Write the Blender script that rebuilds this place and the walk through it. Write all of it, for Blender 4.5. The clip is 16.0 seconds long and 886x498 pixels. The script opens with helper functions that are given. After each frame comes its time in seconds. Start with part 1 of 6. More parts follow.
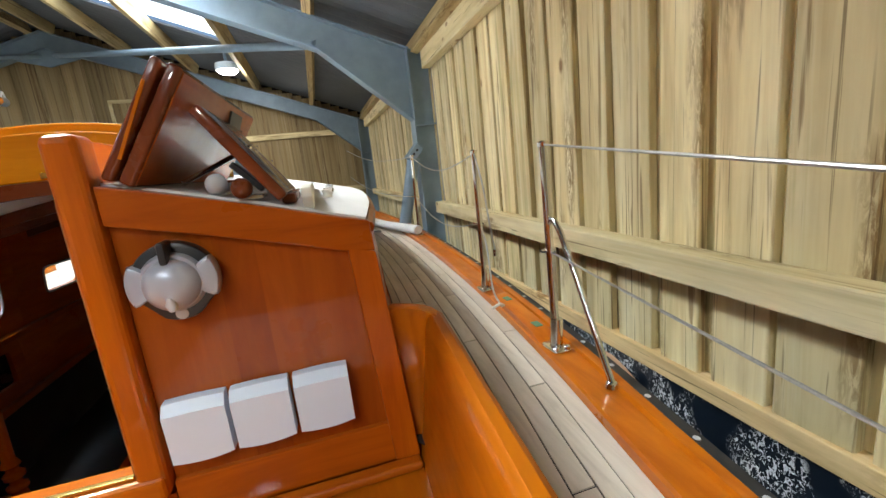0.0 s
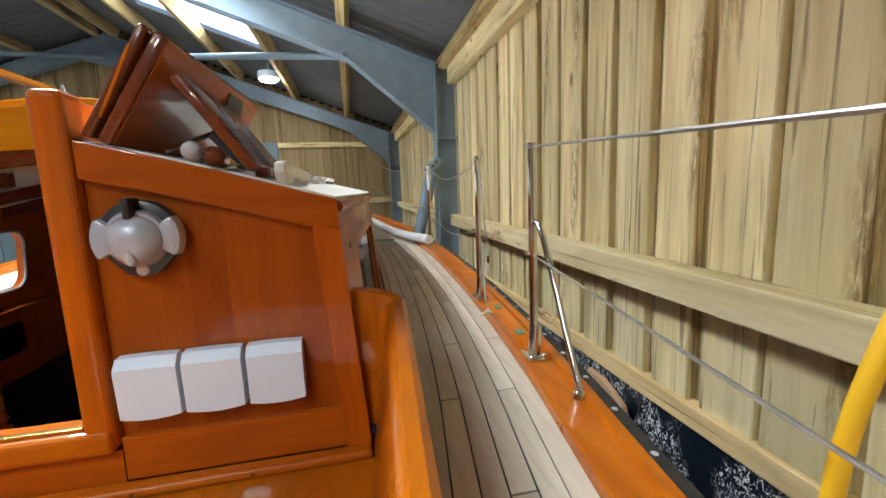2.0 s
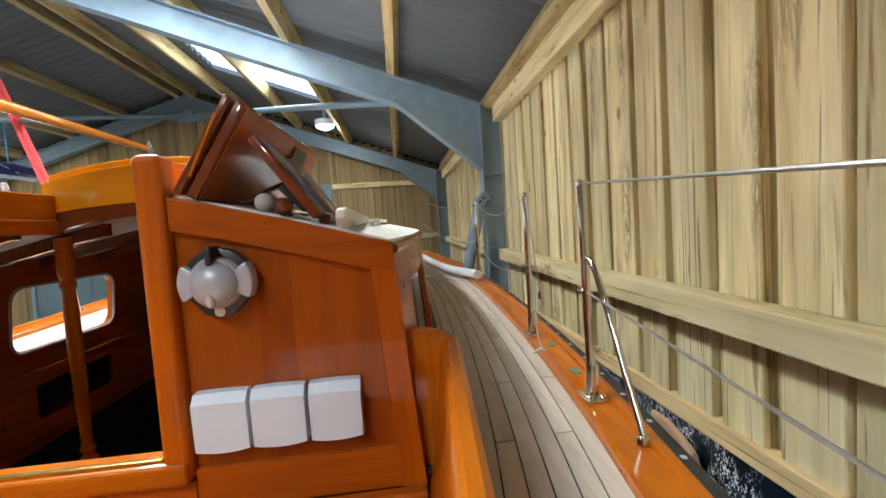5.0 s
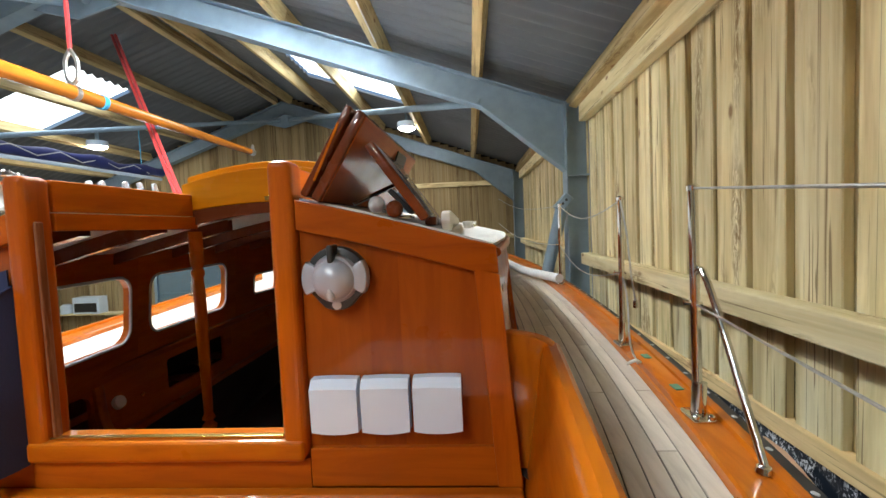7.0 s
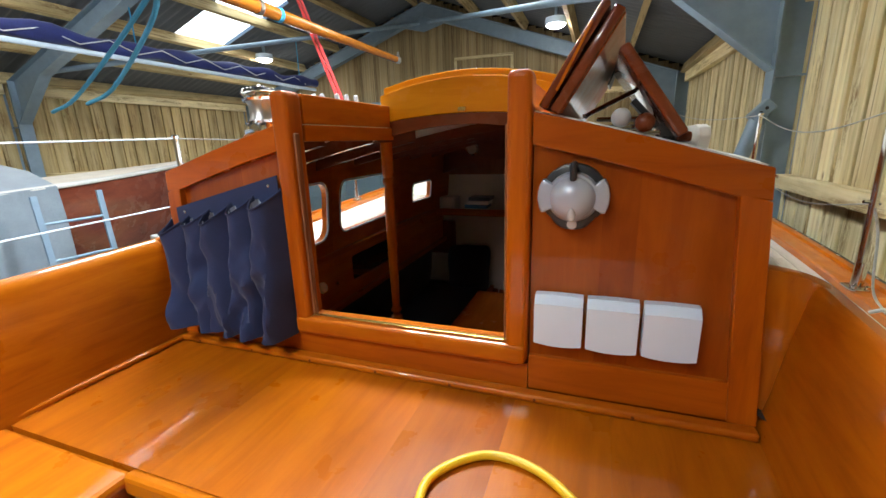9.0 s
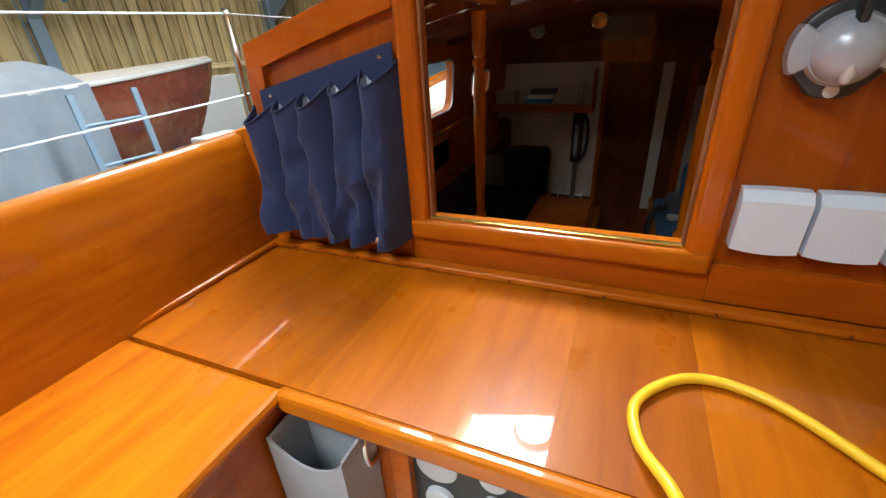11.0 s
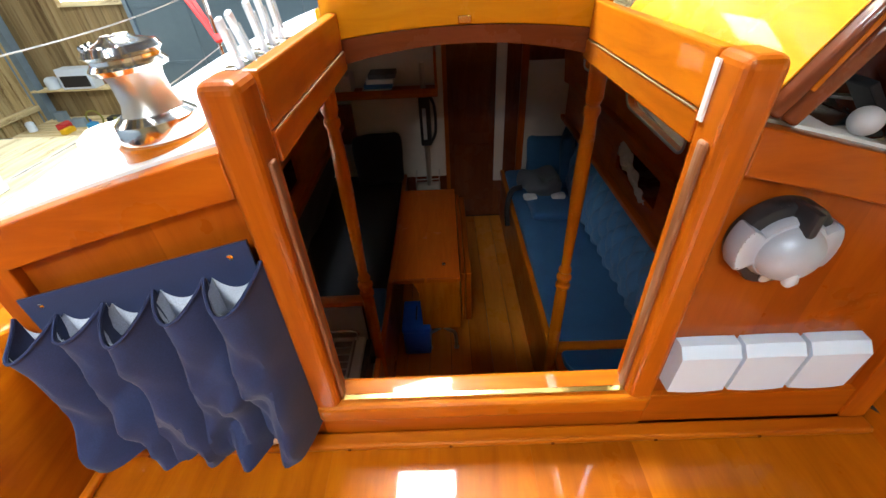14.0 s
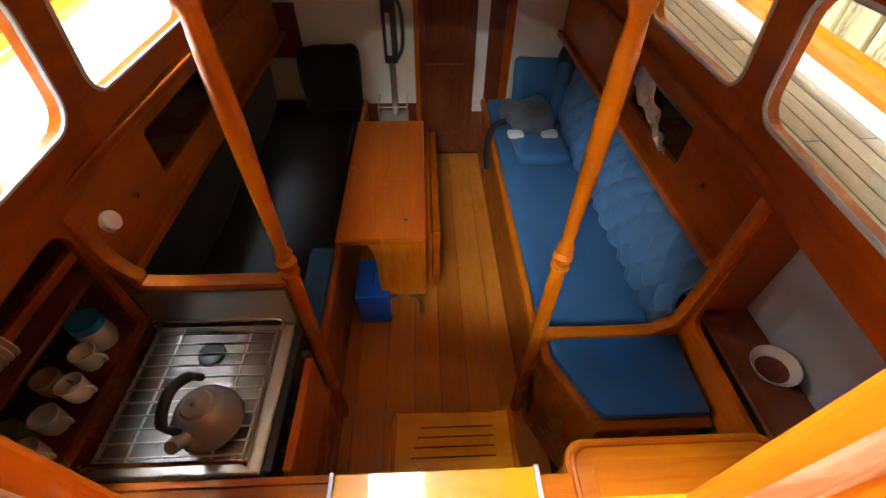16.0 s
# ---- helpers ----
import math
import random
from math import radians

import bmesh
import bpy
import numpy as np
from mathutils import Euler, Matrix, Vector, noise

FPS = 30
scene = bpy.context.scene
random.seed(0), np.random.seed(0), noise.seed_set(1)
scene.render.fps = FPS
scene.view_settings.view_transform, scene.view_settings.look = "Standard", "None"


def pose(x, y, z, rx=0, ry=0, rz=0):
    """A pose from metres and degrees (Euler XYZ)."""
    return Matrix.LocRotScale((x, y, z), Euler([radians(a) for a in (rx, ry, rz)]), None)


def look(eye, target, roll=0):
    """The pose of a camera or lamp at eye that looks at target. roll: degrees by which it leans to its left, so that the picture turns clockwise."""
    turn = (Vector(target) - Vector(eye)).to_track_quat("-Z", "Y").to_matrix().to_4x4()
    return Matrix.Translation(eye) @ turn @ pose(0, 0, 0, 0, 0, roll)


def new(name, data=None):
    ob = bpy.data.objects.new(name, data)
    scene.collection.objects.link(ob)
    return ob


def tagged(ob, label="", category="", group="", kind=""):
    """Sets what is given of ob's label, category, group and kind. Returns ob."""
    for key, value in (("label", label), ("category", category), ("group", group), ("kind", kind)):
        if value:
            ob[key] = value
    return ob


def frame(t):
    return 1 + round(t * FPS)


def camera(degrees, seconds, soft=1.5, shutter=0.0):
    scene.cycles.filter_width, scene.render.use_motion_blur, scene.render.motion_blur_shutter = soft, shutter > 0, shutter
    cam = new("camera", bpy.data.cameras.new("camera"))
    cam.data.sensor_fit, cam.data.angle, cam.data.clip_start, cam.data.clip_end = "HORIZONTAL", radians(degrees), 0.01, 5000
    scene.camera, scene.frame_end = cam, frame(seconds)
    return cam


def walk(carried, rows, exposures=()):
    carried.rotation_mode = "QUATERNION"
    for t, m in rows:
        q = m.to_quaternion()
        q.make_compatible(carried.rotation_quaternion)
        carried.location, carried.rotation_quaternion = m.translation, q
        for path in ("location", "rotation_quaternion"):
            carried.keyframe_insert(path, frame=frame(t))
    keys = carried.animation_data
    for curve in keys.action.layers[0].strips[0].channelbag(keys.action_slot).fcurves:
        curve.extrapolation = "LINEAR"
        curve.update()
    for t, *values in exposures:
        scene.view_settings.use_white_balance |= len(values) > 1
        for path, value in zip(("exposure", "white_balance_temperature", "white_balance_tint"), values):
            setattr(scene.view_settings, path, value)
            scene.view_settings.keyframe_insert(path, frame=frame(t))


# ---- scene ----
cam = camera(93.4, 16.0)
METRES, EYE, TILT, LEAN, TURN = 2.2, 1.45, 0.0, 0.0, -15.6
ROWS = [
    (0.0, 0.0, 0.0, 0.0, -1.26, -11.68, 6.09),
    (0.5, 0.027, -0.0051, -0.0026, 1.54, -11.18, 5.95),
    (1.0, 0.0451, -0.0096, -0.006, 3.51, -10.18, 4.87),
    (1.5, 0.0507, -0.0051, -0.0236, 2.68, -9.07, 3.17),
    (2.0, 0.0592, -0.0026, -0.0386, 3.16, -8.51, 2.05),
    (2.5, 0.0655, -0.0021, -0.037, 3.49, -7.33, 1.51),
    (3.0, 0.0643, -0.003, -0.0368, 4.37, -6.53, 1.66),
    (5.5, 0.0497, -0.0166, -0.0284, 11.41, -2.94, 3.9),
    (6.0, 0.041, -0.0203, -0.0262, 13.65, -2.53, 3.69),
    (6.5, 0.0328, -0.0244, -0.0244, 16.22, -2.51, 3.18),
    (7.0, 0.0246, -0.0288, -0.0244, 19.3, -3.1, 2.52),
    (7.5, 0.0071, -0.0346, -0.0269, 23.1, -4.44, 1.88),
    (8.0, -0.0136, -0.0423, -0.031, 27.38, -6.64, 1.42),
    (8.5, -0.0382, -0.0573, -0.0253, 31.76, -9.82, 1.34),
    (9.0, -0.0875, -0.0756, -0.0156, 35.62, -14.41, 1.72),
    (9.5, -0.1373, -0.0824, -0.0128, 38.01, -19.42, 2.32),
    (10.0, -0.1828, -0.0922, -0.0245, 39.46, -24.67, 2.87),
    (12.5, -0.3413, -0.017, -0.0661, 27.84, -29.02, 2.06),
    (13.0, -0.3742, 0.0315, 0.0064, 21.6, -31.32, 2.04),
    (13.5, -0.3799, 0.0419, 0.1, 17.73, -33.2, 2.54),
    (14.0, -0.39, 0.0565, 0.1092, 15.0, -36.47, 2.5),
    (14.5, -0.4092, 0.1183, 0.0925, 14.39, -38.78, 2.59),
    (15.0, -0.4186, 0.2032, 0.0582, 13.56, -42.04, 1.47),
    (15.5, -0.4258, 0.2428, 0.0288, 13.31, -44.1, 0.33),
    (16.0, -0.4218, 0.2671, 0.0086, 13.27, -45.91, -0.65),
]
EXPOSURES = [(0.0, -0.04), (5.5, -0.1), (8.0, -0.14), (10.2, -0.2), (12.5, -0.08), (13.0, 0.35), (13.5, 0.32), (14.5, 0.55), (15.0, 1.05), (15.5, 1.5), (16.0, 1.85)]
walk(cam, [(t, pose(0, 0, EYE, TILT, LEAN, TURN) @ pose(METRES * x, METRES * y, METRES * z, 90 + pitch, roll, yaw)) for t, x, y, z, yaw, pitch, roll in ROWS], EXPOSURES)

# ---- world and lights ----
CX = -0.735          # the boat's centre line
WALL = 1.12          # inner face of the starboard shed wall
RIDGE = -3.67        # ridge of the shed
WEST = 2 * RIDGE - WALL
SLOPE = 0.352
FLOOR = -1.75        # shed floor
FRAMES = (-5.25, -0.7, 3.85, 8.4)
NORTH, SOUTH = 8.62, -5.4

world = bpy.data.worlds.new("sky")
scene.world = world
world.use_nodes = True
sky = world.node_tree.nodes.new("ShaderNodeTexSky")
sky.sky_type, sky.sun_disc, sky.sun_elevation, sky.sun_rotation = "NISHITA", False, radians(40), radians(200)
world.node_tree.links.new(sky.outputs[0], world.node_tree.nodes["Background"].inputs[0])
world.node_tree.nodes["Background"].inputs[1].default_value = 0.12
sun = bpy.data.lights.new("sun", "SUN")
sun.energy, sun.angle, sun.color = 1.2, radians(8), (1.0, 0.96, 0.9)
sun_ob = new("sun", sun)
sun_ob.matrix_world = look((0, 0, 0), (0.35, 0.55, -1))

SKYLIGHT_POWER = {(1, -1.75): 250.0, (1, 1.75): 335.0, (1, 5.25): 30.0, (-1, -1.75): 9.0, (-1, 1.75): 7.0, (-1, 5.25): 8.0}
LAMP_GLOW = 180.0


def roof_z(x):
    """Height of the underside of the roof sheets."""
    return 4.23 - SLOPE * abs(x - RIDGE)


SKYLIGHTS = [(s, y) for y in (-1.75, 1.75, 5.25) for s in (1, -1)]


def skylight_span(s):
    return (RIDGE + 1.35, RIDGE + 2.85) if s > 0 else (RIDGE - 3.15, RIDGE - 1.5)


for s, y in SKYLIGHTS:
    a, b = skylight_span(s)
    data = bpy.data.lights.new("skylight_light", "AREA")
    data.shape, data.size, data.size_y = "RECTANGLE", abs(b - a) * 1.05, 0.92
    data.energy, data.color = SKYLIGHT_POWER[(s, y)], (0.82, 0.925, 1.0)
    ob = new("skylight_light", data)
    xm = (a + b) / 2
    ob.matrix_world = pose(xm, y + 0.5, roof_z(xm) + 0.02) @ pose(0, 0, 0, 0, math.degrees(math.atan(SLOPE)) * s, 0)


# ---- materials ----
def make_material(name, rough=0.5, metal=0.0, coat=0.0):
    m = bpy.data.materials.new(name)
    m.use_nodes = True
    t = m.node_tree
    b = t.nodes["Principled BSDF"]
    b.inputs["Roughness"].default_value, b.inputs["Metallic"].default_value, b.inputs["Coat Weight"].default_value = rough, metal, coat
    b.inputs["Coat Roughness"].default_value = 0.035
    return m, t, b


def coords(t, scale, spread=3.0):
    """Object coordinates, shifted per object, stretched by scale."""
    tc, info = t.nodes.new("ShaderNodeTexCoord"), t.nodes.new("ShaderNodeObjectInfo")
    mul, add, mp = t.nodes.new("ShaderNodeVectorMath"), t.nodes.new("ShaderNodeVectorMath"), t.nodes.new("ShaderNodeMapping")
    mul.operation, mul.inputs[1].default_value = "MULTIPLY", (spread, spread * 2.3, spread * 1.7)
    t.links.new(info.outputs["Random"], mul.inputs[0])
    t.links.new(tc.outputs["Object"], add.inputs[0])
    t.links.new(mul.outputs[0], add.inputs[1])
    t.links.new(add.outputs[0], mp.inputs[0])
    mp.inputs["Scale"].default_value = scale
    return mp.outputs[0]


def noise_of(t, vec, scale, detail=4.0, rough=0.55, distortion=0.0):
    n = t.nodes.new("ShaderNodeTexNoise")
    n.inputs["Scale"].default_value, n.inputs["Detail"].default_value = scale, detail
    n.inputs["Roughness"].default_value, n.inputs["Distortion"].default_value = rough, distortion
    t.links.new(vec, n.inputs["Vector"])
    return n.outputs["Fac"]


def ramp(t, fac, stops):
    r = t.nodes.new("ShaderNodeValToRGB")
    e = r.color_ramp.elements
    while len(e) < len(stops):
        e.new(0.5)
    for i, (p, c) in enumerate(stops):
        e[i].position, e[i].color = p, (*c, 1.0)
    t.links.new(fac, r.inputs[0])
    return r.outputs[0]


def mix(t, fac, a, b, how="MIX"):
    m = t.nodes.new("ShaderNodeMix")
    m.data_type, m.blend_type = "RGBA", how
    for sock, v in ((m.inputs[0], fac), (m.inputs[6], a), (m.inputs[7], b)):
        if isinstance(v, (int, float)):
            sock.default_value = v
        elif isinstance(v, tuple):
            sock.default_value = (*v, 1.0)
        else:
            t.links.new(v, sock)
    return m.outputs[2]


def bump(t, b, height, strength=0.2, distance=0.002):
    n = t.nodes.new("ShaderNodeBump")
    n.inputs["Strength"].default_value, n.inputs["Distance"].default_value = strength, distance
    t.links.new(height, n.inputs["Height"])
    t.links.new(n.outputs[0], b.inputs["Normal"])


STRETCH = {"x": (0.12, 1.0, 1.0), "y": (1.0, 0.12, 1.0), "z": (1.0, 1.0, 0.12)}


def wood(name, axis, dark, mid, light, rough=0.34, coat=0.4, grain=28.0, tone=2.2, relief=0.05):
    m, t, b = make_material(name, rough, 0.0, coat)
    b.inputs["Specular IOR Level"].default_value = 0.14 if coat else 0.5
    vec = coords(t, STRETCH[axis])
    fine = noise_of(t, vec, grain, 6.0, 0.62, 0.6)
    broad = noise_of(t, vec, tone, 3.0, 0.5, 0.8)
    col = ramp(t, fine, [(0.33, dark), (0.5, mid), (0.68, light)])
    col2 = ramp(t, broad, [(0.32, dark), (0.5, mid), (0.7, light)])
    col = mix(t, 0.55, col, col2)
    info = t.nodes.new("ShaderNodeObjectInfo")
    shade = ramp(t, info.outputs["Random"], [(0.0, (0.80, 0.77, 0.75)), (1.0, (1.08, 1.08, 1.08))])
    col = mix(t, 1.0, col, shade, "MULTIPLY")
    t.links.new(col, b.inputs["Base Color"])
    smear = noise_of(t, coords(t, (1, 1, 1)), 5.0, 5.0, 0.6)
    r = t.nodes.new("ShaderNodeMapRange")
    r.inputs[1].default_value, r.inputs[2].default_value, r.inputs[3].default_value, r.inputs[4].default_value = 0.3, 0.7, rough * 0.75, rough * 1.35
    t.links.new(smear, r.inputs[0])
    t.links.new(r.outputs[0], b.inputs["Roughness"])
    bump(t, b, fine, relief, 0.001)
    return m


def pine(name, axis, tint=(1.0, 1.0, 1.0), streaks=0.75):
    """Rough sawn, treated softwood with green streaks and knots."""
    m, t, b = make_material(name, 0.72)
    long = {"x": (0.045, 1.0, 1.0), "y": (1.0, 0.045, 1.0), "z": (1.0, 1.0, 0.045)}[axis]
    vec = coords(t, long, 7.0)
    fine = noise_of(t, vec, 70.0, 6.0, 0.65, 0.5)
    broad = noise_of(t, vec, 9.0, 4.0, 0.6, 1.1)
    blotch = noise_of(t, coords(t, {"x": (0.25, 1.0, 1.0), "y": (1.0, 0.25, 1.0), "z": (1.0, 1.0, 0.25)}[axis], 13.0), 5.0, 4.0, 0.6, 0.8)
    green = noise_of(t, vec, 11.0, 3.0, 0.55, 0.9)
    col = ramp(t, fine, [(0.25, (0.58, 0.44, 0.25)), (0.5, (0.74, 0.62, 0.39)), (0.78, (0.83, 0.73, 0.51))])
    col = mix(t, 0.74, col, ramp(t, broad, [(0.28, (0.52, 0.39, 0.19)), (0.48, (0.76, 0.655, 0.39)), (0.68, (0.92, 0.85, 0.61))]))
    col = mix(t, 0.55, col, mix(t, 1.0, col, ramp(t, blotch, [(0.30, (0.62, 0.60, 0.46)), (0.5, (0.99, 0.99, 0.94)), (0.70, (1.22, 1.22, 1.16))]), "MULTIPLY"))
    col = mix(t, ramp(t, green, [(0.58, (0, 0, 0)), (0.74, (0.55, 0.55, 0.55))]), col, (0.36, 0.32, 0.12))
    streak = noise_of(t, vec, 14.0, 4.0, 0.6, 1.6)
    col = mix(t, ramp(t, streak, [(0.60, (0, 0, 0)), (0.69, (streaks, streaks, streaks))]), col, (0.24, 0.14, 0.055))
    v = t.nodes.new("ShaderNodeTexVoronoi")
    v.inputs["Scale"].default_value = 3.1
    kn = coords(t, {"x": (0.8, 1.7, 1.7), "y": (1.7, 0.8, 1.7), "z": (1.7, 1.7, 0.8)}[axis], 11.0)
    t.links.new(kn, v.inputs["Vector"])
    col = mix(t, ramp(t, v.outputs["Distance"], [(0.045, (0.85, 0.85, 0.85)), (0.10, (0, 0, 0))]), col, (0.24, 0.11, 0.04))
    # torn plumes round the knots, and a few broken dark splits along the grain
    pv = t.nodes.new("ShaderNodeTexVoronoi")
    pv.inputs["Scale"].default_value = 5.0
    pl = coords(t, {"x": (0.22, 1.5, 1.5), "y": (1.5, 0.22, 1.5), "z": (1.5, 1.5, 0.22)}[axis], 17.0)
    warp = t.nodes.new("ShaderNodeTexNoise")
    warp.inputs["Scale"].default_value, warp.inputs["Detail"].default_value = 9.0, 3.0
    t.links.new(pl, warp.inputs["Vector"])
    shift = t.nodes.new("ShaderNodeVectorMath")
    shift.operation, shift.inputs[1].default_value = "MULTIPLY_ADD", (0.22, 0.22, 0.22)
    t.links.new(warp.outputs["Color"], shift.inputs[0])
    t.links.new(pl, shift.inputs[2])
    t.links.new(shift.outputs[0], pv.inputs["Vector"])
    torn = noise_of(t, coords(t, {"x": (0.2, 1, 1), "y": (1, 0.2, 1), "z": (1, 1, 0.2)}[axis], 5.0), 60.0, 4.0, 0.7, 1.0)
    plume = mix(t, 1.0, ramp(t, pv.outputs["Distance"], [(0.12, (0.95, 0.95, 0.95)), (0.42, (0, 0, 0))]), ramp(t, torn, [(0.40, (0, 0, 0)), (0.56, (1, 1, 1))]), "MULTIPLY")
    col = mix(t, plume, col, (0.27, 0.17, 0.065))
    thin = noise_of(t, coords(t, {"x": (0.018, 1, 1), "y": (1, 0.018, 1), "z": (1, 1, 0.018)}[axis], 9.0), 42.0, 2.0, 0.5, 1.6)
    col = mix(t, ramp(t, thin, [(0.645, (0, 0, 0)), (0.69, (0.75, 0.75, 0.75))]), col, (0.17, 0.10, 0.04))
    info = t.nodes.new("ShaderNodeObjectInfo")
    shade = ramp(t, info.outputs["Random"], [(0.0, (0.80, 0.80, 0.78)), (0.5, (1.02, 1.01, 0.99)), (1.0, (1.16, 1.16, 1.14))])
    col = mix(t, 1.0, mix(t, 1.0, col, shade, "MULTIPLY"), tint, "MULTIPLY")
    t.links.new(col, b.inputs["Base Color"])
    bump(t, b, fine, 0.35, 0.003)
    return m


def plain(name, color, rough=0.5, metal=0.0, coat=0.0, vary=0.12, scale=18.0, relief=0.0):
    m, t, b = make_material(name, rough, metal, coat)
    vec = coords(t, (1, 1, 1))
    n = noise_of(t, vec, scale, 5.0, 0.6)
    n2 = noise_of(t, vec, scale * 0.13, 3.0, 0.5)
    lo, hi = tuple(c * (1 - vary) for c in color), tuple(min(1.0, c * (1 + vary)) for c in color)
    col = mix(t, 0.5, ramp(t, n, [(0.3, lo), (0.7, hi)]), ramp(t, n2, [(0.3, lo), (0.7, hi)]))
    t.links.new(col, b.inputs["Base Color"])
    if relief:
        bump(t, b, n, relief, 0.002)
    return m


def cloth(name, color, rough=0.85, weave=420.0):
    m, t, b = make_material(name, rough)
    b.inputs["Sheen Weight"].default_value = 0.1
    vec = coords(t, (1, 1, 1))
    n = noise_of(t, vec, weave, 2.0, 0.5)
    n2 = noise_of(t, vec, 6.0, 4.0, 0.6)
    col = mix(t, 0.4, ramp(t, n, [(0.3, tuple(c * 0.7 for c in color)), (0.7, tuple(c * 1.25 for c in color))]), ramp(t, n2, [(0.3, tuple(c * 0.75 for c in color)), (0.75, tuple(c * 1.3 for c in color))]))
    t.links.new(col, b.inputs["Base Color"])
    bump(t, b, n, 0.2, 0.001)
    return m


RED_D, RED_M, RED_L = (0.25, 0.040, 0.002), (0.41, 0.084, 0.0025), (0.52, 0.125, 0.004)
ORA_D, ORA_M, ORA_L = (0.31, 0.062, 0.002), (0.49, 0.122, 0.003), (0.60, 0.178, 0.004)
varnish_x = wood("varnished_mahogany_x", "x", RED_D, RED_M, RED_L)
varnish_y = wood("varnished_mahogany_y", "y", RED_D, RED_M, RED_L)
varnish_z = wood("varnished_mahogany_z", "z", RED_D, RED_M, RED_L)
panel_z = wood("varnished_panel", "z", (0.20, 0.032, 0.002), (0.31, 0.062, 0.003), (0.41, 0.095, 0.005), 0.32, 0.35, 22.0, 1.6)
honey_x = wood("honey_varnish_x", "x", ORA_D, ORA_M, ORA_L, 0.34, 0.5)
honey_y = wood("honey_varnish_y", "y", ORA_D, ORA_M, ORA_L, 0.34, 0.5)
honey_z = wood("honey_varnish_z", "z", ORA_D, ORA_M, ORA_L, 0.25, 0.6)
bridge_y = wood("bridge_deck_varnish", "y", (0.27, 0.055, 0.002), (0.41, 0.100, 0.0025), (0.51, 0.145, 0.003), 0.30, 0.5)
gold_x = wood("golden_varnish_x", "x", (0.56, 0.19, 0.004), (0.70, 0.27, 0.006), (0.78, 0.34, 0.010), 0.25, 0.6)
gold_y = wood("golden_varnish_y", "y", (0.56, 0.19, 0.004), (0.70, 0.27, 0.006), (0.78, 0.34, 0.010), 0.25, 0.6)
# dark mahogany of the washboards; in the cabin its darkness also carries shade
brown_x = wood("dark_shaded_mahogany_x", "x", (0.10, 0.025, 0.010), (0.16, 0.04, 0.014), (0.22, 0.06, 0.02), 0.25, 0.6)
brown_y = wood("dark_shaded_mahogany_y", "y", (0.10, 0.025, 0.010), (0.16, 0.04, 0.014), (0.22, 0.06, 0.02), 0.25, 0.6)
brown_z = wood("dark_shaded_mahogany_z", "z", (0.10, 0.025, 0.010), (0.16, 0.04, 0.014), (0.22, 0.06, 0.02), 0.25, 0.6)
teak_y = wood("weathered_teak", "y", (0.46, 0.40, 0.325), (0.65, 0.585, 0.49), (0.76, 0.70, 0.61), 0.7, 0.0, 40.0, 3.0, 0.3)
worn_edge = wood("worn_slide_edge", "z", (0.13, 0.040, 0.014), (0.25, 0.090, 0.034), (0.46, 0.27, 0.17), 0.4, 0.2, 60.0, 14.0, 0.6)
teak_x = wood("worn_teak_x", "x", (0.30, 0.19, 0.09), (0.45, 0.31, 0.16), (0.58, 0.44, 0.27), 0.6, 0.0, 40.0, 3.0, 0.3)
sole_y = wood("cabin_sole_wood", "y", (0.54, 0.15, 0.012), (0.67, 0.215, 0.020), (0.74, 0.27, 0.03), 0.28, 0.5)
pine_z, pine_y, pine_x = pine("pine_z", "z"), pine("pine_y", "y"), pine("pine_x", "x")
# the same pine tinted darker and browner: gables, purlins, west wall
brown_pine_z, brown_pine_y = pine("dark_brown_pine", "z", (0.42, 0.36, 0.30)), pine("brown_purlin_pine", "y", (0.72, 0.66, 0.56))
brown_pine_w = pine("brown_wall_pine", "z", (0.70, 0.63, 0.52))
pale_pine_y = pine("planed_pine", "y", (1.12, 0.98, 0.88), 0.2)
galvanised = plain("galvanised_steel", (0.23, 0.32, 0.41), 0.5, 0.25, 0.0, 0.16, 9.0)
sheeting = plain("roof_sheet", (0.125, 0.14, 0.16), 0.75, 0.0, 0.0, 0.14, 3.0)
concrete = plain("concrete", (0.30, 0.29, 0.27), 0.9, 0.0, 0.0, 0.2, 6.0, 0.3)
caulk = plain("black_caulking", (0.022, 0.02, 0.02), 0.6)
white_paint = plain("white_deck_paint", (0.80, 0.79, 0.76), 0.55, 0.0, 0.0, 0.04, 30.0, 0.15)
cream = plain("cream_paint", (0.74, 0.71, 0.64), 0.5, 0.0, 0.0, 0.05)
white_plastic = plain("white_plastic", (0.66, 0.77, 0.90), 0.35, 0.0, 0.0, 0.02)
silver_plastic = plain("silver_grey_plastic", (0.40, 0.43, 0.50), 0.32, 0.15, 0.2, 0.03)
pale_grey = plain("pale_grey_plastic", (0.52, 0.54, 0.57), 0.35, 0.0, 0.2, 0.03)
black_plastic = plain("black_plastic", (0.018, 0.019, 0.022), 0.35)
rubber = plain("black_rubber", (0.03, 0.03, 0.034), 0.55, 0, 0, 0.3, 12.0)
chrome = plain("polished_stainless", (0.72, 0.72, 0.72), 0.14, 1.0, 0.0, 0.03)
dull_steel = plain("brushed_stainless", (0.62, 0.60, 0.57), 0.32, 1.0, 0.0, 0.08)
# steel darkened: the shadow mirrored in the hob tray is put into its colour
shaded_steel = plain("shaded_tray_steel", (0.26, 0.245, 0.23), 0.35, 0.9, 0.0, 0.3, 10.0)
wire_steel = plain("wire_rope", (0.55, 0.55, 0.54), 0.35, 0.9, 0.0, 0.25, 300.0)
kettle_steel = plain("worn_kettle_steel", (0.46, 0.47, 0.47), 0.24, 0.45, 0.0, 0.1, 14.0)
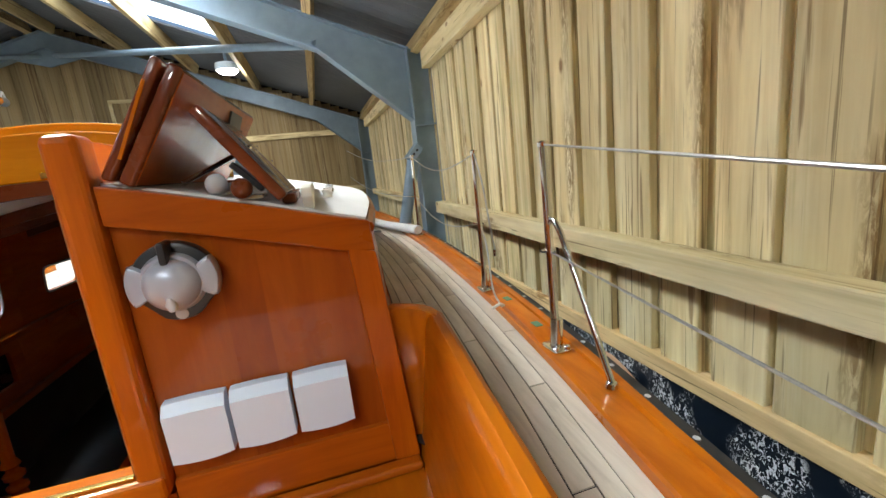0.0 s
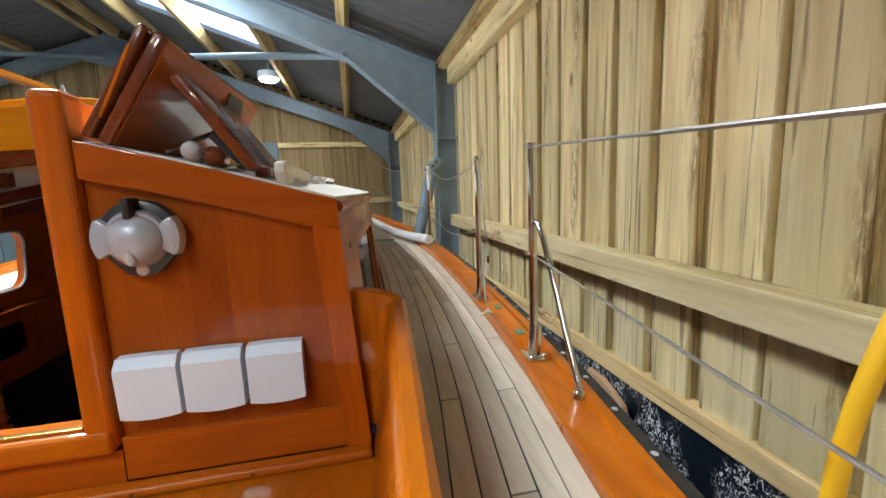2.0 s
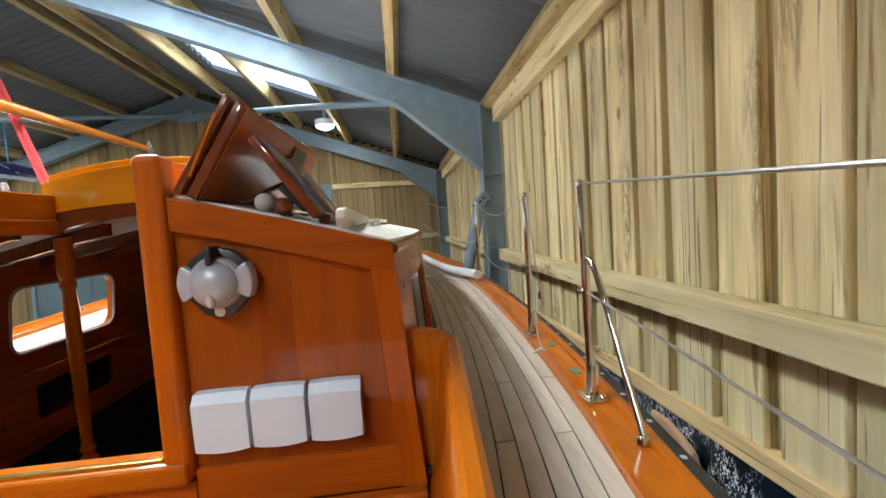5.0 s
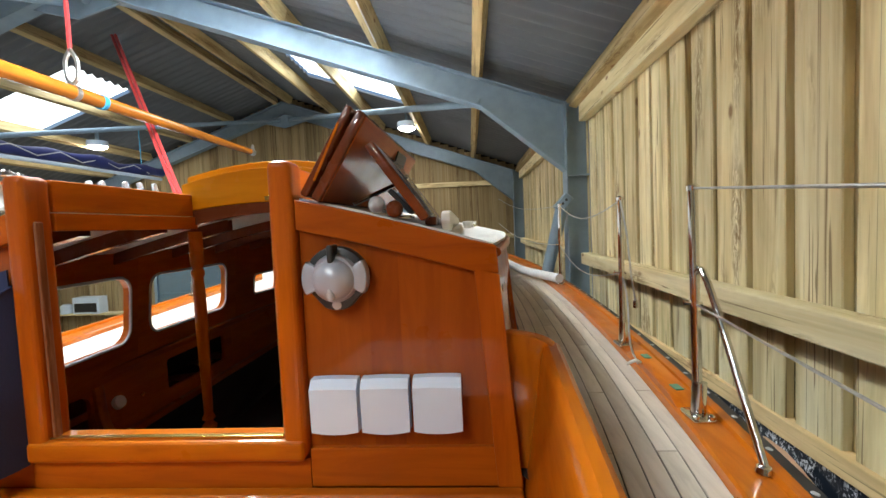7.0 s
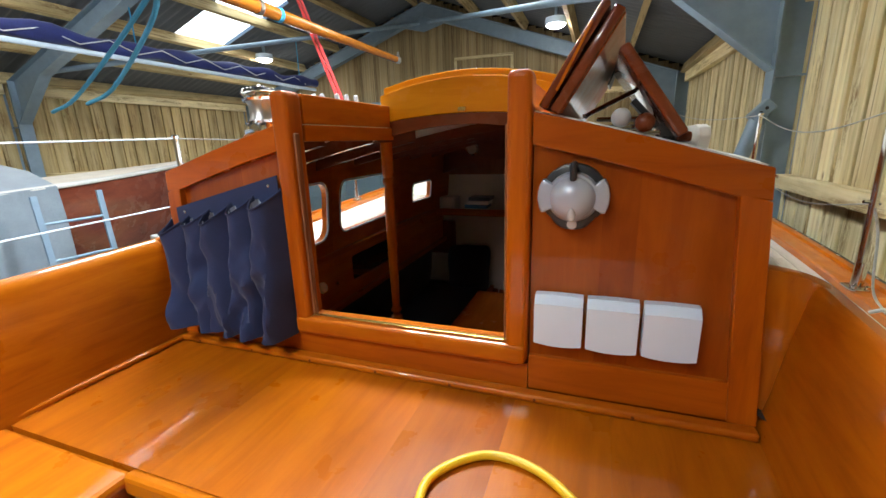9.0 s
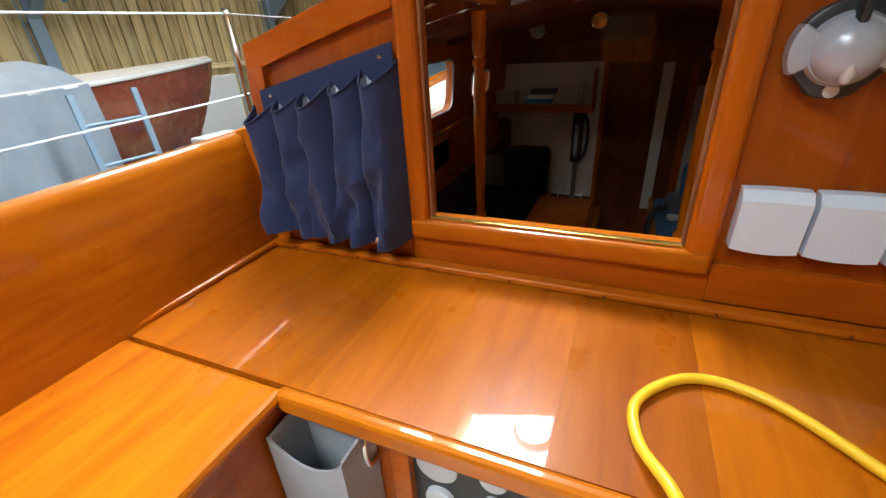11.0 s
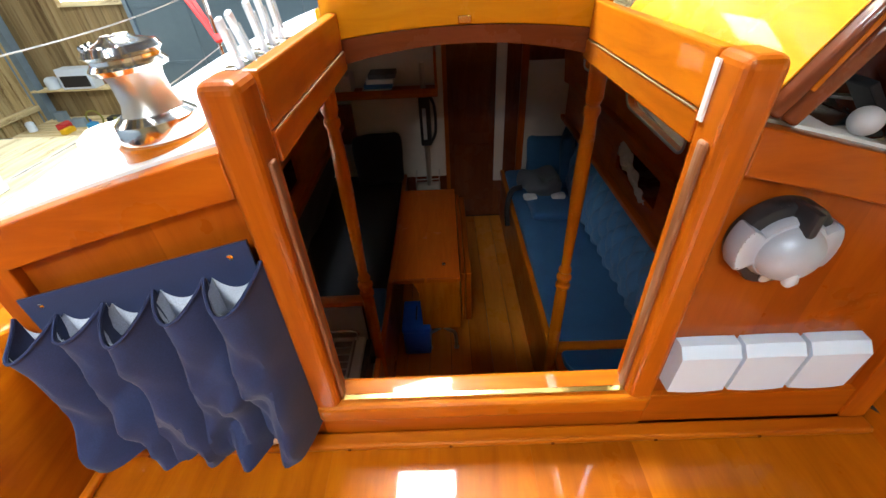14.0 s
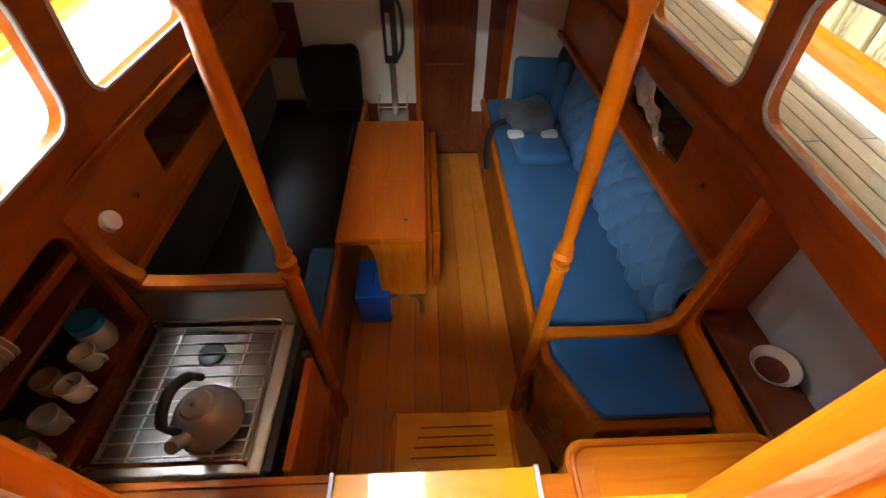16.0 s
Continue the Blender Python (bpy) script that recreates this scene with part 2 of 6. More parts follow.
brass = plain("brass", (0.72, 0.52, 0.16), 0.25, 1.0)
navy = cloth("navy_canvas", (0.011, 0.021, 0.075))
grey_panel = plain("grey_panel_paint", (0.34, 0.36, 0.39), 0.6, 0.0, 0.0, 0.08)
grey_lining = cloth("grey_lining", (0.62, 0.65, 0.72))
# near-black cloth: the shade over the port settee is put into its colour
navy_shaded = cloth("shaded_navy_cushion", (0.004, 0.0045, 0.008))
blue_vinyl = plain("blue_vinyl", (0.016, 0.115, 0.30), 0.36, 0.0, 0.15, 0.12, 8.0, 0.05)
blue_cloth = cloth("blue_fabric", (0.026, 0.12, 0.27))
pale_blue = cloth("quilted_blue", (0.055, 0.17, 0.34))
grey_cloth = cloth("grey_jersey", (0.09, 0.10, 0.115))
white_cloth = cloth("white_cloth", (0.62, 0.62, 0.62))
cover_grey = cloth("pale_grey_tarpaulin", (0.24, 0.285, 0.33), 0.6, 300.0)
blue_box = plain("blue_plastic", (0.015, 0.12, 0.55), 0.4)
blue_sail = cloth("royal_blue_sailcloth", (0.012, 0.02, 0.13), 0.7, 120.0)
yellow_cable_mat = plain("yellow_cable_sheath", (0.78, 0.46, 0.015), 0.38)
red_rope = cloth("red_rope", (0.55, 0.025, 0.025), 0.8, 500.0)
cyan_rope = cloth("blue_rope", (0.03, 0.30, 0.52), 0.8, 500.0)
hull_red = wood("bare_mahogany_hull", "y", (0.13, 0.03, 0.018), (0.20, 0.05, 0.028), (0.27, 0.075, 0.04), 0.25, 0.5)
hull_navy = plain("hull_paint", (0.02, 0.025, 0.05), 0.3, 0, 0.3)
pvc_grey = plain("grey_pvc", (0.33, 0.345, 0.36), 0.45)
spar = wood("varnished_spar", "y", (0.36, 0.10, 0.01), (0.46, 0.15, 0.015), (0.55, 0.20, 0.02), 0.22, 0.7)
# near-black fill: the shade of voids and gaps put into colour
dark_void = plain("shaded_void", (0.02, 0.012, 0.008), 0.8)
shutter = plain("blue_grey_sheet_door", (0.15, 0.22, 0.27), 0.5, 0.2, 0, 0.1, 4.0)
paper = plain("paper", (0.7, 0.68, 0.62), 0.8)
ceramic = plain("glazed_ceramic", (0.72, 0.70, 0.66), 0.15, 0, 0.4, 0.03)
tan = plain("tan_leather", (0.42, 0.22, 0.12), 0.6)
tan_offcut = plain("pale_tan_offcut", (0.62, 0.40, 0.26), 0.6)
green_metal = plain("verdigris", (0.10, 0.24, 0.17), 0.6)
olive = plain("olive_plastic", (0.25, 0.24, 0.04), 0.5)
cyan_plastic = plain("cyan_plastic", (0.02, 0.20, 0.42), 0.4)


def glass_material():
    m, t, b = make_material("window_glass", 0.02)
    b.inputs["Transmission Weight"].default_value, b.inputs["IOR"].default_value = 1.0, 1.05
    b.inputs["Base Color"].default_value = (0.88, 0.91, 0.90, 1)
    return m


def glow_material(name, color, strength):
    m, t, b = make_material(name, 0.5)
    b.inputs["Base Color"].default_value = (*color, 1)
    b.inputs["Emission Color"].default_value, b.inputs["Emission Strength"].default_value = (*color, 1), strength
    return m


def liner_material():
    """Black plastic liner with pale flecks of plaster."""
    m, t, b = make_material("flecked_black_liner", 0.3)
    vec = coords(t, (1, 1.3, 0.8))
    n = noise_of(t, vec, 60.0, 3.0, 0.6, 1.4)
    patch = noise_of(t, vec, 4.5, 2.0, 0.5)
    fl = ramp(t, n, [(0.53, (0, 0, 0)), (0.57, (1, 1, 1))])
    pa = ramp(t, patch, [(0.42, (0, 0, 0)), (0.50, (1, 1, 1))])
    t.links.new(mix(t, mix(t, 1.0, fl, pa, "MULTIPLY"), (0.008, 0.014, 0.024), (0.75, 0.78, 0.82)), b.inputs["Base Color"])
    return m


glass = glass_material()
lamp_glow = glow_material("lamp_diffuser", (1.0, 0.97, 0.9), LAMP_GLOW)
rooflight_sheet = glow_material("daylit_translucent_sheet", (0.88, 0.95, 1.0), 3.5)
daylight_pane = glow_material("bright_window", (0.95, 0.98, 1.0), 5.0)
liner = liner_material()

# ---- builders ----
ORIGIN = {}


def thing(name, at, label="", category="", group="", kind=""):
    """An Empty at its base, to carry parts."""
    ob = new(name)
    ob.empty_display_size = 0.05
    ob.location = at
    ORIGIN[ob.name] = Vector(at)
    return tagged(ob, label, category, group, kind)


def part(name, bm, material, parent=None, label="", category="", group="", kind="", smooth=False):
    """Links a bmesh, made in world coordinates, as one mesh object under parent."""
    base = ORIGIN[parent.name] if parent else None
    if base is None:
        lo = [min(v.co[i] for v in bm.verts) for i in range(3)]
        hi = [max(v.co[i] for v in bm.verts) for i in range(3)]
        base = Vector(((lo[0] + hi[0]) / 2, (lo[1] + hi[1]) / 2, lo[2]))
    bmesh.ops.translate(bm, verts=bm.verts, vec=-base)
    bmesh.ops.recalc_face_normals(bm, faces=bm.faces)
    me = bpy.data.meshes.new(name)
    bm.to_mesh(me)
    bm.free()
    me.materials.append(material)
    if smooth:
        for p in me.polygons:
            p.use_smooth = True
        me.set_sharp_from_angle(angle=radians(38))
    ob = new(name, me)
    if parent:
        ob.parent = parent
    else:
        ob.location = base
    ORIGIN[ob.name] = base
    return tagged(ob, label, category, group, kind)


def box(x0, x1, y0, y1, z0, z1, bevel=0.0, bm=None, segments=2):
    b = bm or bmesh.new()
    sub = bmesh.new() if (bm and bevel) else b
    vs = [sub.verts.new((x, y, z)) for x in (x0, x1) for y in (y0, y1) for z in (z0, z1)]
    for q in ((0, 1, 3, 2), (4, 6, 7, 5), (0, 4, 5, 1), (2, 3, 7, 6), (0, 2, 6, 4), (1, 5, 7, 3)):
        sub.faces.new([vs[i] for i in q])
    if bevel:
        bmesh.ops.bevel(sub, geom=sub.edges[:], offset=bevel, segments=segments, affect="EDGES", profile=0.5)
    if sub is not b:
        me = bpy.data.meshes.new("tmp")
        sub.to_mesh(me)
        sub.free()
        b.from_mesh(me)
        bpy.data.meshes.remove(me)
    return b


def beam(a, b, w, h, bevel=0.0, up=(0, 0, 1)):
    """A bar of section w across, h high, from a to b."""
    a, b = Vector(a), Vector(b)
    d = (b - a).normalized()
    side = d.cross(Vector(up)).normalized()
    top = side.cross(d).normalized()
    bm = bmesh.new()
    vs = [bm.verts.new(p + side * (i * w / 2) + top * (j * h / 2)) for p in (a, b) for i in (-1, 1) for j in (-1, 1)]
    for q in ((0, 1, 3, 2), (4, 6, 7, 5), (0, 4, 5, 1), (2, 3, 7, 6), (0, 2, 6, 4), (1, 5, 7, 3)):
        bm.faces.new([vs[i] for i in q])
    if bevel:
        bmesh.ops.bevel(bm, geom=bm.edges[:], offset=bevel, segments=2, affect="EDGES", profile=0.5)
    return bm


def spline(points, per=6):
    """Catmull-Rom through points."""
    P = [Vector(p) for p in points]
    P = [2 * P[0] - P[1]] + P + [2 * P[-1] - P[-2]]
    out = []
    for i in range(1, len(P) - 2):
        for k in range(per):
            u = k / per
            out.append(0.5 * ((2 * P[i]) + (P[i + 1] - P[i - 1]) * u + (2 * P[i - 1] - 5 * P[i] + 4 * P[i + 1] - P[i + 2]) * u * u + (3 * P[i] - P[i - 1] - 3 * P[i + 1] + P[i + 2]) * u ** 3))
    return out + [P[-2]]


def tube(path, r, sides=10, bm=None, cap=True):
    """A round tube along path; r a number or one for each point."""
    bm = bm or bmesh.new()
    P = [Vector(p) for p in path]
    rings, last = [], None
    for i, p in enumerate(P):
        d = (P[min(i + 1, len(P) - 1)] - P[max(i - 1, 0)]).normalized()
        if last is None:
            last = d.orthogonal().normalized()
        last = (last - d * last.dot(d)).normalized()
        e = d.cross(last)
        rr = r[i] if isinstance(r, (list, tuple)) else r
        rings.append([bm.verts.new(p + last * rr * math.cos(2 * math.pi * k / sides) + e * rr * math.sin(2 * math.pi * k / sides)) for k in range(sides)])
    for a, b in zip(rings, rings[1:]):
        for k in range(sides):
            bm.faces.new((a[k], a[(k + 1) % sides], b[(k + 1) % sides], b[k]))
    if cap:
        bm.faces.new(rings[0][::-1])
        bm.faces.new(rings[-1])
    return bm


def lathe(profile, at, axis=(0, 0, 1), sides=24, bm=None):
    """Turns (radius, height) pairs about an axis through at."""
    bm = bm or bmesh.new()
    d = Vector(axis).normalized()
    e = d.orthogonal().normalized()
    f = d.cross(e)
    rings = []
    for r, h in profile:
        c = Vector(at) + d * h
        if r < 1e-6:
            rings.append([bm.verts.new(c)] * sides)
        else:
            rings.append([bm.verts.new(c + (e * math.cos(2 * math.pi * k / sides) + f * math.sin(2 * math.pi * k / sides)) * r) for k in range(sides)])
    for a, b in zip(rings, rings[1:]):
        for k in range(sides):
            q = []
            for v in (a[k], a[(k + 1) % sides], b[(k + 1) % sides], b[k]):
                if v not in q:
                    q.append(v)
            if len(q) > 2:
                bm.faces.new(q)
    return bm


def slab(outline, lo, hi, axis="z", bevel=0.0):
    """A flat outline of pairs, thickened from lo to hi along axis."""
    bm = bmesh.new()
    place = {"z": lambda u, v, w: (u, v, w), "y": lambda u, v, w: (u, w, v), "x": lambda u, v, w: (w, u, v)}[axis]
    a = [bm.verts.new(place(u, v, lo)) for u, v in outline]
    b = [bm.verts.new(place(u, v, hi)) for u, v in outline]
    bm.faces.new(a)
    bm.faces.new(b[::-1])
    n = len(a)
    for i in range(n):
        bm.faces.new((a[i], a[(i + 1) % n], b[(i + 1) % n], b[i]))
    bmesh.ops.recalc_face_normals(bm, faces=bm.faces)
    if bevel:
        bmesh.ops.bevel(bm, geom=bm.edges[:], offset=bevel, segments=2, affect="EDGES", profile=0.5)
    return bm


def sheet(grid, thick=0.0, flip=False):
    """A surface from rows of points, thickened along its normals."""
    bm = bmesh.new()
    vs = [[bm.verts.new(p) for p in row] for row in grid]
    for r, s in zip(vs, vs[1:]):
        for i in range(len(r) - 1):
            bm.faces.new((r[i], r[i + 1], s[i + 1], s[i]))
    bmesh.ops.recalc_face_normals(bm, faces=bm.faces)
    if thick:
        bmesh.ops.solidify(bm, geom=bm.faces[:], thickness=thick)
    return bm


def rounded(u0, u1, v0, v1, r, n=5):
    """A rectangle with round corners, as pairs."""
    out = []
    for cu, cv, a in ((u1 - r, v1 - r, 0), (u0 + r, v1 - r, 90), (u0 + r, v0 + r, 180), (u1 - r, v0 + r, 270)):
        for k in range(n + 1):
            w = radians(a + 90 * k / n)
            out.append((cu + r * math.cos(w), cv + r * math.sin(w)))
    return out


def holed(u0, u1, v0, v1, hole, r, thick, put):
    """A panel with a round-cornered hole; put(u, v, w) gives the place of a point w into its thickness."""
    bm = bmesh.new()
    inner = rounded(*hole, r)
    cu, cv = (hole[0] + hole[1]) / 2, (hole[2] + hole[3]) / 2
    outer = []
    for i, (u, v) in enumerate(inner):
        c = i // 6
        k = i % 6
        corner = ((u1, v1), (u0, v1), (u0, v0), (u1, v0))[c]
        if k in (2, 3):
            outer.append(corner)
        elif (k < 2) == (c in (0, 2)):
            outer.append((corner[0], v))
        else:
            outer.append((u, corner[1]))
    loops = [[bm.verts.new(put(u, v, w)) for u, v in loop] for loop in (outer, inner) for w in (0, thick)]
    n = len(inner)
    for a, b in ((0, 2), (2, 3), (3, 1), (1, 0)):
        for i in range(n):
            j = (i + 1) % n
            q = [loops[a][i], loops[a][j], loops[b][j], loops[b][i]]
            if (q[0].co - q[1].co).length > 1e-6:
                bm.faces.new(q)
            elif (q[2].co - q[3].co).length > 1e-6:
                bm.faces.new((q[0], q[2], q[3]))
    bmesh.ops.remove_doubles(bm, verts=bm.verts, dist=1e-6)
    return bm


def puffy(x0, x1, y0, y1, z0, z1, soft=0.04, seed=0, wobble=0.006, cuts=7):
    """A cushion: a rounded box with an uneven, swollen surface."""
    bm = box(x0, x1, y0, y1, z0, z1)
    bmesh.ops.subdivide_edges(bm, edges=bm.edges[:], cuts=cuts, use_grid_fill=True)
    c = Vector(((x0 + x1) / 2, (y0 + y1) / 2, (z0 + z1) / 2))
    h = Vector(((x1 - x0) / 2, (y1 - y0) / 2, (z1 - z0) / 2))
    for v in bm.verts:
        d = v.co - c
        inner = Vector([max(-h[i] + soft, min(h[i] - soft, d[i])) for i in range(3)])
        off = d - inner
        if off.length > 1e-6:
            off = off.normalized() * soft
        q = c + inner + off
        w = noise.noise_vector(q * 6.0 + Vector((seed, seed * 1.7, 0)))
        v.co = q + w * wobble
    return bm


def mirror(x):
    return 2 * CX - x

# ---- shed: floor, frames, roof, walls ----
part("floor", box(WEST - 0.3, WALL + 0.4, SOUTH - 0.3, NORTH + 0.3, FLOOR - 0.2, FLOOR), concrete, None, "grey concrete shed floor", "floor", kind="structure")


def steel_frame(y):
    f = thing("portal_frame", (RIDGE, y, FLOOR), "galvanised steel portal frame with haunched rafters", "portal frame", "portal frames of the shed")
    for s in (1, -1):
        wx = WALL if s > 0 else WEST
        xi, xo = wx - s * 0.20, wx + s * 0.02
        t = s * 0.012
        sect = [(xi, y - 0.085), (xi + t, y - 0.085), (xi + t, y - 0.005), (xo - t, y - 0.005), (xo - t, y - 0.085), (xo, y - 0.085), (xo, y + 0.085), (xo - t, y + 0.085), (xo - t, y + 0.005), (xi + t, y + 0.005), (xi + t, y + 0.085), (xi, y + 0.085)]
        bm = slab(sect, FLOOR, 2.46, "z")
        part("stiffener", box(min(xi, xo) + 0.012, max(xi, xo) - 0.012, y - 0.08, y - 0.006, 1.80, 1.812), galvanised, f)
        part("column", bm, galvanised, f)
        ex, ez = wx - s * 0.18, roof_z(wx - s * 0.18) - 0.16
        rz = roof_z(RIDGE) - 0.16
        web = slab([(ex, ez), (RIDGE, rz), (RIDGE, rz - 0.24), (RIDGE + s * 3.85, ez - 0.24 + SLOPE * abs(ex - RIDGE - s * 3.85)), (ex, 1.84)], y - 0.005, y + 0.005, "y")
        part("rafter_web", web, galvanised, f)
        part("top_flange", beam((ex, y, ez), (RIDGE, y, rz), 0.15, 0.012), galvanised, f)
        k = (RIDGE + s * 3.85, y, ez - 0.24 + SLOPE * abs(ex - RIDGE - s * 3.85))
        part("bottom_flange", beam(k, (RIDGE, y, rz - 0.24), 0.15, 0.012), galvanised, f)
        part("haunch_flange", beam((ex, y, 1.84), k, 0.15, 0.012), galvanised, f)
    part("apex_plate", slab([(RIDGE - 0.5, 3.68), (RIDGE, 3.86), (RIDGE + 0.5, 3.68), (RIDGE, 3.55)], y - 0.012, y + 0.012, "y"), galvanised, f)


for fy in FRAMES:
    steel_frame(fy)

PURLINS = [0.15, 1.10, 2.03, 2.94, 3.83, 4.70]
for s in (1, -1):
    for d in PURLINS:
        px = RIDGE + s * d
        for n, (ya, yb) in enumerate(zip(FRAMES, FRAMES[1:])):
            bm = beam((px, ya, roof_z(px) - 0.08), (px, yb, roof_z(px) - 0.08), 0.07, 0.155, 0.004, (s * SLOPE, 0, 1))
            part("purlin", bm, brown_pine_y, None, "rough sawn pine roof purlin", "purlin", "purlins of the roof")
    for (ya, yb) in zip(FRAMES[1:], FRAMES[2:]):
        a = (RIDGE + s * 3.85, ya, roof_z(RIDGE + s * 3.85) - 0.36)
        part("roof_brace", tube([a, (RIDGE + s * 0.1, yb, 3.72)], 0.038, 10), galvanised, None, "galvanised steel tube bracing the roof", "brace", "roof braces", smooth=True)


def roof_strip(s, y0, y1, x_in, x_out, step=0.146):
    """Corrugated sheets; the waves run down the slope."""
    n = int(round((y1 - y0) / (step / 8)))
    ys = [y0 + (y1 - y0) * i / n for i in range(n + 1)]
    return [[(x, y, roof_z(x) + 0.022 + 0.020 * math.sin(2 * math.pi * y / step)) for y in ys] for x in (x_in, x_out)]


roof_bm = bmesh.new()


def add_grid(bm, grid):
    vs = [[bm.verts.new(p) for p in row] for row in grid]
    for r, q in zip(vs, vs[1:]):
        for i in range(len(r) - 1):
            bm.faces.new((r[i], r[i + 1], q[i + 1], q[i]))


for s in (1, -1):
    edge = RIDGE + s * 5.0
    a, b = skylight_span(s)
    near, far = (a, b) if s > 0 else (b, a)
    y = SOUTH - 0.1
    for ss, sy in SKYLIGHTS:
        if ss == s:
            add_grid(roof_bm, roof_strip(s, y, sy, RIDGE, edge))
            add_grid(roof_bm, roof_strip(s, sy, sy + 1.0, RIDGE, near))
            add_grid(roof_bm, roof_strip(s, sy, sy + 1.0, far, edge))
            y = sy + 1.0
    add_grid(roof_bm, roof_strip(s, y, NORTH + 0.1, RIDGE, edge))
part("ceiling", roof_bm, sheeting, None, "grey corrugated fibre cement roof sheets", "roof", kind="structure", smooth=True)

# upper cover keeps the sky out round the sheets
for s in (1, -1):
    a, b = skylight_span(s)
    for sy in [q for t, q in SKYLIGHTS if t == s]:
        bm = bmesh.new()
        add_grid(bm, [[(x, y, z + 0.06) for x, y, z in row] for row in roof_strip(s, sy, sy + 1.0, a, b)])
        part("skylight_pane", bm, rooflight_sheet, None, "translucent white corrugated rooflight sheet", "skylight", "rooflights", smooth=True)


def bulkhead_lamp(x, y):
    z = roof_z(x) - 0.22
    f = thing("ceiling_lamp", (x, y, z), "round white bulkhead lamp, switched on", "ceiling lamp", "lamps under the roof")
    part("lamp_base", lathe([(0.0, 0.09), (0.15, 0.09), (0.16, 0.03), (0.15, 0.0), (0.14, -0.005), (0.0, -0.005)], (x, y, z), sides=28), white_plastic, f, smooth=True)
    part("diffuser", lathe([(0.0, -0.05), (0.08, -0.045), (0.125, -0.02), (0.135, -0.006), (0.0, -0.006)], (x, y, z), sides=28), lamp_glow, f, "glowing round diffuser", smooth=True)
    part("hanger", box(x - 0.02, x + 0.02, y - 0.02, y + 0.02, z + 0.085, z + 0.24), galvanised, f)


for ly in (-2.2, 2.35, 6.9):
    bulkhead_lamp(-0.95, ly)
    bulkhead_lamp(2 * RIDGE + 0.95, ly)

# starboard wall: boards over boards
WALL_BASE = 0.668
rng = random.Random(4)
wall_east = thing("wall_east", (WALL, 1.6, WALL_BASE), "shed wall of vertical treated pine boards", "wall", kind="structure")
wall_west = thing("wall_west", (WEST, 1.6, FLOOR), "shed wall of vertical treated pine boards", "wall", kind="structure")
wall_north = thing("wall_north", (RIDGE, NORTH, FLOOR), "gable wall of vertical treated pine boards", "wall", kind="structure")
wall_south = thing("wall_south", (RIDGE, SOUTH, FLOOR), "plain gable wall of pine boards", "wall", kind="structure")


def board_mesh(name, w, t, h, seed, mat=None):
    """A sawn board standing on z = 0, a little uneven, facing -x."""
    r = random.Random(seed)
    bm = bmesh.new()
    rows = []
    for k in range(5):
        z = h * k / 4
        j = [r.uniform(-0.003, 0.003) for _ in range(4)]
        rows.append([bm.verts.new((0, -w / 2 + 0.004 + j[0], z)), bm.verts.new((0.004, -w / 2 + j[0], z)), bm.verts.new((t, -w / 2 + j[0], z)), bm.verts.new((t, w / 2 + j[1], z)), bm.verts.new((0.004, w / 2 + j[1], z)), bm.verts.new((0, w / 2 - 0.004 + j[1], z))])
    for a, b in zip(rows, rows[1:]):
        for i in range(6):
            bm.faces.new((a[i], a[(i + 1) % 6], b[(i + 1) % 6], b[i]))
    bm.faces.new(rows[0][::-1])
    bm.faces.new(rows[-1])
    me = bpy.data.meshes.new(name)
    bm.to_mesh(me)
    bm.free()
    me.materials.append(mat or pine_z)
    return me


def boards(parent, meshes, places):
    """Boards that share meshes, under a wall; places are matrices."""
    for i, m in enumerate(places):
        ob = new("board", meshes[i % len(meshes)])
        ob.parent = parent
        ob.matrix_local = Matrix.Translation(-ORIGIN[parent.name]) @ m


H_EAST = 2.50 - WALL_BASE
front = [board_mesh("board", w, 0.032, H_EAST, 10 + i) for i, w in enumerate((0.160, 0.182, 0.168, 0.19, 0.172))]
back = [board_mesh("board", 0.20, 0.02, H_EAST, 30)]
PITCH = 0.2155
ys = [0.667 + PITCH * k for k in range(-28, 37)]
boards(wall_east, front, [pose(WALL + rng.uniform(-0.004, 0.004), y + rng.uniform(-0.008, 0.008), WALL_BASE, rng.uniform(-0.25, 0.25), 0, 0) for y in ys])
boards(wall_east, back, [pose(WALL + 0.036, y + PITCH / 2, WALL_BASE) for y in ys])

H_WEST = 2.50 - FLOOR
front_w = [board_mesh("board", w, 0.03, H_WEST, 50 + i, brown_pine_w) for i, w in enumerate((0.165, 0.182, 0.172, 0.19))]
back_w = [board_mesh("board", 0.21, 0.02, H_WEST, 60, brown_pine_w)]
boards(wall_west, front_w, [pose(WEST + rng.uniform(-0.004, 0.004), y, FLOOR, 0, 0, 180) for y in ys])
boards(wall_west, back_w, [pose(WEST - 0.034, y + PITCH / 2, FLOOR, 0, 0, 180) for y in ys])


def gable(parent, y, turn):
    k = 0
    x = WEST + 0.1
    while x < WALL - 0.05:
        low = FLOOR
        top = roof_z(x) - 0.02
        ob = new("board", gable_mesh[k % 4])
        ob.parent = parent
        ob.matrix_local = Matrix.Translation(-ORIGIN[parent.name]) @ pose(x, y + (0.0 if k % 2 else 0.024) * (1 if turn < 0 else -1), low, 0, 0, turn) @ Matrix.Diagonal((1, 1, (top - low) / 1.0, 1))
        x += 0.165
        k += 1


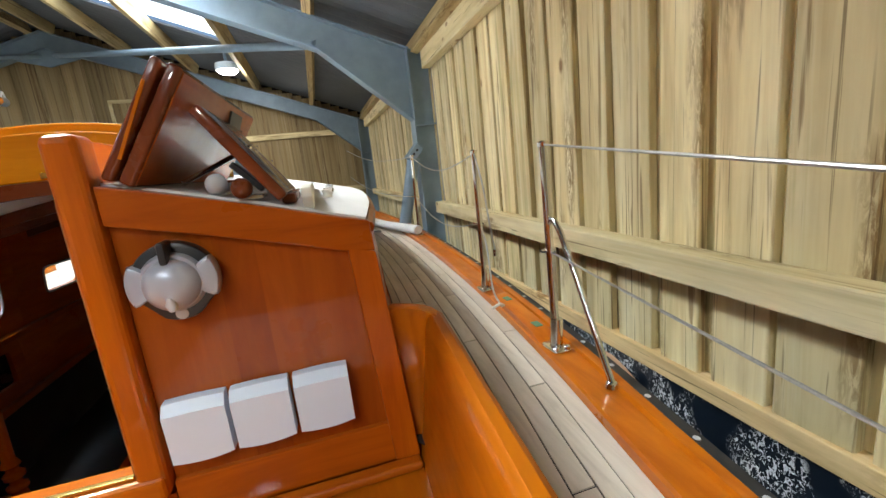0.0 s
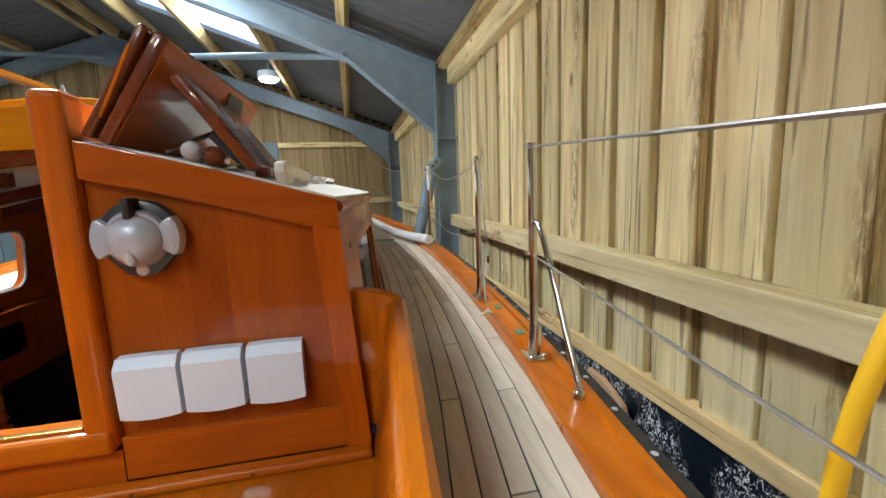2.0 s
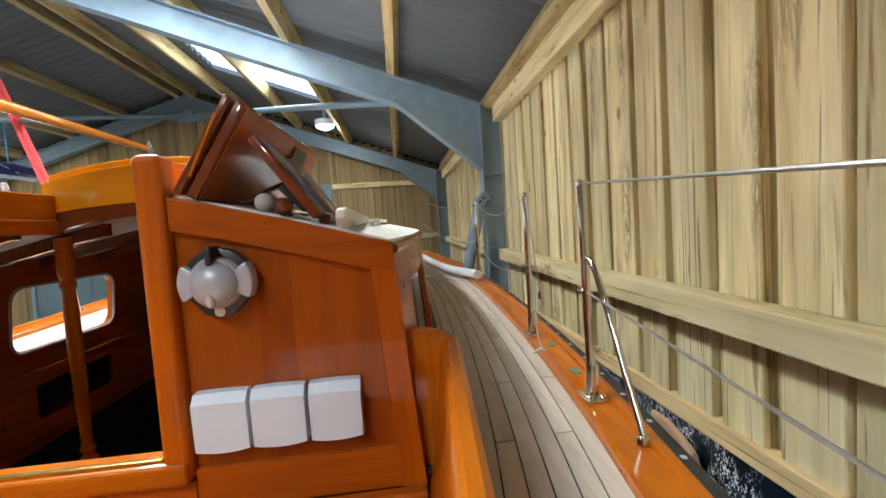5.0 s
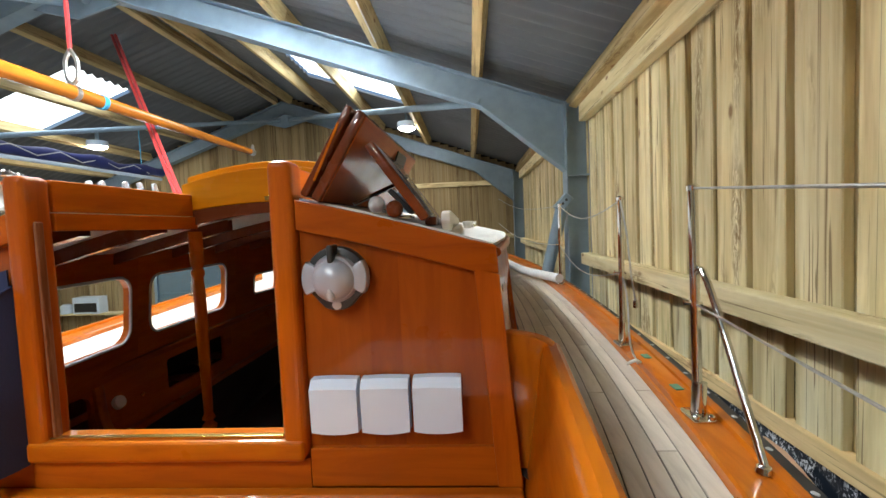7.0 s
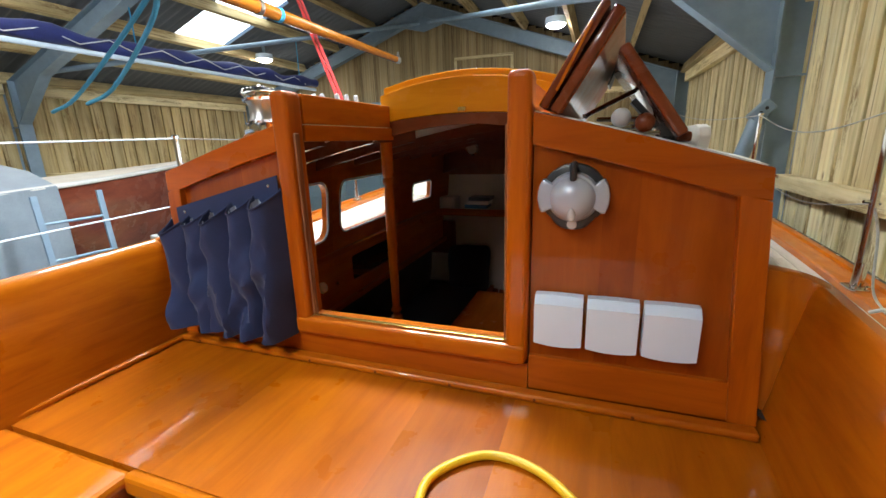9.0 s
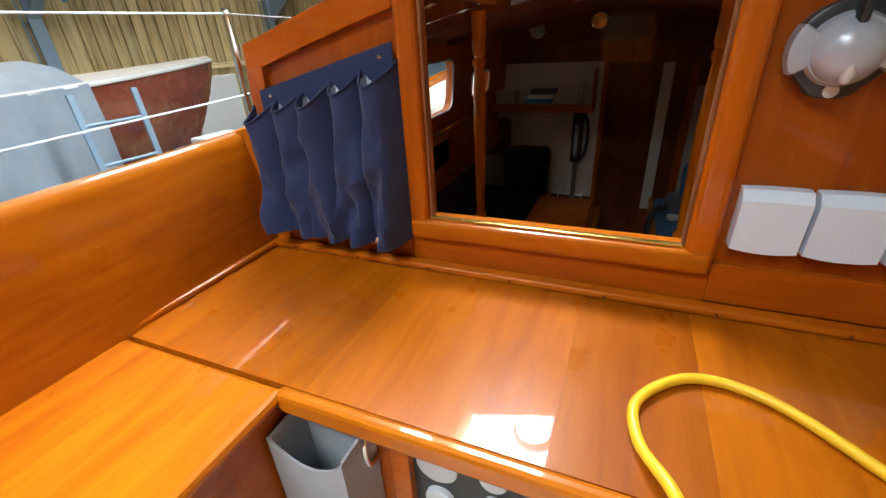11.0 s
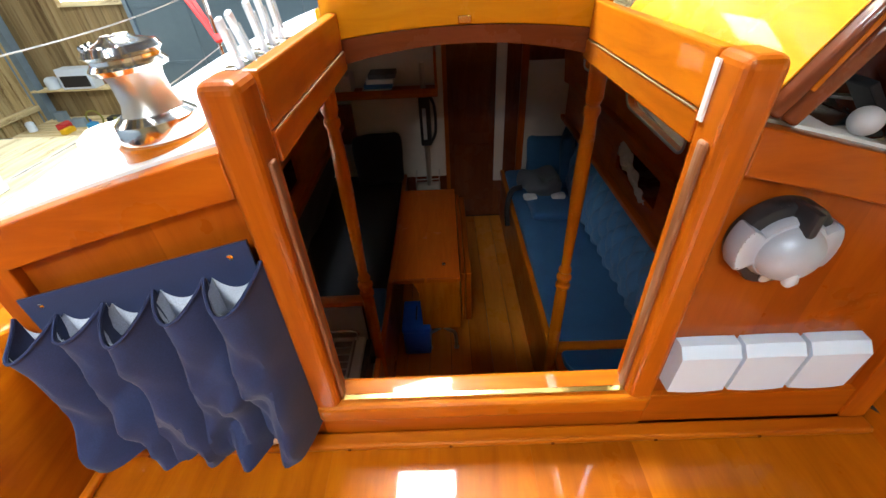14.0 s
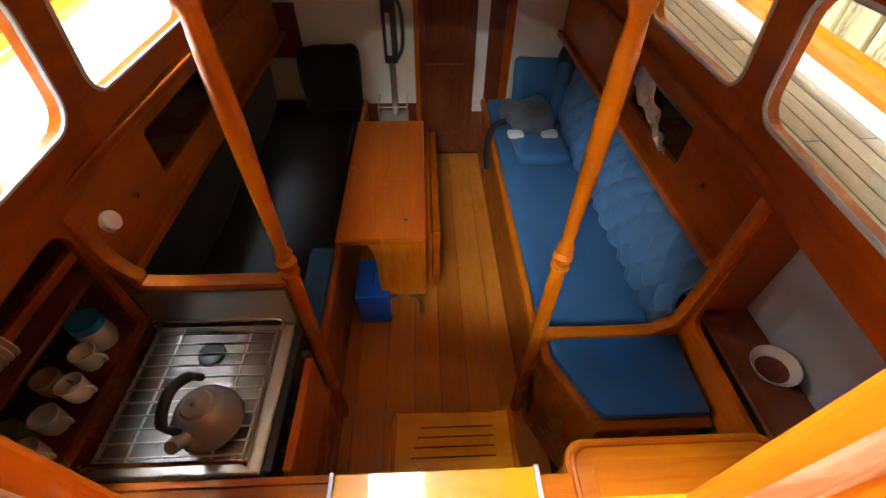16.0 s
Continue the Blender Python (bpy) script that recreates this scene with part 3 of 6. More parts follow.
gable_mesh = [board_mesh("board", w, 0.022, 1.0, 70 + i, brown_pine_z) for i, w in enumerate((0.19, 0.2, 0.185, 0.195))]
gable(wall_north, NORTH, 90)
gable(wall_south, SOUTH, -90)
for z in (1.15, 2.25):
    part("rail", box(RIDGE + 1.4, WALL, NORTH - 0.06, NORTH - 0.002, z - 0.05, z + 0.05, 0.004), pine_x, wall_north)
for x0, x1, z0, z1 in ((-3.1, -1.9, 2.62, 3.05),):
    bm = box(x0, x1, NORTH - 0.05, NORTH - 0.004, z0, z0 + 0.05)
    box(x0, x1, NORTH - 0.05, NORTH - 0.004, z1 - 0.05, z1, 0, bm)
    box(x0, x0 + 0.05, NORTH - 0.05, NORTH - 0.004, z0 + 0.05, z1 - 0.05, 0, bm)
    box(x1 - 0.05, x1, NORTH - 0.05, NORTH - 0.004, z0 + 0.05, z1 - 0.05, 0, bm)
    part("batten_frame", bm, pine_x, wall_north)

for ya, yb in zip(FRAMES, FRAMES[1:]):
    part("rail", box(WALL - 0.095, WALL - 0.006, ya + 0.09, yb - 0.09, 1.005, 1.105, 0.006), pine_y, wall_east)
    part("wall_plate", box(WALL - 0.085, WALL - 0.006, ya + 0.09, yb - 0.09, 2.27, 2.49, 0.005), pine_y, wall_east)
    part("rail", box(WEST + 0.006, WEST + 0.09, ya + 0.09, yb - 0.09, 1.01, 1.11, 0.006), pine_y, wall_west)
    part("rail", box(WEST + 0.006, WEST + 0.09, ya + 0.09, yb - 0.09, -0.55, -0.45, 0.006), pine_y, wall_west)
    part("wall_plate", box(WEST + 0.006, WEST + 0.085, ya + 0.09, yb - 0.09, 2.27, 2.49, 0.005), pine_y, wall_west)
    part("sole_plate", box(WALL - 0.016, WALL + 0.06, ya + 0.0, yb - 0.0, WALL_BASE - 0.072, WALL_BASE - 0.002, 0.004), pale_pine_y, wall_east, "pale planed sole plate")
part("wall_base", box(WALL + 0.002, WALL + 0.2, SOUTH, NORTH, FLOOR, WALL_BASE - 0.074), liner, None, "low wall wrapped in flecked black plastic liner", "wall", kind="structure")
for s in (1, -1):
    wx = WALL + 0.06 if s > 0 else WEST - 0.06
    part("wall_backing", box(wx - 0.005, wx + 0.005, SOUTH, NORTH, WALL_BASE if s > 0 else FLOOR, 2.62), dark_void, None, "dark backing behind the boards", "wall", kind="structure")
for y in (NORTH + 0.06, SOUTH - 0.06):
    part("gable_backing", slab([(WEST, FLOOR), (WALL, FLOOR), (WALL, 2.6), (RIDGE, 4.25), (WEST, 2.6)], y - 0.005, y + 0.005, "y"), dark_void, None, "dark backing behind the boards", "wall", kind="structure")

# ---- the boat: lines ----
_hy = np.array([-2.6, -1.6, -0.5, 0.5, 0.7, 1.1, 1.75, 2.5, 3.3, 4.3, 5.3, 6.2, 7.0, 7.5])
_hb = np.array([0.75, 0.98, 1.14, 1.245, 1.288, 1.34, 1.395, 1.425, 1.42, 1.35, 1.16, 0.84, 0.40, 0.04])
_cy = np.array([0.88, 1.3, 1.7, 2.2, 2.8, 3.4, 4.0, 4.7])
_cb = np.array([0.865, 0.925, 0.965, 1.0, 1.01, 0.985, 0.92, 0.80])


def smooth_at(xs, vs, q):
    """Interpolation with rounded corners."""
    return float(sum(np.interp(q + d, xs, vs) for d in (-0.3, -0.15, 0, 0.15, 0.3)) / 5)


def half_beam(y):
    """Half breadth to the inner edge of the capping rail."""
    return smooth_at(_hy, _hb, y)


def half_cabin(y, z=0.82):
    """Half breadth of the cabin side, which leans in."""
    return float(np.interp(y, _cy, _cb)) - (z - 0.82) * 0.09


def rail_z(y):
    d = max(y - 1.1, 0)
    return 0.84 + 0.012 * (y - 1.1) + 0.006 * d * d


def deck_z(y):
    return rail_z(y) - 0.03


def cabin_top(x, y):
    hw = half_cabin(y, 1.36)
    return 1.352 + 0.19 * (1 - min(1.0, abs(x - CX) / hw) ** 1.35)


# ---- hull, deck, rails ----
def stations(y0, y1, step=0.15):
    n = max(2, int(round((y1 - y0) / step)))
    return [y0 + (y1 - y0) * i / n for i in range(n + 1)]


bm = bmesh.new()
rows = []
for y in stations(-2.6, 7.5, 0.25):
    hb = half_beam(y) + 0.13
    zc = rail_z(y) - 0.07
    rows.append([bm.verts.new((CX + hb * k, y, zc - d)) for k, d in ((-1, 0), (-1.0, 0.4), (-0.85, 1.0), (-0.45, 1.5), (0, 1.75), (0.45, 1.5), (0.85, 1.0), (1.0, 0.4), (1, 0))])
for a, b in zip(rows, rows[1:]):
    for i in range(8):
        bm.faces.new((a[i], a[i + 1], b[i + 1], b[i]))
bm.faces.new(rows[0])
part("hull", bm, hull_navy, None, "dark painted sailing boat hull ashore", "boat hull", kind="structure", smooth=True)

deck = thing("deck", (CX, 2.0, 0.8), "laid teak side deck with black caulked seams", "deck", kind="structure")
for s in (1, -1):
    bm = sheet([[(CX + s * (half_beam(y) + 0.02), y, deck_z(y) - 0.004), (CX + s * ((half_cabin(y) - 0.01) if 0.88 <= y <= 4.7 else (0.93 if y < 0.88 else 0.0)), y, deck_z(y) - 0.004)] for y in stations(-2.6, 7.3, 0.1)])
    part("caulked_base", bm, caulk, deck)
    cap_rows = []
    for y in stations(-2.6, 7.4, 0.12):
        hb, z = half_beam(y), rail_z(y)
        cap_rows.append([(CX + s * (hb + u), y, z + v) for u, v in ((0.0, -0.045), (0.0, -0.006), (0.006, 0.0), (0.05, 0.003), (0.082, 0.003), (0.086, 0.016), (0.112, 0.016), (0.116, 0.010), (0.116, -0.05))])
    part("capping_rail", sheet(cap_rows), honey_y, deck, "varnished mahogany capping rail", smooth=True)
    rub = [[(CX + s * (half_beam(y) + u), y, rail_z(y) + v) for u, v in ((0.117, -0.01), (0.121, 0.004), (0.158, -0.004), (0.172, -0.03), (0.16, -0.06), (0.117, -0.07))] for y in stations(-2.6, 7.4, 0.15)]
    part("rubbing_strake", sheet(rub), rubber, deck, "black rubber rubbing strake", smooth=True)
    bm = bmesh.new()
    for y in stations(-1.5, 4.0, 0.16):
        c = Vector((CX + s * (half_beam(y) + 0.136), y, rail_z(y) + 0.0015))
        lathe([(0.0, 0.0), (0.008, 0.0), (0.007, 0.002), (0.0, 0.002)], c, (s * 0.15, 0, 1), 10, bm)
    part("screw_plugs", bm, pale_grey, deck, "pale round screw plugs", kind="stuff")

STRAKE = 0.0535
for s in (1, -1):
    for k in range(13):
        d0, d1 = k * STRAKE + 0.002, (k + 1) * STRAKE - 0.002
        y = -2.4 - (k * 0.37) % 1.1
        while y < 6.9:
            ya, yb = max(y, -2.4), y + 1.25 - 0.006
            y += 1.25
            if yb - ya < 0.15:
                continue
            grid = []
            for q in stations(ya, yb, 0.14):
                inner = (half_cabin(q) + 0.012) if 0.88 <= q <= 4.72 else (0.985 if q < 0.88 else 0.03)
                o, i = half_beam(q) - d0, max(half_beam(q) - d1, inner)
                if o - i > 0.006:
                    grid.append([(CX + s * o, q, deck_z(q)), (CX + s * i, q, deck_z(q))])
            if len(grid) > 1:
                bm = sheet(grid)
                r = bmesh.ops.extrude_face_region(bm, geom=bm.faces[:])
                bmesh.ops.translate(bm, verts=[v for v in r["geom"] if isinstance(v, bmesh.types.BMVert)], vec=(0, 0, -0.0035))
                part("deck_plank", bm, teak_y, deck)

# ---- cockpit ----
BD = 0.757           # bridge deck height
bridge = thing("bridge_deck", (CX, 0.6, BD - 0.05), "glossy varnished bridge deck in wide planks", "bridge deck", kind="structure")
edges = [-1.60, -1.33, -1.08, -0.86, -0.63, -0.40, -0.17, 0.155]
for a, b in zip(edges, edges[1:]):
    part("plank", box(a + 0.0001, b - 0.0001, 0.3645, 0.884, BD - 0.03, BD), bridge_y, bridge)
part("nosing", box(-1.13, 0.155, 0.335, 0.364, BD - 0.045, BD + 0.004, 0.010), honey_x, bridge)
part("quarter_trim", box(-1.60, 0.135, 0.846, 0.8845, BD + 0.0005, BD + 0.022, 0.009, None, 3), honey_x, bridge)
bm = bmesh.new()
for x in [-1.5 + 0.23 * i for i in range(7)]:
    lathe([(0, 0), (0.004, 0), (0.004, 0.002), (0, 0.002)], (x, 0.8455, BD + 0.012), (0, -1, 0), 8, bm)
part("screw_plugs", bm, brown_x, bridge)

SOLE = 0.25
part("cockpit_sole", box(-1.62, 0.2, -2.3, 0.42, SOLE - 0.03, SOLE), teak_y, None, "teak cockpit sole", "cockpit sole", kind="structure")
part("cockpit_side", box(0.20, 0.23, -2.3, 0.12, SOLE, deck_z(0.0) - 0.006), varnish_y, None, "varnished cockpit side below the deck", "wall", kind="structure")
part("cockpit_aft_wall", box(-1.70, 0.25, -2.35, -2.3, SOLE, 1.1), varnish_x, None, "varnished aft end of the cockpit", "wall", kind="structure")

seat = thing("cockpit_seat", (-1.36, -0.6, SOLE), "varnished wooden cockpit seat with locker front", "cockpit seat")
part("seat_lid", box(-1.585, -1.118, -1.9, 0.355, BD - 0.025, BD + 0.004, 0.012), honey_y, seat, "honey coloured varnished lid")
part("seat_front", box(-1.16, -1.135, -2.3, 0.40, SOLE, BD - 0.026), varnish_y, seat)
part("front_panel", box(-1.1355, -1.128, -0.45, 0.20, SOLE + 0.08, BD - 0.12, 0.006), panel_z, seat)
part("inner_trim", box(-1.605, -1.583, -1.9, 0.86, BD + 0.001, BD + 0.018, 0.006), honey_y, seat)

locker = thing("bridge_locker", (-0.7, 0.40, SOLE), "varnished locker front under the bridge deck", "locker")
part("front_frame", box(-1.13, -0.93, 0.395, 0.42, SOLE, BD - 0.046), varnish_z, locker)
part("front_frame", box(-0.44, 0.155, 0.395, 0.42, SOLE, BD - 0.046), varnish_z, locker)
bm = box(-0.925, -0.445, 0.385, 0.42, BD - 0.085, BD - 0.05, 0.004)
box(-0.925, -0.445, 0.385, 0.42, SOLE + 0.05, SOLE + 0.10, 0.004, bm)
box(-0.925, -0.885, 0.386, 0.42, SOLE + 0.10, BD - 0.085, 0.004, bm)
box(-0.485, -0.445, 0.386, 0.42, SOLE + 0.10, BD - 0.085, 0.004, bm)
part("door_frame", bm, varnish_x, locker)
part("instrument_panel", box(-0.885, -0.485, 0.405, 0.42, SOLE + 0.10, BD - 0.085), black_plastic, locker, "black engine instrument panel")
for gx, gz, gr in ((-0.83, 0.62, 0.042), (-0.72, 0.63, 0.026), (-0.72, 0.56, 0.018), (-0.62, 0.62, 0.03), (-0.83, 0.52, 0.03)):
    part("gauge", lathe([(0.0, 0.0), (gr, 0.0), (gr, 0.010), (gr * 0.85, 0.014), (0.0, 0.012)], (gx, 0.405, gz), (0, -1, 0), 20), pale_grey, locker, "round engine gauge", smooth=True)
part("door_handle", tube(spline([(-0.955, 0.394, 0.69), (-0.955, 0.36, 0.682), (-0.955, 0.352, 0.65), (-0.955, 0.362, 0.612), (-0.955, 0.394, 0.605)]), 0.006, 10), chrome, locker, "bent stainless handle", smooth=True)

pocket = thing("winch_handle_pocket", (-1.045, 0.35, 0.45), "grey plastic winch handle holder on the locker front", "handle holder")
bm = bmesh.new()
x0, x1, y0, y1, t = -1.125, -0.958, 0.292, 0.393, 0.006
for a, b, c, d in ((x0, x1, y1 - t, y1), (x0, x0 + t, y0 + t, y1 - t), (x1 - t, x1, y0 + t, y1 - t)):
    box(a, b, c, d, 0.43, 0.695, 0.0, bm)
part("pocket_shell", bm, pvc_grey, pocket)
curve = [(x0, 0.43), (x1, 0.43), (x1, 0.695)] + [(x1 - (x1 - x0) * k / 10, 0.695 - 0.05 * math.sin(math.pi * k / 10) ** 0.8) for k in range(1, 10)] + [(x0, 0.695)]
part("pocket_front", slab(curve, y0, y0 + t, "y"), pvc_grey, pocket)
part("pocket_floor", box(x0, x1, y0 + t, y1 - t, 0.43, 0.436), pvc_grey, pocket)


def coaming(s):
    """The cockpit side: a plank that leans out, with a rounded top."""
    inn, top, grid = [], [], []
    for y in stations(-2.3 if s < 0 else 0.12, 0.905, 0.08):
        bx = 0.868 + 0.035 * min(1, max(0, (y - 0.2) / 0.7)) - 0.04
        tx = 0.865 + 0.075 * min(1.0, max(0.0, (y - 0.0) / 0.95))
        zt = 1.108 + 0.02 * max(0.0, y - 0.6) - 0.012 * max(0.0, 0.6 - y)
        grid.append([(CX + s * u, y, z) for u, z in ((bx, 0.70), (bx + 0.4 * (tx - bx), 0.85), (tx - 0.012, zt - 0.03), (tx - 0.006, zt - 0.008), (tx + 0.004, zt), (tx + 0.022, zt), (tx + 0.032, zt - 0.008), (tx + 0.035, zt - 0.03), (tx + 0.045, 0.78))])
    bm = sheet(grid)
    bm.faces.new([v for v in bm.verts if abs(v.co.y - 0.905) < 1e-5])
    return bm


for s in (1, -1):
    part("cockpit_coaming", coaming(s), honey_y, None, "varnished cockpit coaming with rounded top edge", "coaming", kind="structure", smooth=True)
    # the end swept in to the cabin stile
    turn_in = []
    for k in range(9):
        a = radians(90 * k / 8)
        u, y = 0.838 + 0.098 * math.sin(a), 0.918 - 0.055 * (1 - math.cos(a)) ** 1.3
        zt = 1.140 - 0.026 * k / 8
        turn_in.append([(CX + s * (u + du), y + dy, z) for du, dy, z in ((-0.030 * k / 8, 0.0, 0.70), (-0.012 * k / 8, 0.0, 0.92), (0.0, 0.0, zt - 0.02), (0.004, 0.004, zt - 0.004), (0.010, 0.012, zt), (0.022, 0.030, zt - 0.002), (0.028, 0.038, zt - 0.02), (0.030, 0.04, 0.76))])
    part("coaming_end", sheet(turn_in), honey_z, None, "varnished coaming end curved in to the cabin", "coaming", kind="structure", smooth=True)

# ---- cabin aft bulkhead ----
BY = 0.885           # aft face of the bulkhead frame
bulk = thing("cabin_bulkhead", (CX, 0.9, 0.76), "varnished mahogany cabin bulkhead with panelled frame", "bulkhead", kind="structure")
PL, PR = (-1.098, -1.042), (-0.433, -0.376)   # companionway posts
SILL = 0.902


def edge_x(z):
    """Half breadth of the bulkhead at a height."""
    return 0.872 - (z - 0.76) * 0.075


for s in (1, -1):
    post_out = PR[1] if s > 0 else mirror(PL[0])
    M = (lambda x: x) if s > 0 else mirror
    a = post_out + 0.002
    # recessed field
    e0, e1 = CX + edge_x(0.86) - 0.05, CX + edge_x(1.3) - 0.05
    joints = [a, a + 0.16, a + 0.235, e0 + 0.01]
    for k, (j0, j1) in enumerate(zip(joints, joints[1:])):
        t0, t1 = (1.45 - 0.115 * (q - a) / (e1 + 0.01 - a) for q in (j0, min(j1, e1 + 0.01)))
        field = [(M(j0), 0.86), (M(j1), 0.86), (M(min(j1, e1 + 0.01)), t1), (M(j0), t0)]
        part("panel", slab(field, BY + 0.016, BY + 0.034, "y"), panel_z, bulk, "reddish varnished plank of the panel")
    # top rail follows the roof camber
    out = []
    xs = [a + (CX + edge_x(1.35) - a) * k / 8 for k in range(9)]
    top = [(M(x), cabin_top(x, 0.9) - 0.004) for x in xs]
    low = [(M(x), cabin_top(x, 0.9) - 0.012 - 0.064) for x in xs[:-1]]
    part("top_rail", slab(top + [(M(CX + edge_x(1.29)), 1.283)] + low[::-1], BY - 0.004, BY + 0.034, "y", 0.003), varnish_x, bulk)
    part("stile", slab([(M(CX + edge_x(0.78)), 0.775), (M(CX + edge_x(1.282)), 1.281), (M(CX + edge_x(1.282) - 0.058), 1.30), (M(CX + edge_x(0.78) - 0.058), 0.775)], BY - 0.004, BY + 0.034, "y", 0.003), varnish_z, bulk)
    part("bottom_rail", box(min(M(a), M(e0 + 0.006)), max(M(a), M(e0 + 0.006)), BY + 0.002, BY + 0.034, 0.775, 0.872, 0.003), varnish_x, bulk)
part("bottom_rail", box(PL[0] - 0.001, PR[1] + 0.001, BY + 0.001, BY + 0.034, 0.760, SILL - 0.055), varnish_x, bulk)


def post(x0, x1, mid):
    bm = box(x0, x1, BY - 0.016, BY + 0.06, SILL - 0.052, 1.566, 0.016, None, 4)
    return bm


for x0, x1 in (PL, PR):
    part("companionway_post", post(x0, x1, 0), varnish_z, bulk)
    part("rabbet", box(x1 - 0.001 if x0 < CX else x0 - 0.007, x1 + 0.007 if x0 < CX else x0 + 0.001, BY + 0.004, BY + 0.026, SILL, 1.452, 0.004), worn_edge, bulk, "worn pale slide edge")
part("sill", box(PL[0] + 0.004, PR[1] - 0.004, BY - 0.022, BY + 0.06, SILL - 0.054, SILL, 0.012, None, 3), honey_x, bulk)
part("slide_strip", box(PR[0] - 0.0045, PR[0] - 0.0002, BY + 0.036, BY + 0.048, 1.47, 1.553, 0.001), ceramic, bulk, "white metal strip with screw holes")
part("sill_strip", box(PL[1] + 0.002, PR[0] - 0.002, BY - 0.006, BY + 0.008, SILL + 0.0005, SILL + 0.008, 0.002), brass, bulk, "thin brass strip on the sill")

# ---- cabin sides with windows ----
WINDOWS = [(1.14, 1.865, 0.895, 1.215, 0.075), (2.01, 2.73, 0.90, 1.205, 0.075), (3.10, 3.46, 0.93, 1.08, 0.035)]
SPLITS = [(0.92, 1.922), (1.922, 2.86), (2.86, 3.86)]
for s in (1, -1):
    side = thing("cabin_side", (CX + s * 0.95, 2.3, 0.8), "varnished cabin side with rounded windows", "cabin side", kind="structure")

    def put(u, v, w, s=s):
        return (CX + s * (half_cabin(u, v) - w), u, v)

    for i, ((h0, h1, z0, z1, r), (u0, u1)) in enumerate(zip(WINDOWS, SPLITS)):
        bm = holed(u0, u1, 0.74, 1.347, (h0, h1, z0, z1), r, 0.03, put)
        part("side_panel", bm, varnish_y, side)
        ring = rounded(h0 - 0.004, h1 + 0.004, z0 - 0.004, z1 + 0.004, r)
        loop = [put(u, v, 0.032) for u, v in ring]
        win = part("window_frame", tube(loop + [loop[0], loop[1]], 0.007, 6, None, False), pale_grey, side, "pale sealant edge", smooth=True)
        bm = bmesh.new()
        bm.faces.new([bm.verts.new(put(u, v, 0.014)) for u, v in rounded(h0 - 0.002, h1 + 0.002, z0 - 0.002, z1 + 0.002, r)])
        pane = part("pane", bm, glass, side)
        pane.visible_shadow = False
    grid = [[(CX + s * (half_cabin(y, z)), y, z) for z in (0.74, 1.06, 1.347)] for y in stations(3.86, 4.7, 0.2)]
    part("side_panel", sheet(grid, 0.03), varnish_y, side)
    part("edge_moulding", tube([put(y, 1.330, -0.004) for y in stations(0.92, 4.7, 0.2)], 0.013, 8), varnish_y, side, smooth=True)
part("cabin_front", slab([(CX - 0.8, 0.74), (CX + 0.8, 0.74), (CX + 0.75, 1.36), (CX, 1.5), (CX - 0.75, 1.36)], 4.68, 4.71, "y"), varnish_x, None, "varnished front of the cabin trunk", "wall", kind="structure")

# ---- cabin roof ----
roof = thing("cabin_roof", (CX, 2.4, 1.36), "white painted cabin roof", "cabin roof", kind="structure")
OPEN0, OPEN1, HATCH_Y = -1.062, -0.408, 1.50


def roof_piece(xa, xb, y0, y1, n=10):
    """xa and xb map y to the sides."""
    return sheet([[(xa(y) + (xb(y) - xa(y)) * k / n, y, cabin_top(xa(y) + (xb(y) - xa(y)) * k / n, y)) for k in range(n + 1)] for y in stations(y0, y1, 0.2)], 0.022)


right_edge = lambda y: CX + half_cabin(y, 1.36) + 0.004
left_edge = lambda y: CX - half_cabin(y, 1.36) - 0.004
part("roof_skin", roof_piece(lambda y: OPEN1, right_edge, 0.9195, HATCH_Y + 0.3), white_paint, roof, smooth=True)
part("roof_skin", roof_piece(left_edge, lambda y: OPEN0, 0.9195, HATCH_Y + 0.3), white_paint, roof, smooth=True)
part("roof_skin", roof_piece(left_edge, right_edge, HATCH_Y + 0.302, 4.72, 20), white_paint, roof, smooth=True)
for i, y in enumerate([1.05, 1.36, 1.78, 2.2, 2.62, 3.04, 3.46]):
    for xa, xb in (((left_edge(y) + 0.03, OPEN0 - 0.002), (OPEN1 + 0.002, right_edge(y) - 0.03)) if y < 1.8 else ((left_edge(y) + 0.03, right_edge(y) - 0.03),)):
        bm = sheet([[(xa + (xb - xa) * k / 12, yy, cabin_top(xa + (xb - xa) * k / 12, y) - dz) for k in range(13)] for yy, dz in ((y - 0.018, 0.024), (y - 0.018, 0.075), (y + 0.018, 0.075), (y + 0.018, 0.024))])
        part("deck_beam", bm, brown_x, roof, "dark varnished roof beam")

hatch = thing("sliding_hatch", (CX, 1.8, 1.5), "golden varnished companionway hatch, slid forward open", "sliding hatch")


def arc_z(x, base, rise=0.055):
    return base + rise * (1 - ((x - CX) / 0.36) ** 2)


xs = [CX - 0.35 + 0.7 * k / 14 for k in range(15)]
part("hatch_lip", slab([(x, arc_z(x, 1.600)) for x in xs] + [(x, arc_z(x, 1.495, 0.027)) for x in xs[::-1]], HATCH_Y, HATCH_Y + 0.035, "y", 0.004), gold_x, hatch, "curved front board of the hatch")
cap_xs = [CX - 0.352 + 0.704 * k / 14 for k in range(15)]
part("hatch_top", slab([(x, arc_z(x, 1.634, 0.050)) for x in cap_xs] + [(x, arc_z(x, 1.590, 0.050)) for x in cap_xs[::-1]], HATCH_Y + 0.037, 2.2, "y", 0.006), gold_x, hatch, "curved top of the hatch")
for s in (1, -1):
    part("hatch_side", box(min(CX + s * 0.345, CX + s * 0.37), max(CX + s * 0.345, CX + s * 0.37), HATCH_Y + 0.036, 2.2, 1.47, 1.568, 0.003), gold_y, hatch)
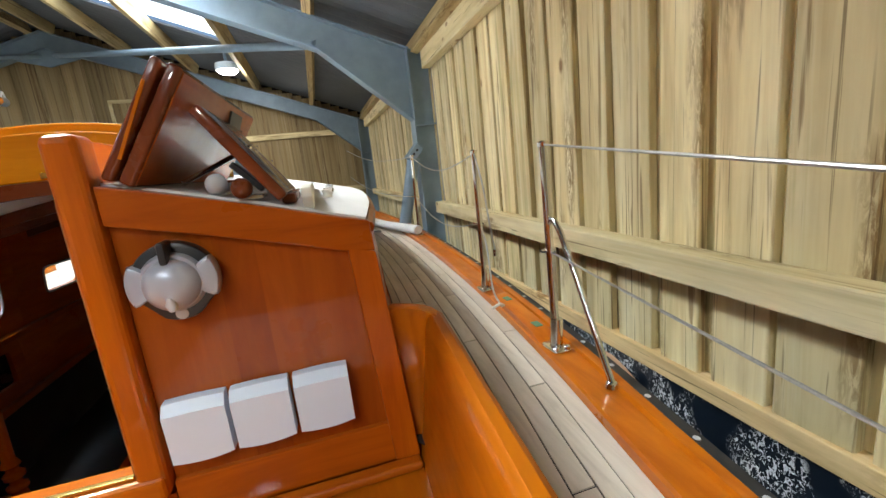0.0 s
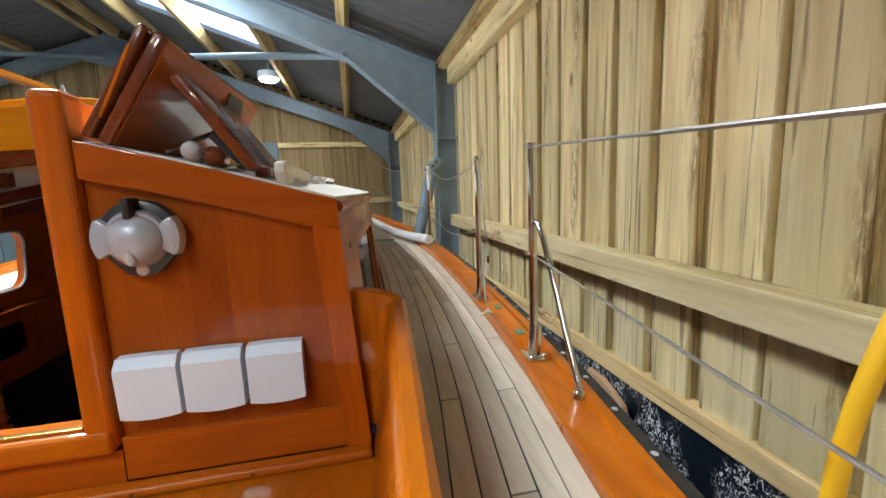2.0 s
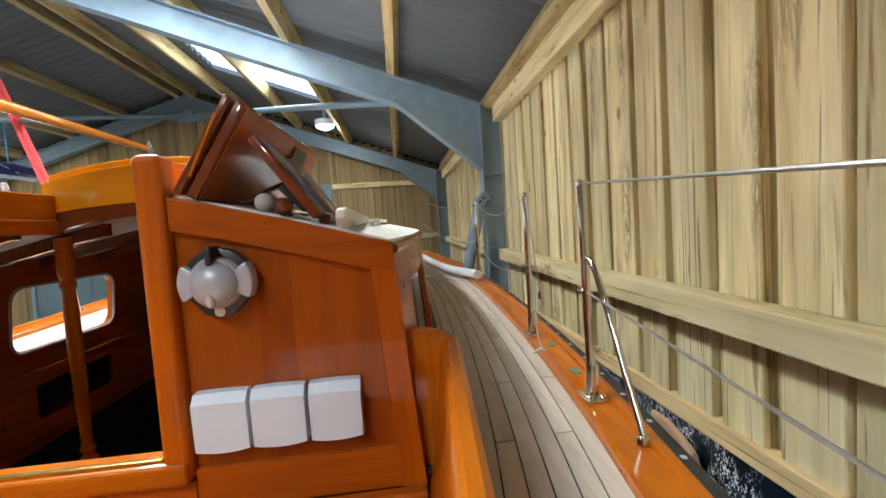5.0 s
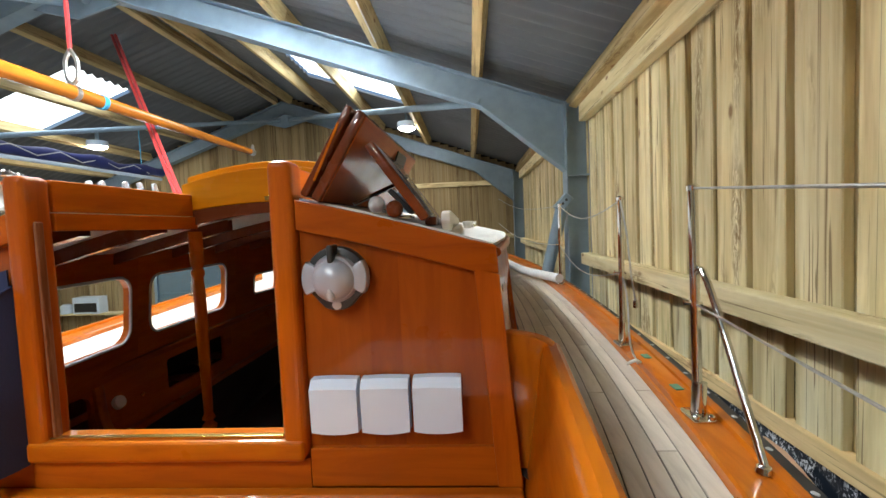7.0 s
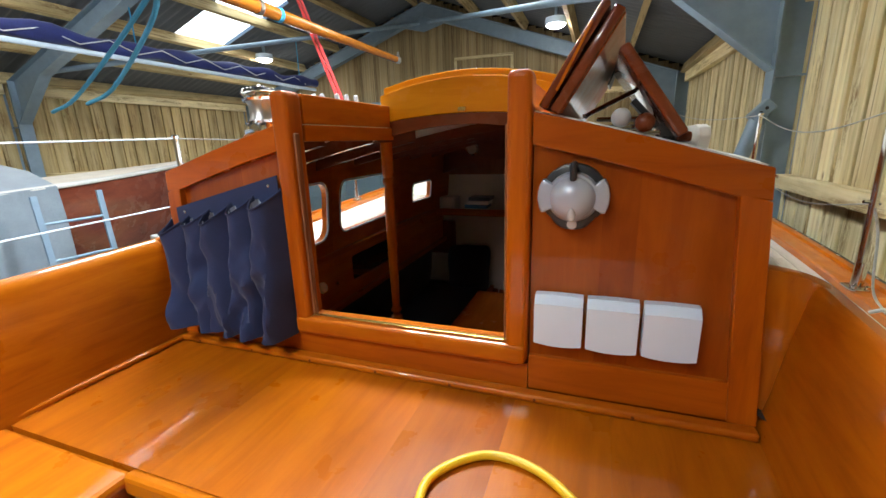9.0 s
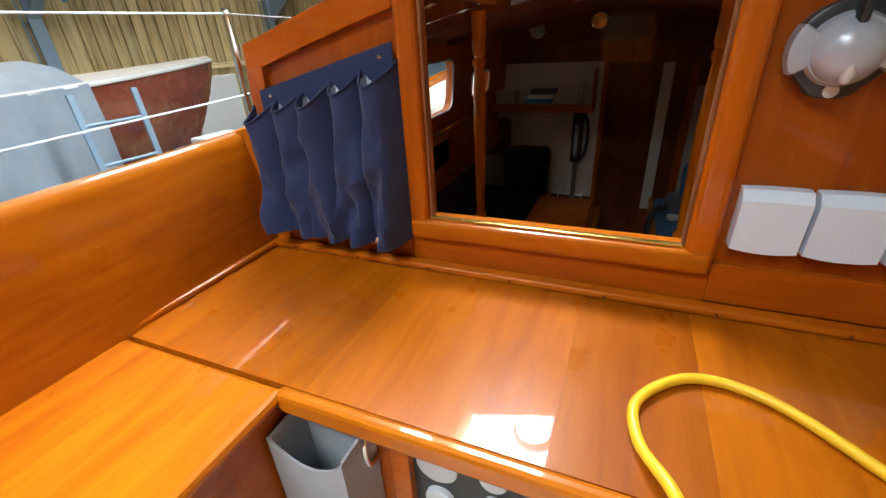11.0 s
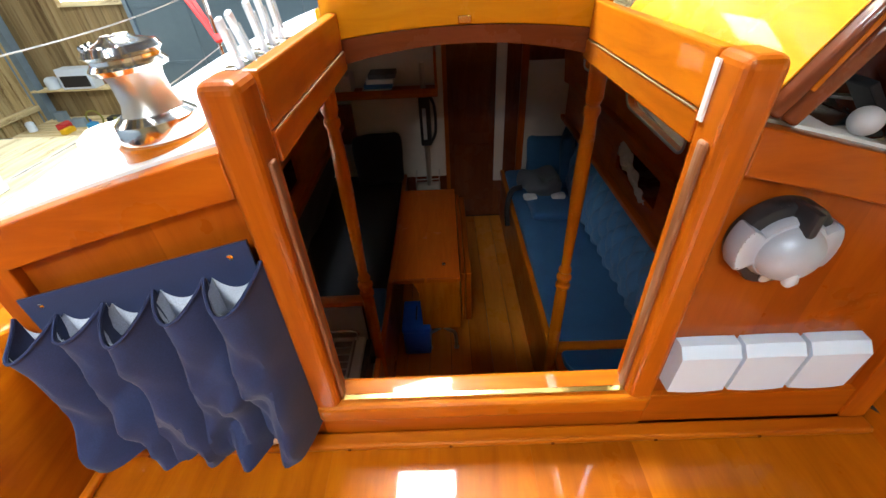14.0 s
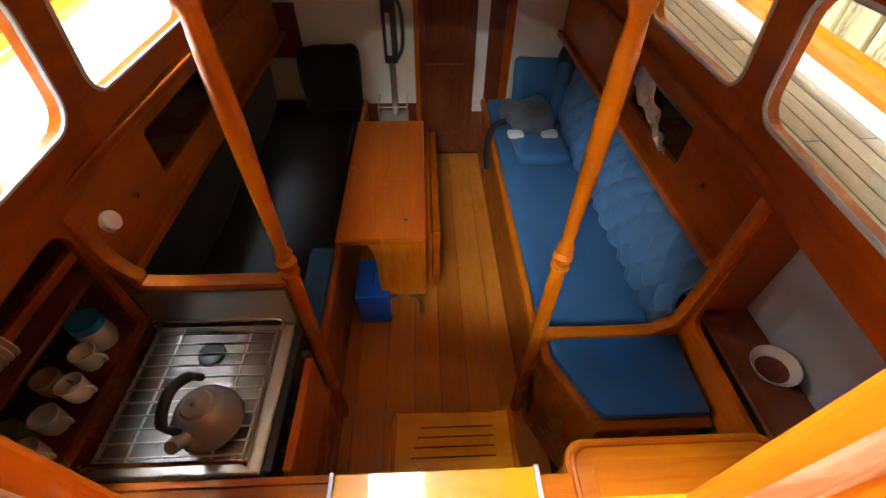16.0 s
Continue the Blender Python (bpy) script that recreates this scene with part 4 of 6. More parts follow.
part("hatch_inner_beam", slab([(x, arc_z(x, 1.494, 0.026)) for x in xs] + [(x, arc_z(x, 1.43, 0.05)) for x in xs[::-1]], HATCH_Y + 0.004, HATCH_Y + 0.03, "y"), brown_x, hatch, "dark beam under the hatch")
part("latch", box(CX - 0.016, CX + 0.016, HATCH_Y - 0.006, HATCH_Y - 0.0002, 1.526, 1.543, 0.002), brass, hatch, "small brass latch plate")
for s in (1, -1):
    runner = thing("hatch_runner", (CX + s * 0.32, 1.2, 1.43), "golden varnished runner beside the companionway", "hatch runner", "companionway runners")
    xi, xo = CX + s * 0.308, CX + s * 0.334
    part("upper_board", box(min(xi, xo), max(xi, xo), BY + 0.061, HATCH_Y - 0.002, 1.478, 1.562, 0.004), honey_y, runner)
    xi2 = CX + s * 0.3065
    part("lower_board", box(min(xi2, xo), max(xi2, xo), BY + 0.061, HATCH_Y + 0.02, 1.428, 1.476, 0.004), honey_y, runner)
    part("groove", box(min(xi2 - s * 0.002, xi2), max(xi2 - s * 0.002, xi2), BY + 0.07, HATCH_Y - 0.01, 1.4765, 1.4785), teak_x, runner)

# ---- fittings on the bulkhead ----
compass = thing("bulkhead_compass", (-0.28, BY, 1.29), "grey and black marine compass on the bulkhead", "compass")
cxx, czz, cyy = -0.28, 1.288, BY + 0.016
def polar(r, deg):
    return (cxx + r * math.cos(radians(deg)), czz + r * math.sin(radians(deg)))


plate = [polar(0.073, a) for a in range(-28, 209, 8)] + [(cxx - 0.040, czz - 0.058), (cxx - 0.030, czz - 0.070), (cxx - 0.012, czz - 0.076), (cxx + 0.012, czz - 0.076), (cxx + 0.030, czz - 0.070), (cxx + 0.040, czz - 0.058)]
part("back_plate", slab(plate, cyy - 0.034, cyy, "y", 0.006), black_plastic, compass, "black back plate with a narrow chin", smooth=True)
part("housing", lathe([(0.0, 0.030), (0.054, 0.030), (0.056, 0.040), (0.051, 0.050), (0.0, 0.052)], (cxx, cyy, czz), (0, -1, 0), 40), silver_plastic, compass, smooth=True)
dome = [(0.048 * math.sin(radians(a)), 0.048 + 0.036 * math.cos(radians(a))) for a in range(90, -1, -9)]
part("dome", lathe(dome, (cxx, cyy, czz - 0.002), (0, -1, 0), 40), silver_plastic, compass, "silver dust cover over the dome", smooth=True)
for s in (1, -1):
    arc = range(-30, 38, 7)
    side = [polar(0.077, a if s > 0 else 180 - a) for a in arc] + [polar(0.038, a if s > 0 else 180 - a) for a in reversed(arc)]
    part("side_ear", slab(side, cyy - 0.050, cyy - 0.010, "y", 0.007), silver_plastic, compass, "silver grey side grip", smooth=True)
part("lubber_fin", box(cxx - 0.007, cxx + 0.007, cyy - 0.072, cyy - 0.02, czz + 0.036, czz + 0.078, 0.006), black_plastic, compass, smooth=True)
part("lower_fin", lathe([(0.0, 0.0), (0.008, 0.004), (0.010, 0.016), (0.004, 0.030), (0.0, 0.032)], (cxx, cyy - 0.070, czz - 0.048), (0, -0.35, 1), 12), pale_grey, compass, smooth=True)
part("badge", lathe([(0.0, 0.0), (0.011, 0.0), (0.011, 0.002), (0.0, 0.003)], (cxx, cyy - 0.034, czz - 0.063), (0, -1, -0.15), 18), pale_grey, compass, smooth=True)

for i, x in enumerate((-0.302, -0.180, -0.057)):
    inst = thing("instrument_cover", (x, BY, 0.985), "white plastic sun cover over a cockpit instrument", "instrument cover", "three instrument covers")
    w = 0.0565
    bm = bmesh.new()
    rows = []
    n = 8
    for k in range(n + 1):
        u = -1 + 2 * k / n
        sag = 0.006 * (1 - u * u)
        rows.append([bm.verts.new((x + w * u, y, z)) for y, z in ((BY + 0.015, 0.919 - sag), (BY - 0.021, 0.922 - sag), (BY - 0.025, 1.026 + 0.2 * sag), (BY - 0.008, 1.045 + 0.3 * sag), (BY + 0.015, 1.046 + 0.3 * sag))])
    for a, b in zip(rows, rows[1:]):
        for q in range(4):
            bm.faces.new((a[q], a[q + 1], b[q + 1], b[q]))
    bm.faces.new(rows[0])
    bm.faces.new(rows[-1][::-1])
    part("cover", bm, white_plastic, inst)
    part("bezel", box(x - 0.053, x + 0.053, BY + 0.010, BY + 0.0158, 0.934, 1.040), black_plastic, inst)

# canvas pockets
canvas = thing("canvas_pocket", (-1.33, BY - 0.03, 0.84), "navy canvas tidy bag with five gathered pockets, hung on studs", "canvas pocket")
pk_x0, pk_x1 = -1.53, -1.104


def pk_top(x):
    return 1.232 + (x - pk_x0) / (pk_x1 - pk_x0) * 0.104


part("back_cloth", sheet([[(x, BY - 0.006 + 0.003 * math.sin(9 * z), z if k else pk_top(x)) for x in [pk_x0 + (pk_x1 - pk_x0) * i / 12 for i in range(13)]] for k, z in enumerate((1.3, 1.15, 1.0, 0.86))], 0.004), navy, canvas, smooth=True)
POCKETS = 5


def pocket_point(n, u, f, inset=0.0):
    """A point of the pocket cloth: u across pocket n, f down from its mouth."""
    s = (n + u) / POCKETS
    xx = pk_x0 - 0.030 + (pk_x1 + 0.012 - pk_x0 + 0.030) * s
    ztop = pk_top(min(max(xx, pk_x0), pk_x1)) - 0.040
    bulge = math.sin(math.pi * u) ** 0.75
    size = (1.0, 0.8, 1.1, 0.9, 1.0)[n]
    z = ztop - f * (ztop - 0.842) - (1 - f) ** 1.8 * 0.042 * bulge * size
    mouth = 0.012 + 0.062 * bulge * size * (1 - 0.30 * f)
    hang = 0.045 * f ** 1.3 * (1 - 0.5 * bulge)
    edge = min(1.0, s / 0.06, (1 - s) / 0.05) ** 0.5 if 0 < s < 1 else 0.0
    q = Vector((xx * 15 + z * 6, z * 3.0 - xx * 2, 3.1))
    w = noise.noise(q) + 0.5 * noise.noise(q * 2.7)
    crease = 1 - abs(noise.noise(Vector((xx * 17 - z * 8, z * 5 + xx * 2, 8.2)))) * 2.4
    fold = 0.019 * math.sin(s * 27 + 2.2 * math.sin(f * 3 + s * 5)) * f ** 0.8
    depth = mouth + hang + fold + (0.027 * w + 0.020 * crease) * min(1, 0.15 + f * 1.6)
    lean = -0.020 * (1 - s) * bulge * (1 - 0.5 * f)
    return (xx + lean, BY - 0.009 - max(0.003, depth * edge - inset), z + 0.010 * w * f)


for n in range(POCKETS):
    grid = [[pocket_point(n, i / 14, k / 22) for i in range(15)] for k in range(23)]
    p = part("pocket", sheet(grid, 0.003), navy, canvas, smooth=True)
    inner = [[pocket_point(n, 0.5 + (i / 14 - 0.5) * 0.90, k / 22, 0.007) for i in range(15)] for k in range(11)]
    back = [[(x, BY - 0.0125, z) for x, y, z in row] for row in inner]
    for row in inner:
        row[0] = (row[0][0], BY - 0.0125, row[0][2])
        row[-1] = (row[-1][0], BY - 0.0125, row[-1][2])
    part("lining", sheet([r + b[::-1] for r, b in zip(inner, back)]), grey_lining, p, "pale grey inside of the pocket", smooth=True)
    part("rim_binding", tube([(x, y - 0.001, z + 0.001) for x, y, z in grid[0]], 0.003, 6), navy, p, smooth=True)
part("stitching", tube([(pk_x0 + 0.005 + (pk_x1 - pk_x0 - 0.01) * k / 8, BY - 0.0105, pk_top(pk_x0 + (pk_x1 - pk_x0) * k / 8) - 0.038) for k in range(9)], 0.0012, 5), grey_lining, canvas, "pale line of stitching")
for x in (pk_x0 + 0.035, pk_x1 - 0.035):
    part("stud", lathe([(0.0, 0.0), (0.007, 0.0), (0.006, 0.004), (0.0, 0.006)], (x, BY - 0.008, pk_top(x) - 0.022), (0, -1, 0), 12), chrome, canvas, "round snap stud", smooth=True)
part("hem", tube([(pk_x1 - 0.10 + 0.025 * k, BY - 0.055 + 0.012 * k, 0.838 + 0.002 * k * k) for k in range(5)], [0.008, 0.014, 0.012, 0.012, 0.006], 8), tan, canvas, "bare tan lower hem", smooth=True)

# leaning folded hatch boards on the roof
fold_y0, fold_y1 = 0.892, 1.58
tent = thing("folded_washboards", (-0.22, 1.25, 1.44), "dark varnished washboards leaning together like a tent", "washboards")
roof_at = lambda x, y: cabin_top(x, y) + 0.0015


def leaning(xb, xt, zt, thick, y0, y1, off=0.0, lift=0.0, round_off=0.007):
    """A board from the roof at xb up to (xt, zt)."""
    zb = roof_at(xb, 0.5 * (y0 + y1)) + lift
    d = Vector((xt - xb, 0, zt - zb)).normalized()
    nrm = Vector((d.z, 0, -d.x))
    o = nrm * off
    bm = bmesh.new()
    corners = [Vector((xb, 0, zb)) + o, Vector((xt, 0, zt)) + o, Vector((xt, 0, zt)) + o + nrm * thick, Vector((xb, 0, zb)) + o + nrm * thick]
    a = [bm.verts.new((c.x, y0, c.z)) for c in corners]
    b = [bm.verts.new((c.x, y1, c.z)) for c in corners]
    bm.faces.new(a[::-1])
    bm.faces.new(b)
    for i in range(4):
        bm.faces.new((a[i], a[(i + 1) % 4], b[(i + 1) % 4], b[i]))
    bmesh.ops.recalc_face_normals(bm, faces=bm.faces)
    bmesh.ops.bevel(bm, geom=bm.edges[:], offset=round_off, segments=3, affect="EDGES", profile=0.5)
    return bm


def swing(bm):
    """Turns a board a little about the near foot of the pair."""
    bmesh.ops.transform(bm, matrix=pose(-0.35, fold_y0, 0) @ pose(0, 0, 0, 0, 0, -2.5) @ pose(0.35, -fold_y0, 0), verts=bm.verts)
    return bm


b1 = part("outer_board", swing(leaning(-0.366, -0.240, 1.690, 0.020, fold_y0, fold_y1, 0.0, 0.004)), brown_z, tent, smooth=True)
# honey varnish on the outer side, with the light's gold put into its colour
part("golden_face", swing(leaning(-0.366, -0.240, 1.690, 0.003, fold_y0 + 0.02, fold_y1 - 0.02, -0.0034, 0.004, 0.001)), gold_y, b1, "honey outer face, brightened for the light on it")
part("edge_inlay", swing(leaning(-0.335, -0.268, 1.652, 0.006, fold_y0 - 0.002, fold_y0 + 0.002, 0.007, 0.05, 0.0008)), honey_z, b1, "pale inlaid strip in the edge")
b2 = part("inner_board", swing(leaning(-0.342, -0.216, 1.678, 0.026, fold_y0 + 0.004, fold_y1)), brown_z, tent, smooth=True)
part("inner_face", swing(leaning(-0.338, -0.219, 1.672, 0.003, fold_y0 + 0.012, fold_y1 - 0.006, 0.0245, 0.006, 0.001)), varnish_y, b2, "glossy reddish inner face")
part("catch_plate", swing(leaning(-0.262, -0.230, 1.655, 0.005, fold_y1 - 0.30, fold_y1 - 0.17, 0.0270, 0.11, 0.001)), black_plastic, b2, "black metal catch plate")
b3 = part("prop_board", leaning(-0.078, -0.206, 1.592, 0.024, fold_y0 + 0.006, fold_y0 + 0.40), brown_x, tent, smooth=True)
for k in range(3):
    f = 0.35 + 0.22 * k
    part("dowel_plug", lathe([(0.0, 0.0), (0.005, 0.0), (0.0, 0.002)], (-0.052 - 0.128 * f, fold_y0 + 0.25, 1.44 + 0.17 * f), (0.79, 0, 0.61), 8), black_plastic, b3)
part("foot_rail", box(-0.075, -0.045, fold_y0 + 0.05, fold_y0 + 0.42, roof_at(-0.06, 1.1) - 0.004, roof_at(-0.06, 1.1) + 0.018, 0.006), brown_y, tent, smooth=True)
for x, y, r, m, nm in ((-0.190, 0.935, 0.021, pale_grey, "grey ball knob"), (-0.143, 0.915, 0.021, brown_z, "dark wooden ball knob")):
    z = roof_at(x, y)
    ball = [(r * math.sin(radians(a)), r - r * math.cos(radians(a))) for a in range(0, 181, 15)]
    part("knob", lathe(ball, (x, y, z), (0, 0, 1), 20), m, tent, nm, smooth=True)
    part("hinge_plate", box(x - 0.03, x + 0.035, y + 0.026, y + 0.10, z - 0.004, z + 0.006, 0.002), chrome, tent)
for (xa, ya, za), (xb, yb, zb) in (((-0.27, 1.02, 0.0), (-0.135, 1.10, 0.10)), ((-0.24, 1.10, 0.0), (-0.10, 1.04, 0.03))):
    part("stay_rod", tube([(xa, ya, roof_at(xa, ya) + za + 0.008), (xb, yb, roof_at(xb, yb) + zb + 0.01)], 0.006, 8), chrome, tent, "steel stay", smooth=True)
part("stay_bracket", beam((-0.165, 1.0, roof_at(-0.165, 1.0) + 0.065), (-0.11, 1.0, roof_at(-0.11, 1.0) + 0.02), 0.05, 0.014, 0.003), black_plastic, tent, "black stay bracket")

track = thing("deck_organiser", (0.0, 1.3, 1.40), "cream cheek block organiser with chrome sheaves on the roof", "deck organiser")
z0 = roof_at(0.0, 1.2)
bar = [(0.95, 0.0), (0.932, 0.026), (0.945, 0.046), (0.985, 0.052), (1.20, 0.050), (1.75, 0.044), (1.75, 0.0), (1.42, 0.0), (1.41, 0.014), (1.34, 0.014), (1.33, 0.0), (1.22, 0.0), (1.21, 0.016), (1.10, 0.018), (1.09, 0.0)]
part("cheek", slab([(y, roof_at(0.0, 1.2) - 0.006 + v) for y, v in bar], -0.034, -0.012, "x", 0.003), cream, track, "cream slotted rail", smooth=True)
for k in range(4):
    y = 1.30 + 0.16 * k
    part("sheave", lathe([(0.0, 0.0), (0.016, 0.0), (0.012, 0.01), (0.016, 0.022), (0.0, 0.024)], (0.025 + 0.008 * k, y, roof_at(0.025 + 0.008 * k, y)), (0, 0, 1), 16), chrome if k > 1 else cream, track, smooth=True)
# winch on the port side of the roof
winch = thing("sheet_winch", (-1.245, 1.012, 1.46), "chrome sheet winch on a varnished pad", "winch")
wx, wy = -1.245, 1.012
wz = cabin_top(wx, wy)
part("wooden_pad", lathe([(r * 0.82, h * 0.86) for r, h in [(0.0, -0.02), (0.085, -0.02), (0.085, 0.012), (0.080, 0.016), (0.0, 0.016)]], (wx, wy, wz), (-0.08, 0, 1), 32), honey_x, winch, smooth=True)
part("base", lathe([(r * 0.82, h * 0.86) for r, h in [(0.0, 0.016), (0.075, 0.016), (0.078, 0.024), (0.074, 0.05), (0.058, 0.062), (0.0, 0.062)]], (wx, wy, wz), (-0.08, 0, 1), 32), chrome, winch, smooth=True)
part("drum", lathe([(r * 0.82, h * 0.86) for r, h in [(0.0, 0.062), (0.053, 0.062), (0.046, 0.08), (0.045, 0.115), (0.050, 0.132), (0.0, 0.132)]], (wx, wy, wz), (-0.08, 0, 1), 32), dull_steel, winch, "brushed drum", smooth=True)
part("self_tailer", lathe([(r * 0.82, h * 0.86) for r, h in [(0.0, 0.132), (0.062, 0.132), (0.066, 0.140), (0.058, 0.148), (0.058, 0.154), (0.066, 0.161), (0.060, 0.172), (0.03, 0.180), (0.022, 0.186), (0.0, 0.186)]], (wx, wy, wz), (-0.08, 0, 1), 32), chrome, winch, "ribbed self tailing jaws", smooth=True)
for k in range(12):
    a = 2 * math.pi * k / 12
    part("jaw_rib", box(wx - 0.012 + 0.043 * math.cos(a) - 0.005, wx - 0.012 + 0.043 * math.cos(a) + 0.005, wy + 0.043 * math.sin(a) - 0.005, wy + 0.043 * math.sin(a) + 0.005, wz + 0.130, wz + 0.151, 0.003), chrome, winch)
sw = thing("snubbing_winch_pad", (-1.40, 1.15, 1.42), "white rounded mounting block on the roof", "mounting block")
part("block", lathe([(0.0, -0.01), (0.07, -0.01), (0.066, 0.02), (0.05, 0.032), (0.0, 0.034)], (-1.42, 1.13, cabin_top(-1.42, 1.13)), (0, 0, 1), 24), white_paint, sw, smooth=True)

clutch = thing("rope_clutch", (-1.2, 1.6, 1.49), "bank of rope clutches with clear upright levers", "rope clutch")
for y, tip_y, tip_z in ((1.249, 1.217, 1.595), (1.318, 1.263, 1.599), (1.4, 1.362, 1.608), (1.461, 1.428, 1.611), (1.533, 1.502, 1.614)):
    x = -1.20
    z = cabin_top(x, y)
    part("clutch_body", box(x - 0.035, x + 0.045, y - 0.020, y + 0.020, z - 0.01, z + 0.045, 0.008), chrome, clutch)
    lever = part("lever", beam((x, y, z + 0.04), (x, tip_y, tip_z), 0.020, 0.014, 0.005, (1, 0, 0)), pale_grey, clutch, "clear plastic lever", smooth=True)
    part("lever_slot", beam(Vector((x + 0.0105, y, z + 0.04)).lerp(Vector((x + 0.0105, tip_y, tip_z)), 0.25), Vector((x + 0.0105, y, z + 0.04)).lerp(Vector((x + 0.0105, tip_y, tip_z)), 0.8), 0.002, 0.006, 0.0, (1, 0, 0)), pvc_grey, lever)

# ---- stanchions and guard wires ----
def stanchion(x, y, lean=0.0, brace=None, group="guard rail stanchions"):
    z = rail_z(y)
    f = thing("stanchion", (x, y, z), "polished stainless guard rail stanchion on the capping rail", "stanchion", group)
    s = 1 if x > CX else -1
    top = (x + s * 0.008, y + lean, z + 0.625)
    part("post", tube([(x, y, z + 0.02), top], 0.0125, 14), chrome, f, smooth=True)
    part("socket", tube([(x, y, z), (x + s * 0.005, y, z + 0.10)], 0.019, 14), chrome, f, smooth=True)
    part("base_plate", slab(rounded(x - 0.030, x + 0.030, y - 0.046, y + 0.046, 0.014), z + 0.003, z + 0.010, "z", 0.002), chrome, f, smooth=True)
    for k in range(3):
        part("bolt", lathe([(0.0, 0.0), (0.009, 0.0), (0.009, 0.010), (0.005, 0.014), (0.0, 0.015)], (x + (0.018, -0.018, 0.016)[k], y + (-0.034, -0.03, 0.034)[k], z + 0.009), (0, 0, 1), 10), chrome, f, smooth=True)
    part("cap", lathe([(0.0, 0.0), (0.016, 0.0), (0.017, 0.012), (0.008, 0.018), (0.0, 0.018)], top, (0, 0, 1), 12), chrome, f, smooth=True)
    mid = Vector((x, y, z)).lerp(Vector(top), 0.5)
    part("wire_eye", tube([mid + Vector((-s * 0.03, 0, 0.006)), mid + Vector((s * 0.018, 0, 0))], 0.006, 8), chrome, f, smooth=True)
    if brace:
        part("brace", tube(spline([Vector((x, y, z)).lerp(Vector(top), 0.64), (x + s * 0.008, y - 0.04, z + 0.38), (x + s * 0.004, brace, z + 0.004)], 4), 0.009, 12), chrome, f, "slanting brace tube", smooth=True)
        part("brace_foot", lathe([(0.0, 0.0), (0.018, 0.0), (0.014, 0.012), (0.0, 0.014)], (x, brace, z + 0.003), (0, 0, 1), 14), chrome, f, smooth=True)
    return Vector(top), mid


S1 = stanchion(0.64, 1.09, 0.03, 0.83)
S2 = stanchion(0.675, 1.755, 0.02)
S3 = stanchion(0.735, 3.28, 0.0)
P1 = stanchion(mirror(CX + half_beam(1.40) + 0.04), 1.40, 0.0, None)
P3 = stanchion(mirror(0.735), 3.28, 0.0)


def wire(name, a, b, sag, label, mat=None, r=0.0030):
    a, b = Vector(a), Vector(b)
    pts = [a.lerp(b, k / 12) - Vector((0, 0, sag * math.sin(math.pi * k / 12))) for k in range(13)]
    return part(name, tube(pts, r, 8), mat or wire_steel, None, label, "guard wire", "guard wires", smooth=True)


wire("guard_wire", S1[0] + Vector((0, 0, 0.006)), (0.03, -1.6, 1.275), 0.0, "taut stainless steel guard wire")
wire("guard_wire", S1[1], (0.22, -1.6, 1.11), 0.0, "taut stainless steel guard wire")
wire("guard_wire", S2[0], S3[0], 0.09, "slack stainless steel guard wire")
wire("guard_wire", S2[1], S3[1], 0.10, "slack stainless steel guard wire")
wire("guard_wire", S3[0], (0.45, 5.9, 1.75), 0.08, "slack stainless steel guard wire")
wire("guard_wire", S3[1], (0.45, 5.9, 1.4), 0.08, "slack stainless steel guard wire")
for i in (0, 1):
    zz = (1.43, 1.08)[i]
    wire("guard_wire", (mirror(0.55), -1.8, zz), P1[i], 0.01, "white covered guard wire", white_plastic, 0.0036)
    wire("guard_wire", P1[i], P3[i], 0.03, "stainless steel guard wire along the deck")
# the loose end that hangs from the second stanchion
loop = spline([S2[0], S2[0] + Vector((-0.02, -0.07, -0.03)), S2[0] + Vector((-0.03, -0.15, -0.14)), S2[0] + Vector((-0.03, -0.19, -0.30)), S2[0] + Vector((-0.02, -0.20, -0.40))])
part("guard_wire", tube(loop, 0.0035, 8), wire_steel, None, "loose guard wire end hanging from a stanchion", "guard wire", "guard wires", smooth=True)
part("guard_wire", tube(spline([S2[1], S2[1] + Vector((0, -0.06, -0.10)), S2[1] + Vector((-0.02, -0.14, -0.27)), (0.64, 1.50, rail_z(1.5) + 0.008)]), 0.004, 8), wire_steel, None, "loose lower guard wire drooping to the rail", "guard wire", "guard wires", smooth=True)
part("wire_toggle", lathe([(0.0, 0.0), (0.009, 0.004), (0.009, 0.03), (0.0, 0.036)], S2[0] + Vector((-0.02, -0.20, -0.43)), (0, 0, 1), 10), chrome, None, "small chrome toggle on a loose wire", "toggle", smooth=True)
shackle = spline([(0.60, 1.50, rail_z(1.5) + 0.008), (0.62, 1.47, rail_z(1.5) + 0.03), (0.65, 1.49, rail_z(1.5) + 0.012)])
part("rigging_shackle", tube(shackle, 0.006, 8), ceramic, None, "pale shackle lying on the capping rail", "shackle", smooth=True)

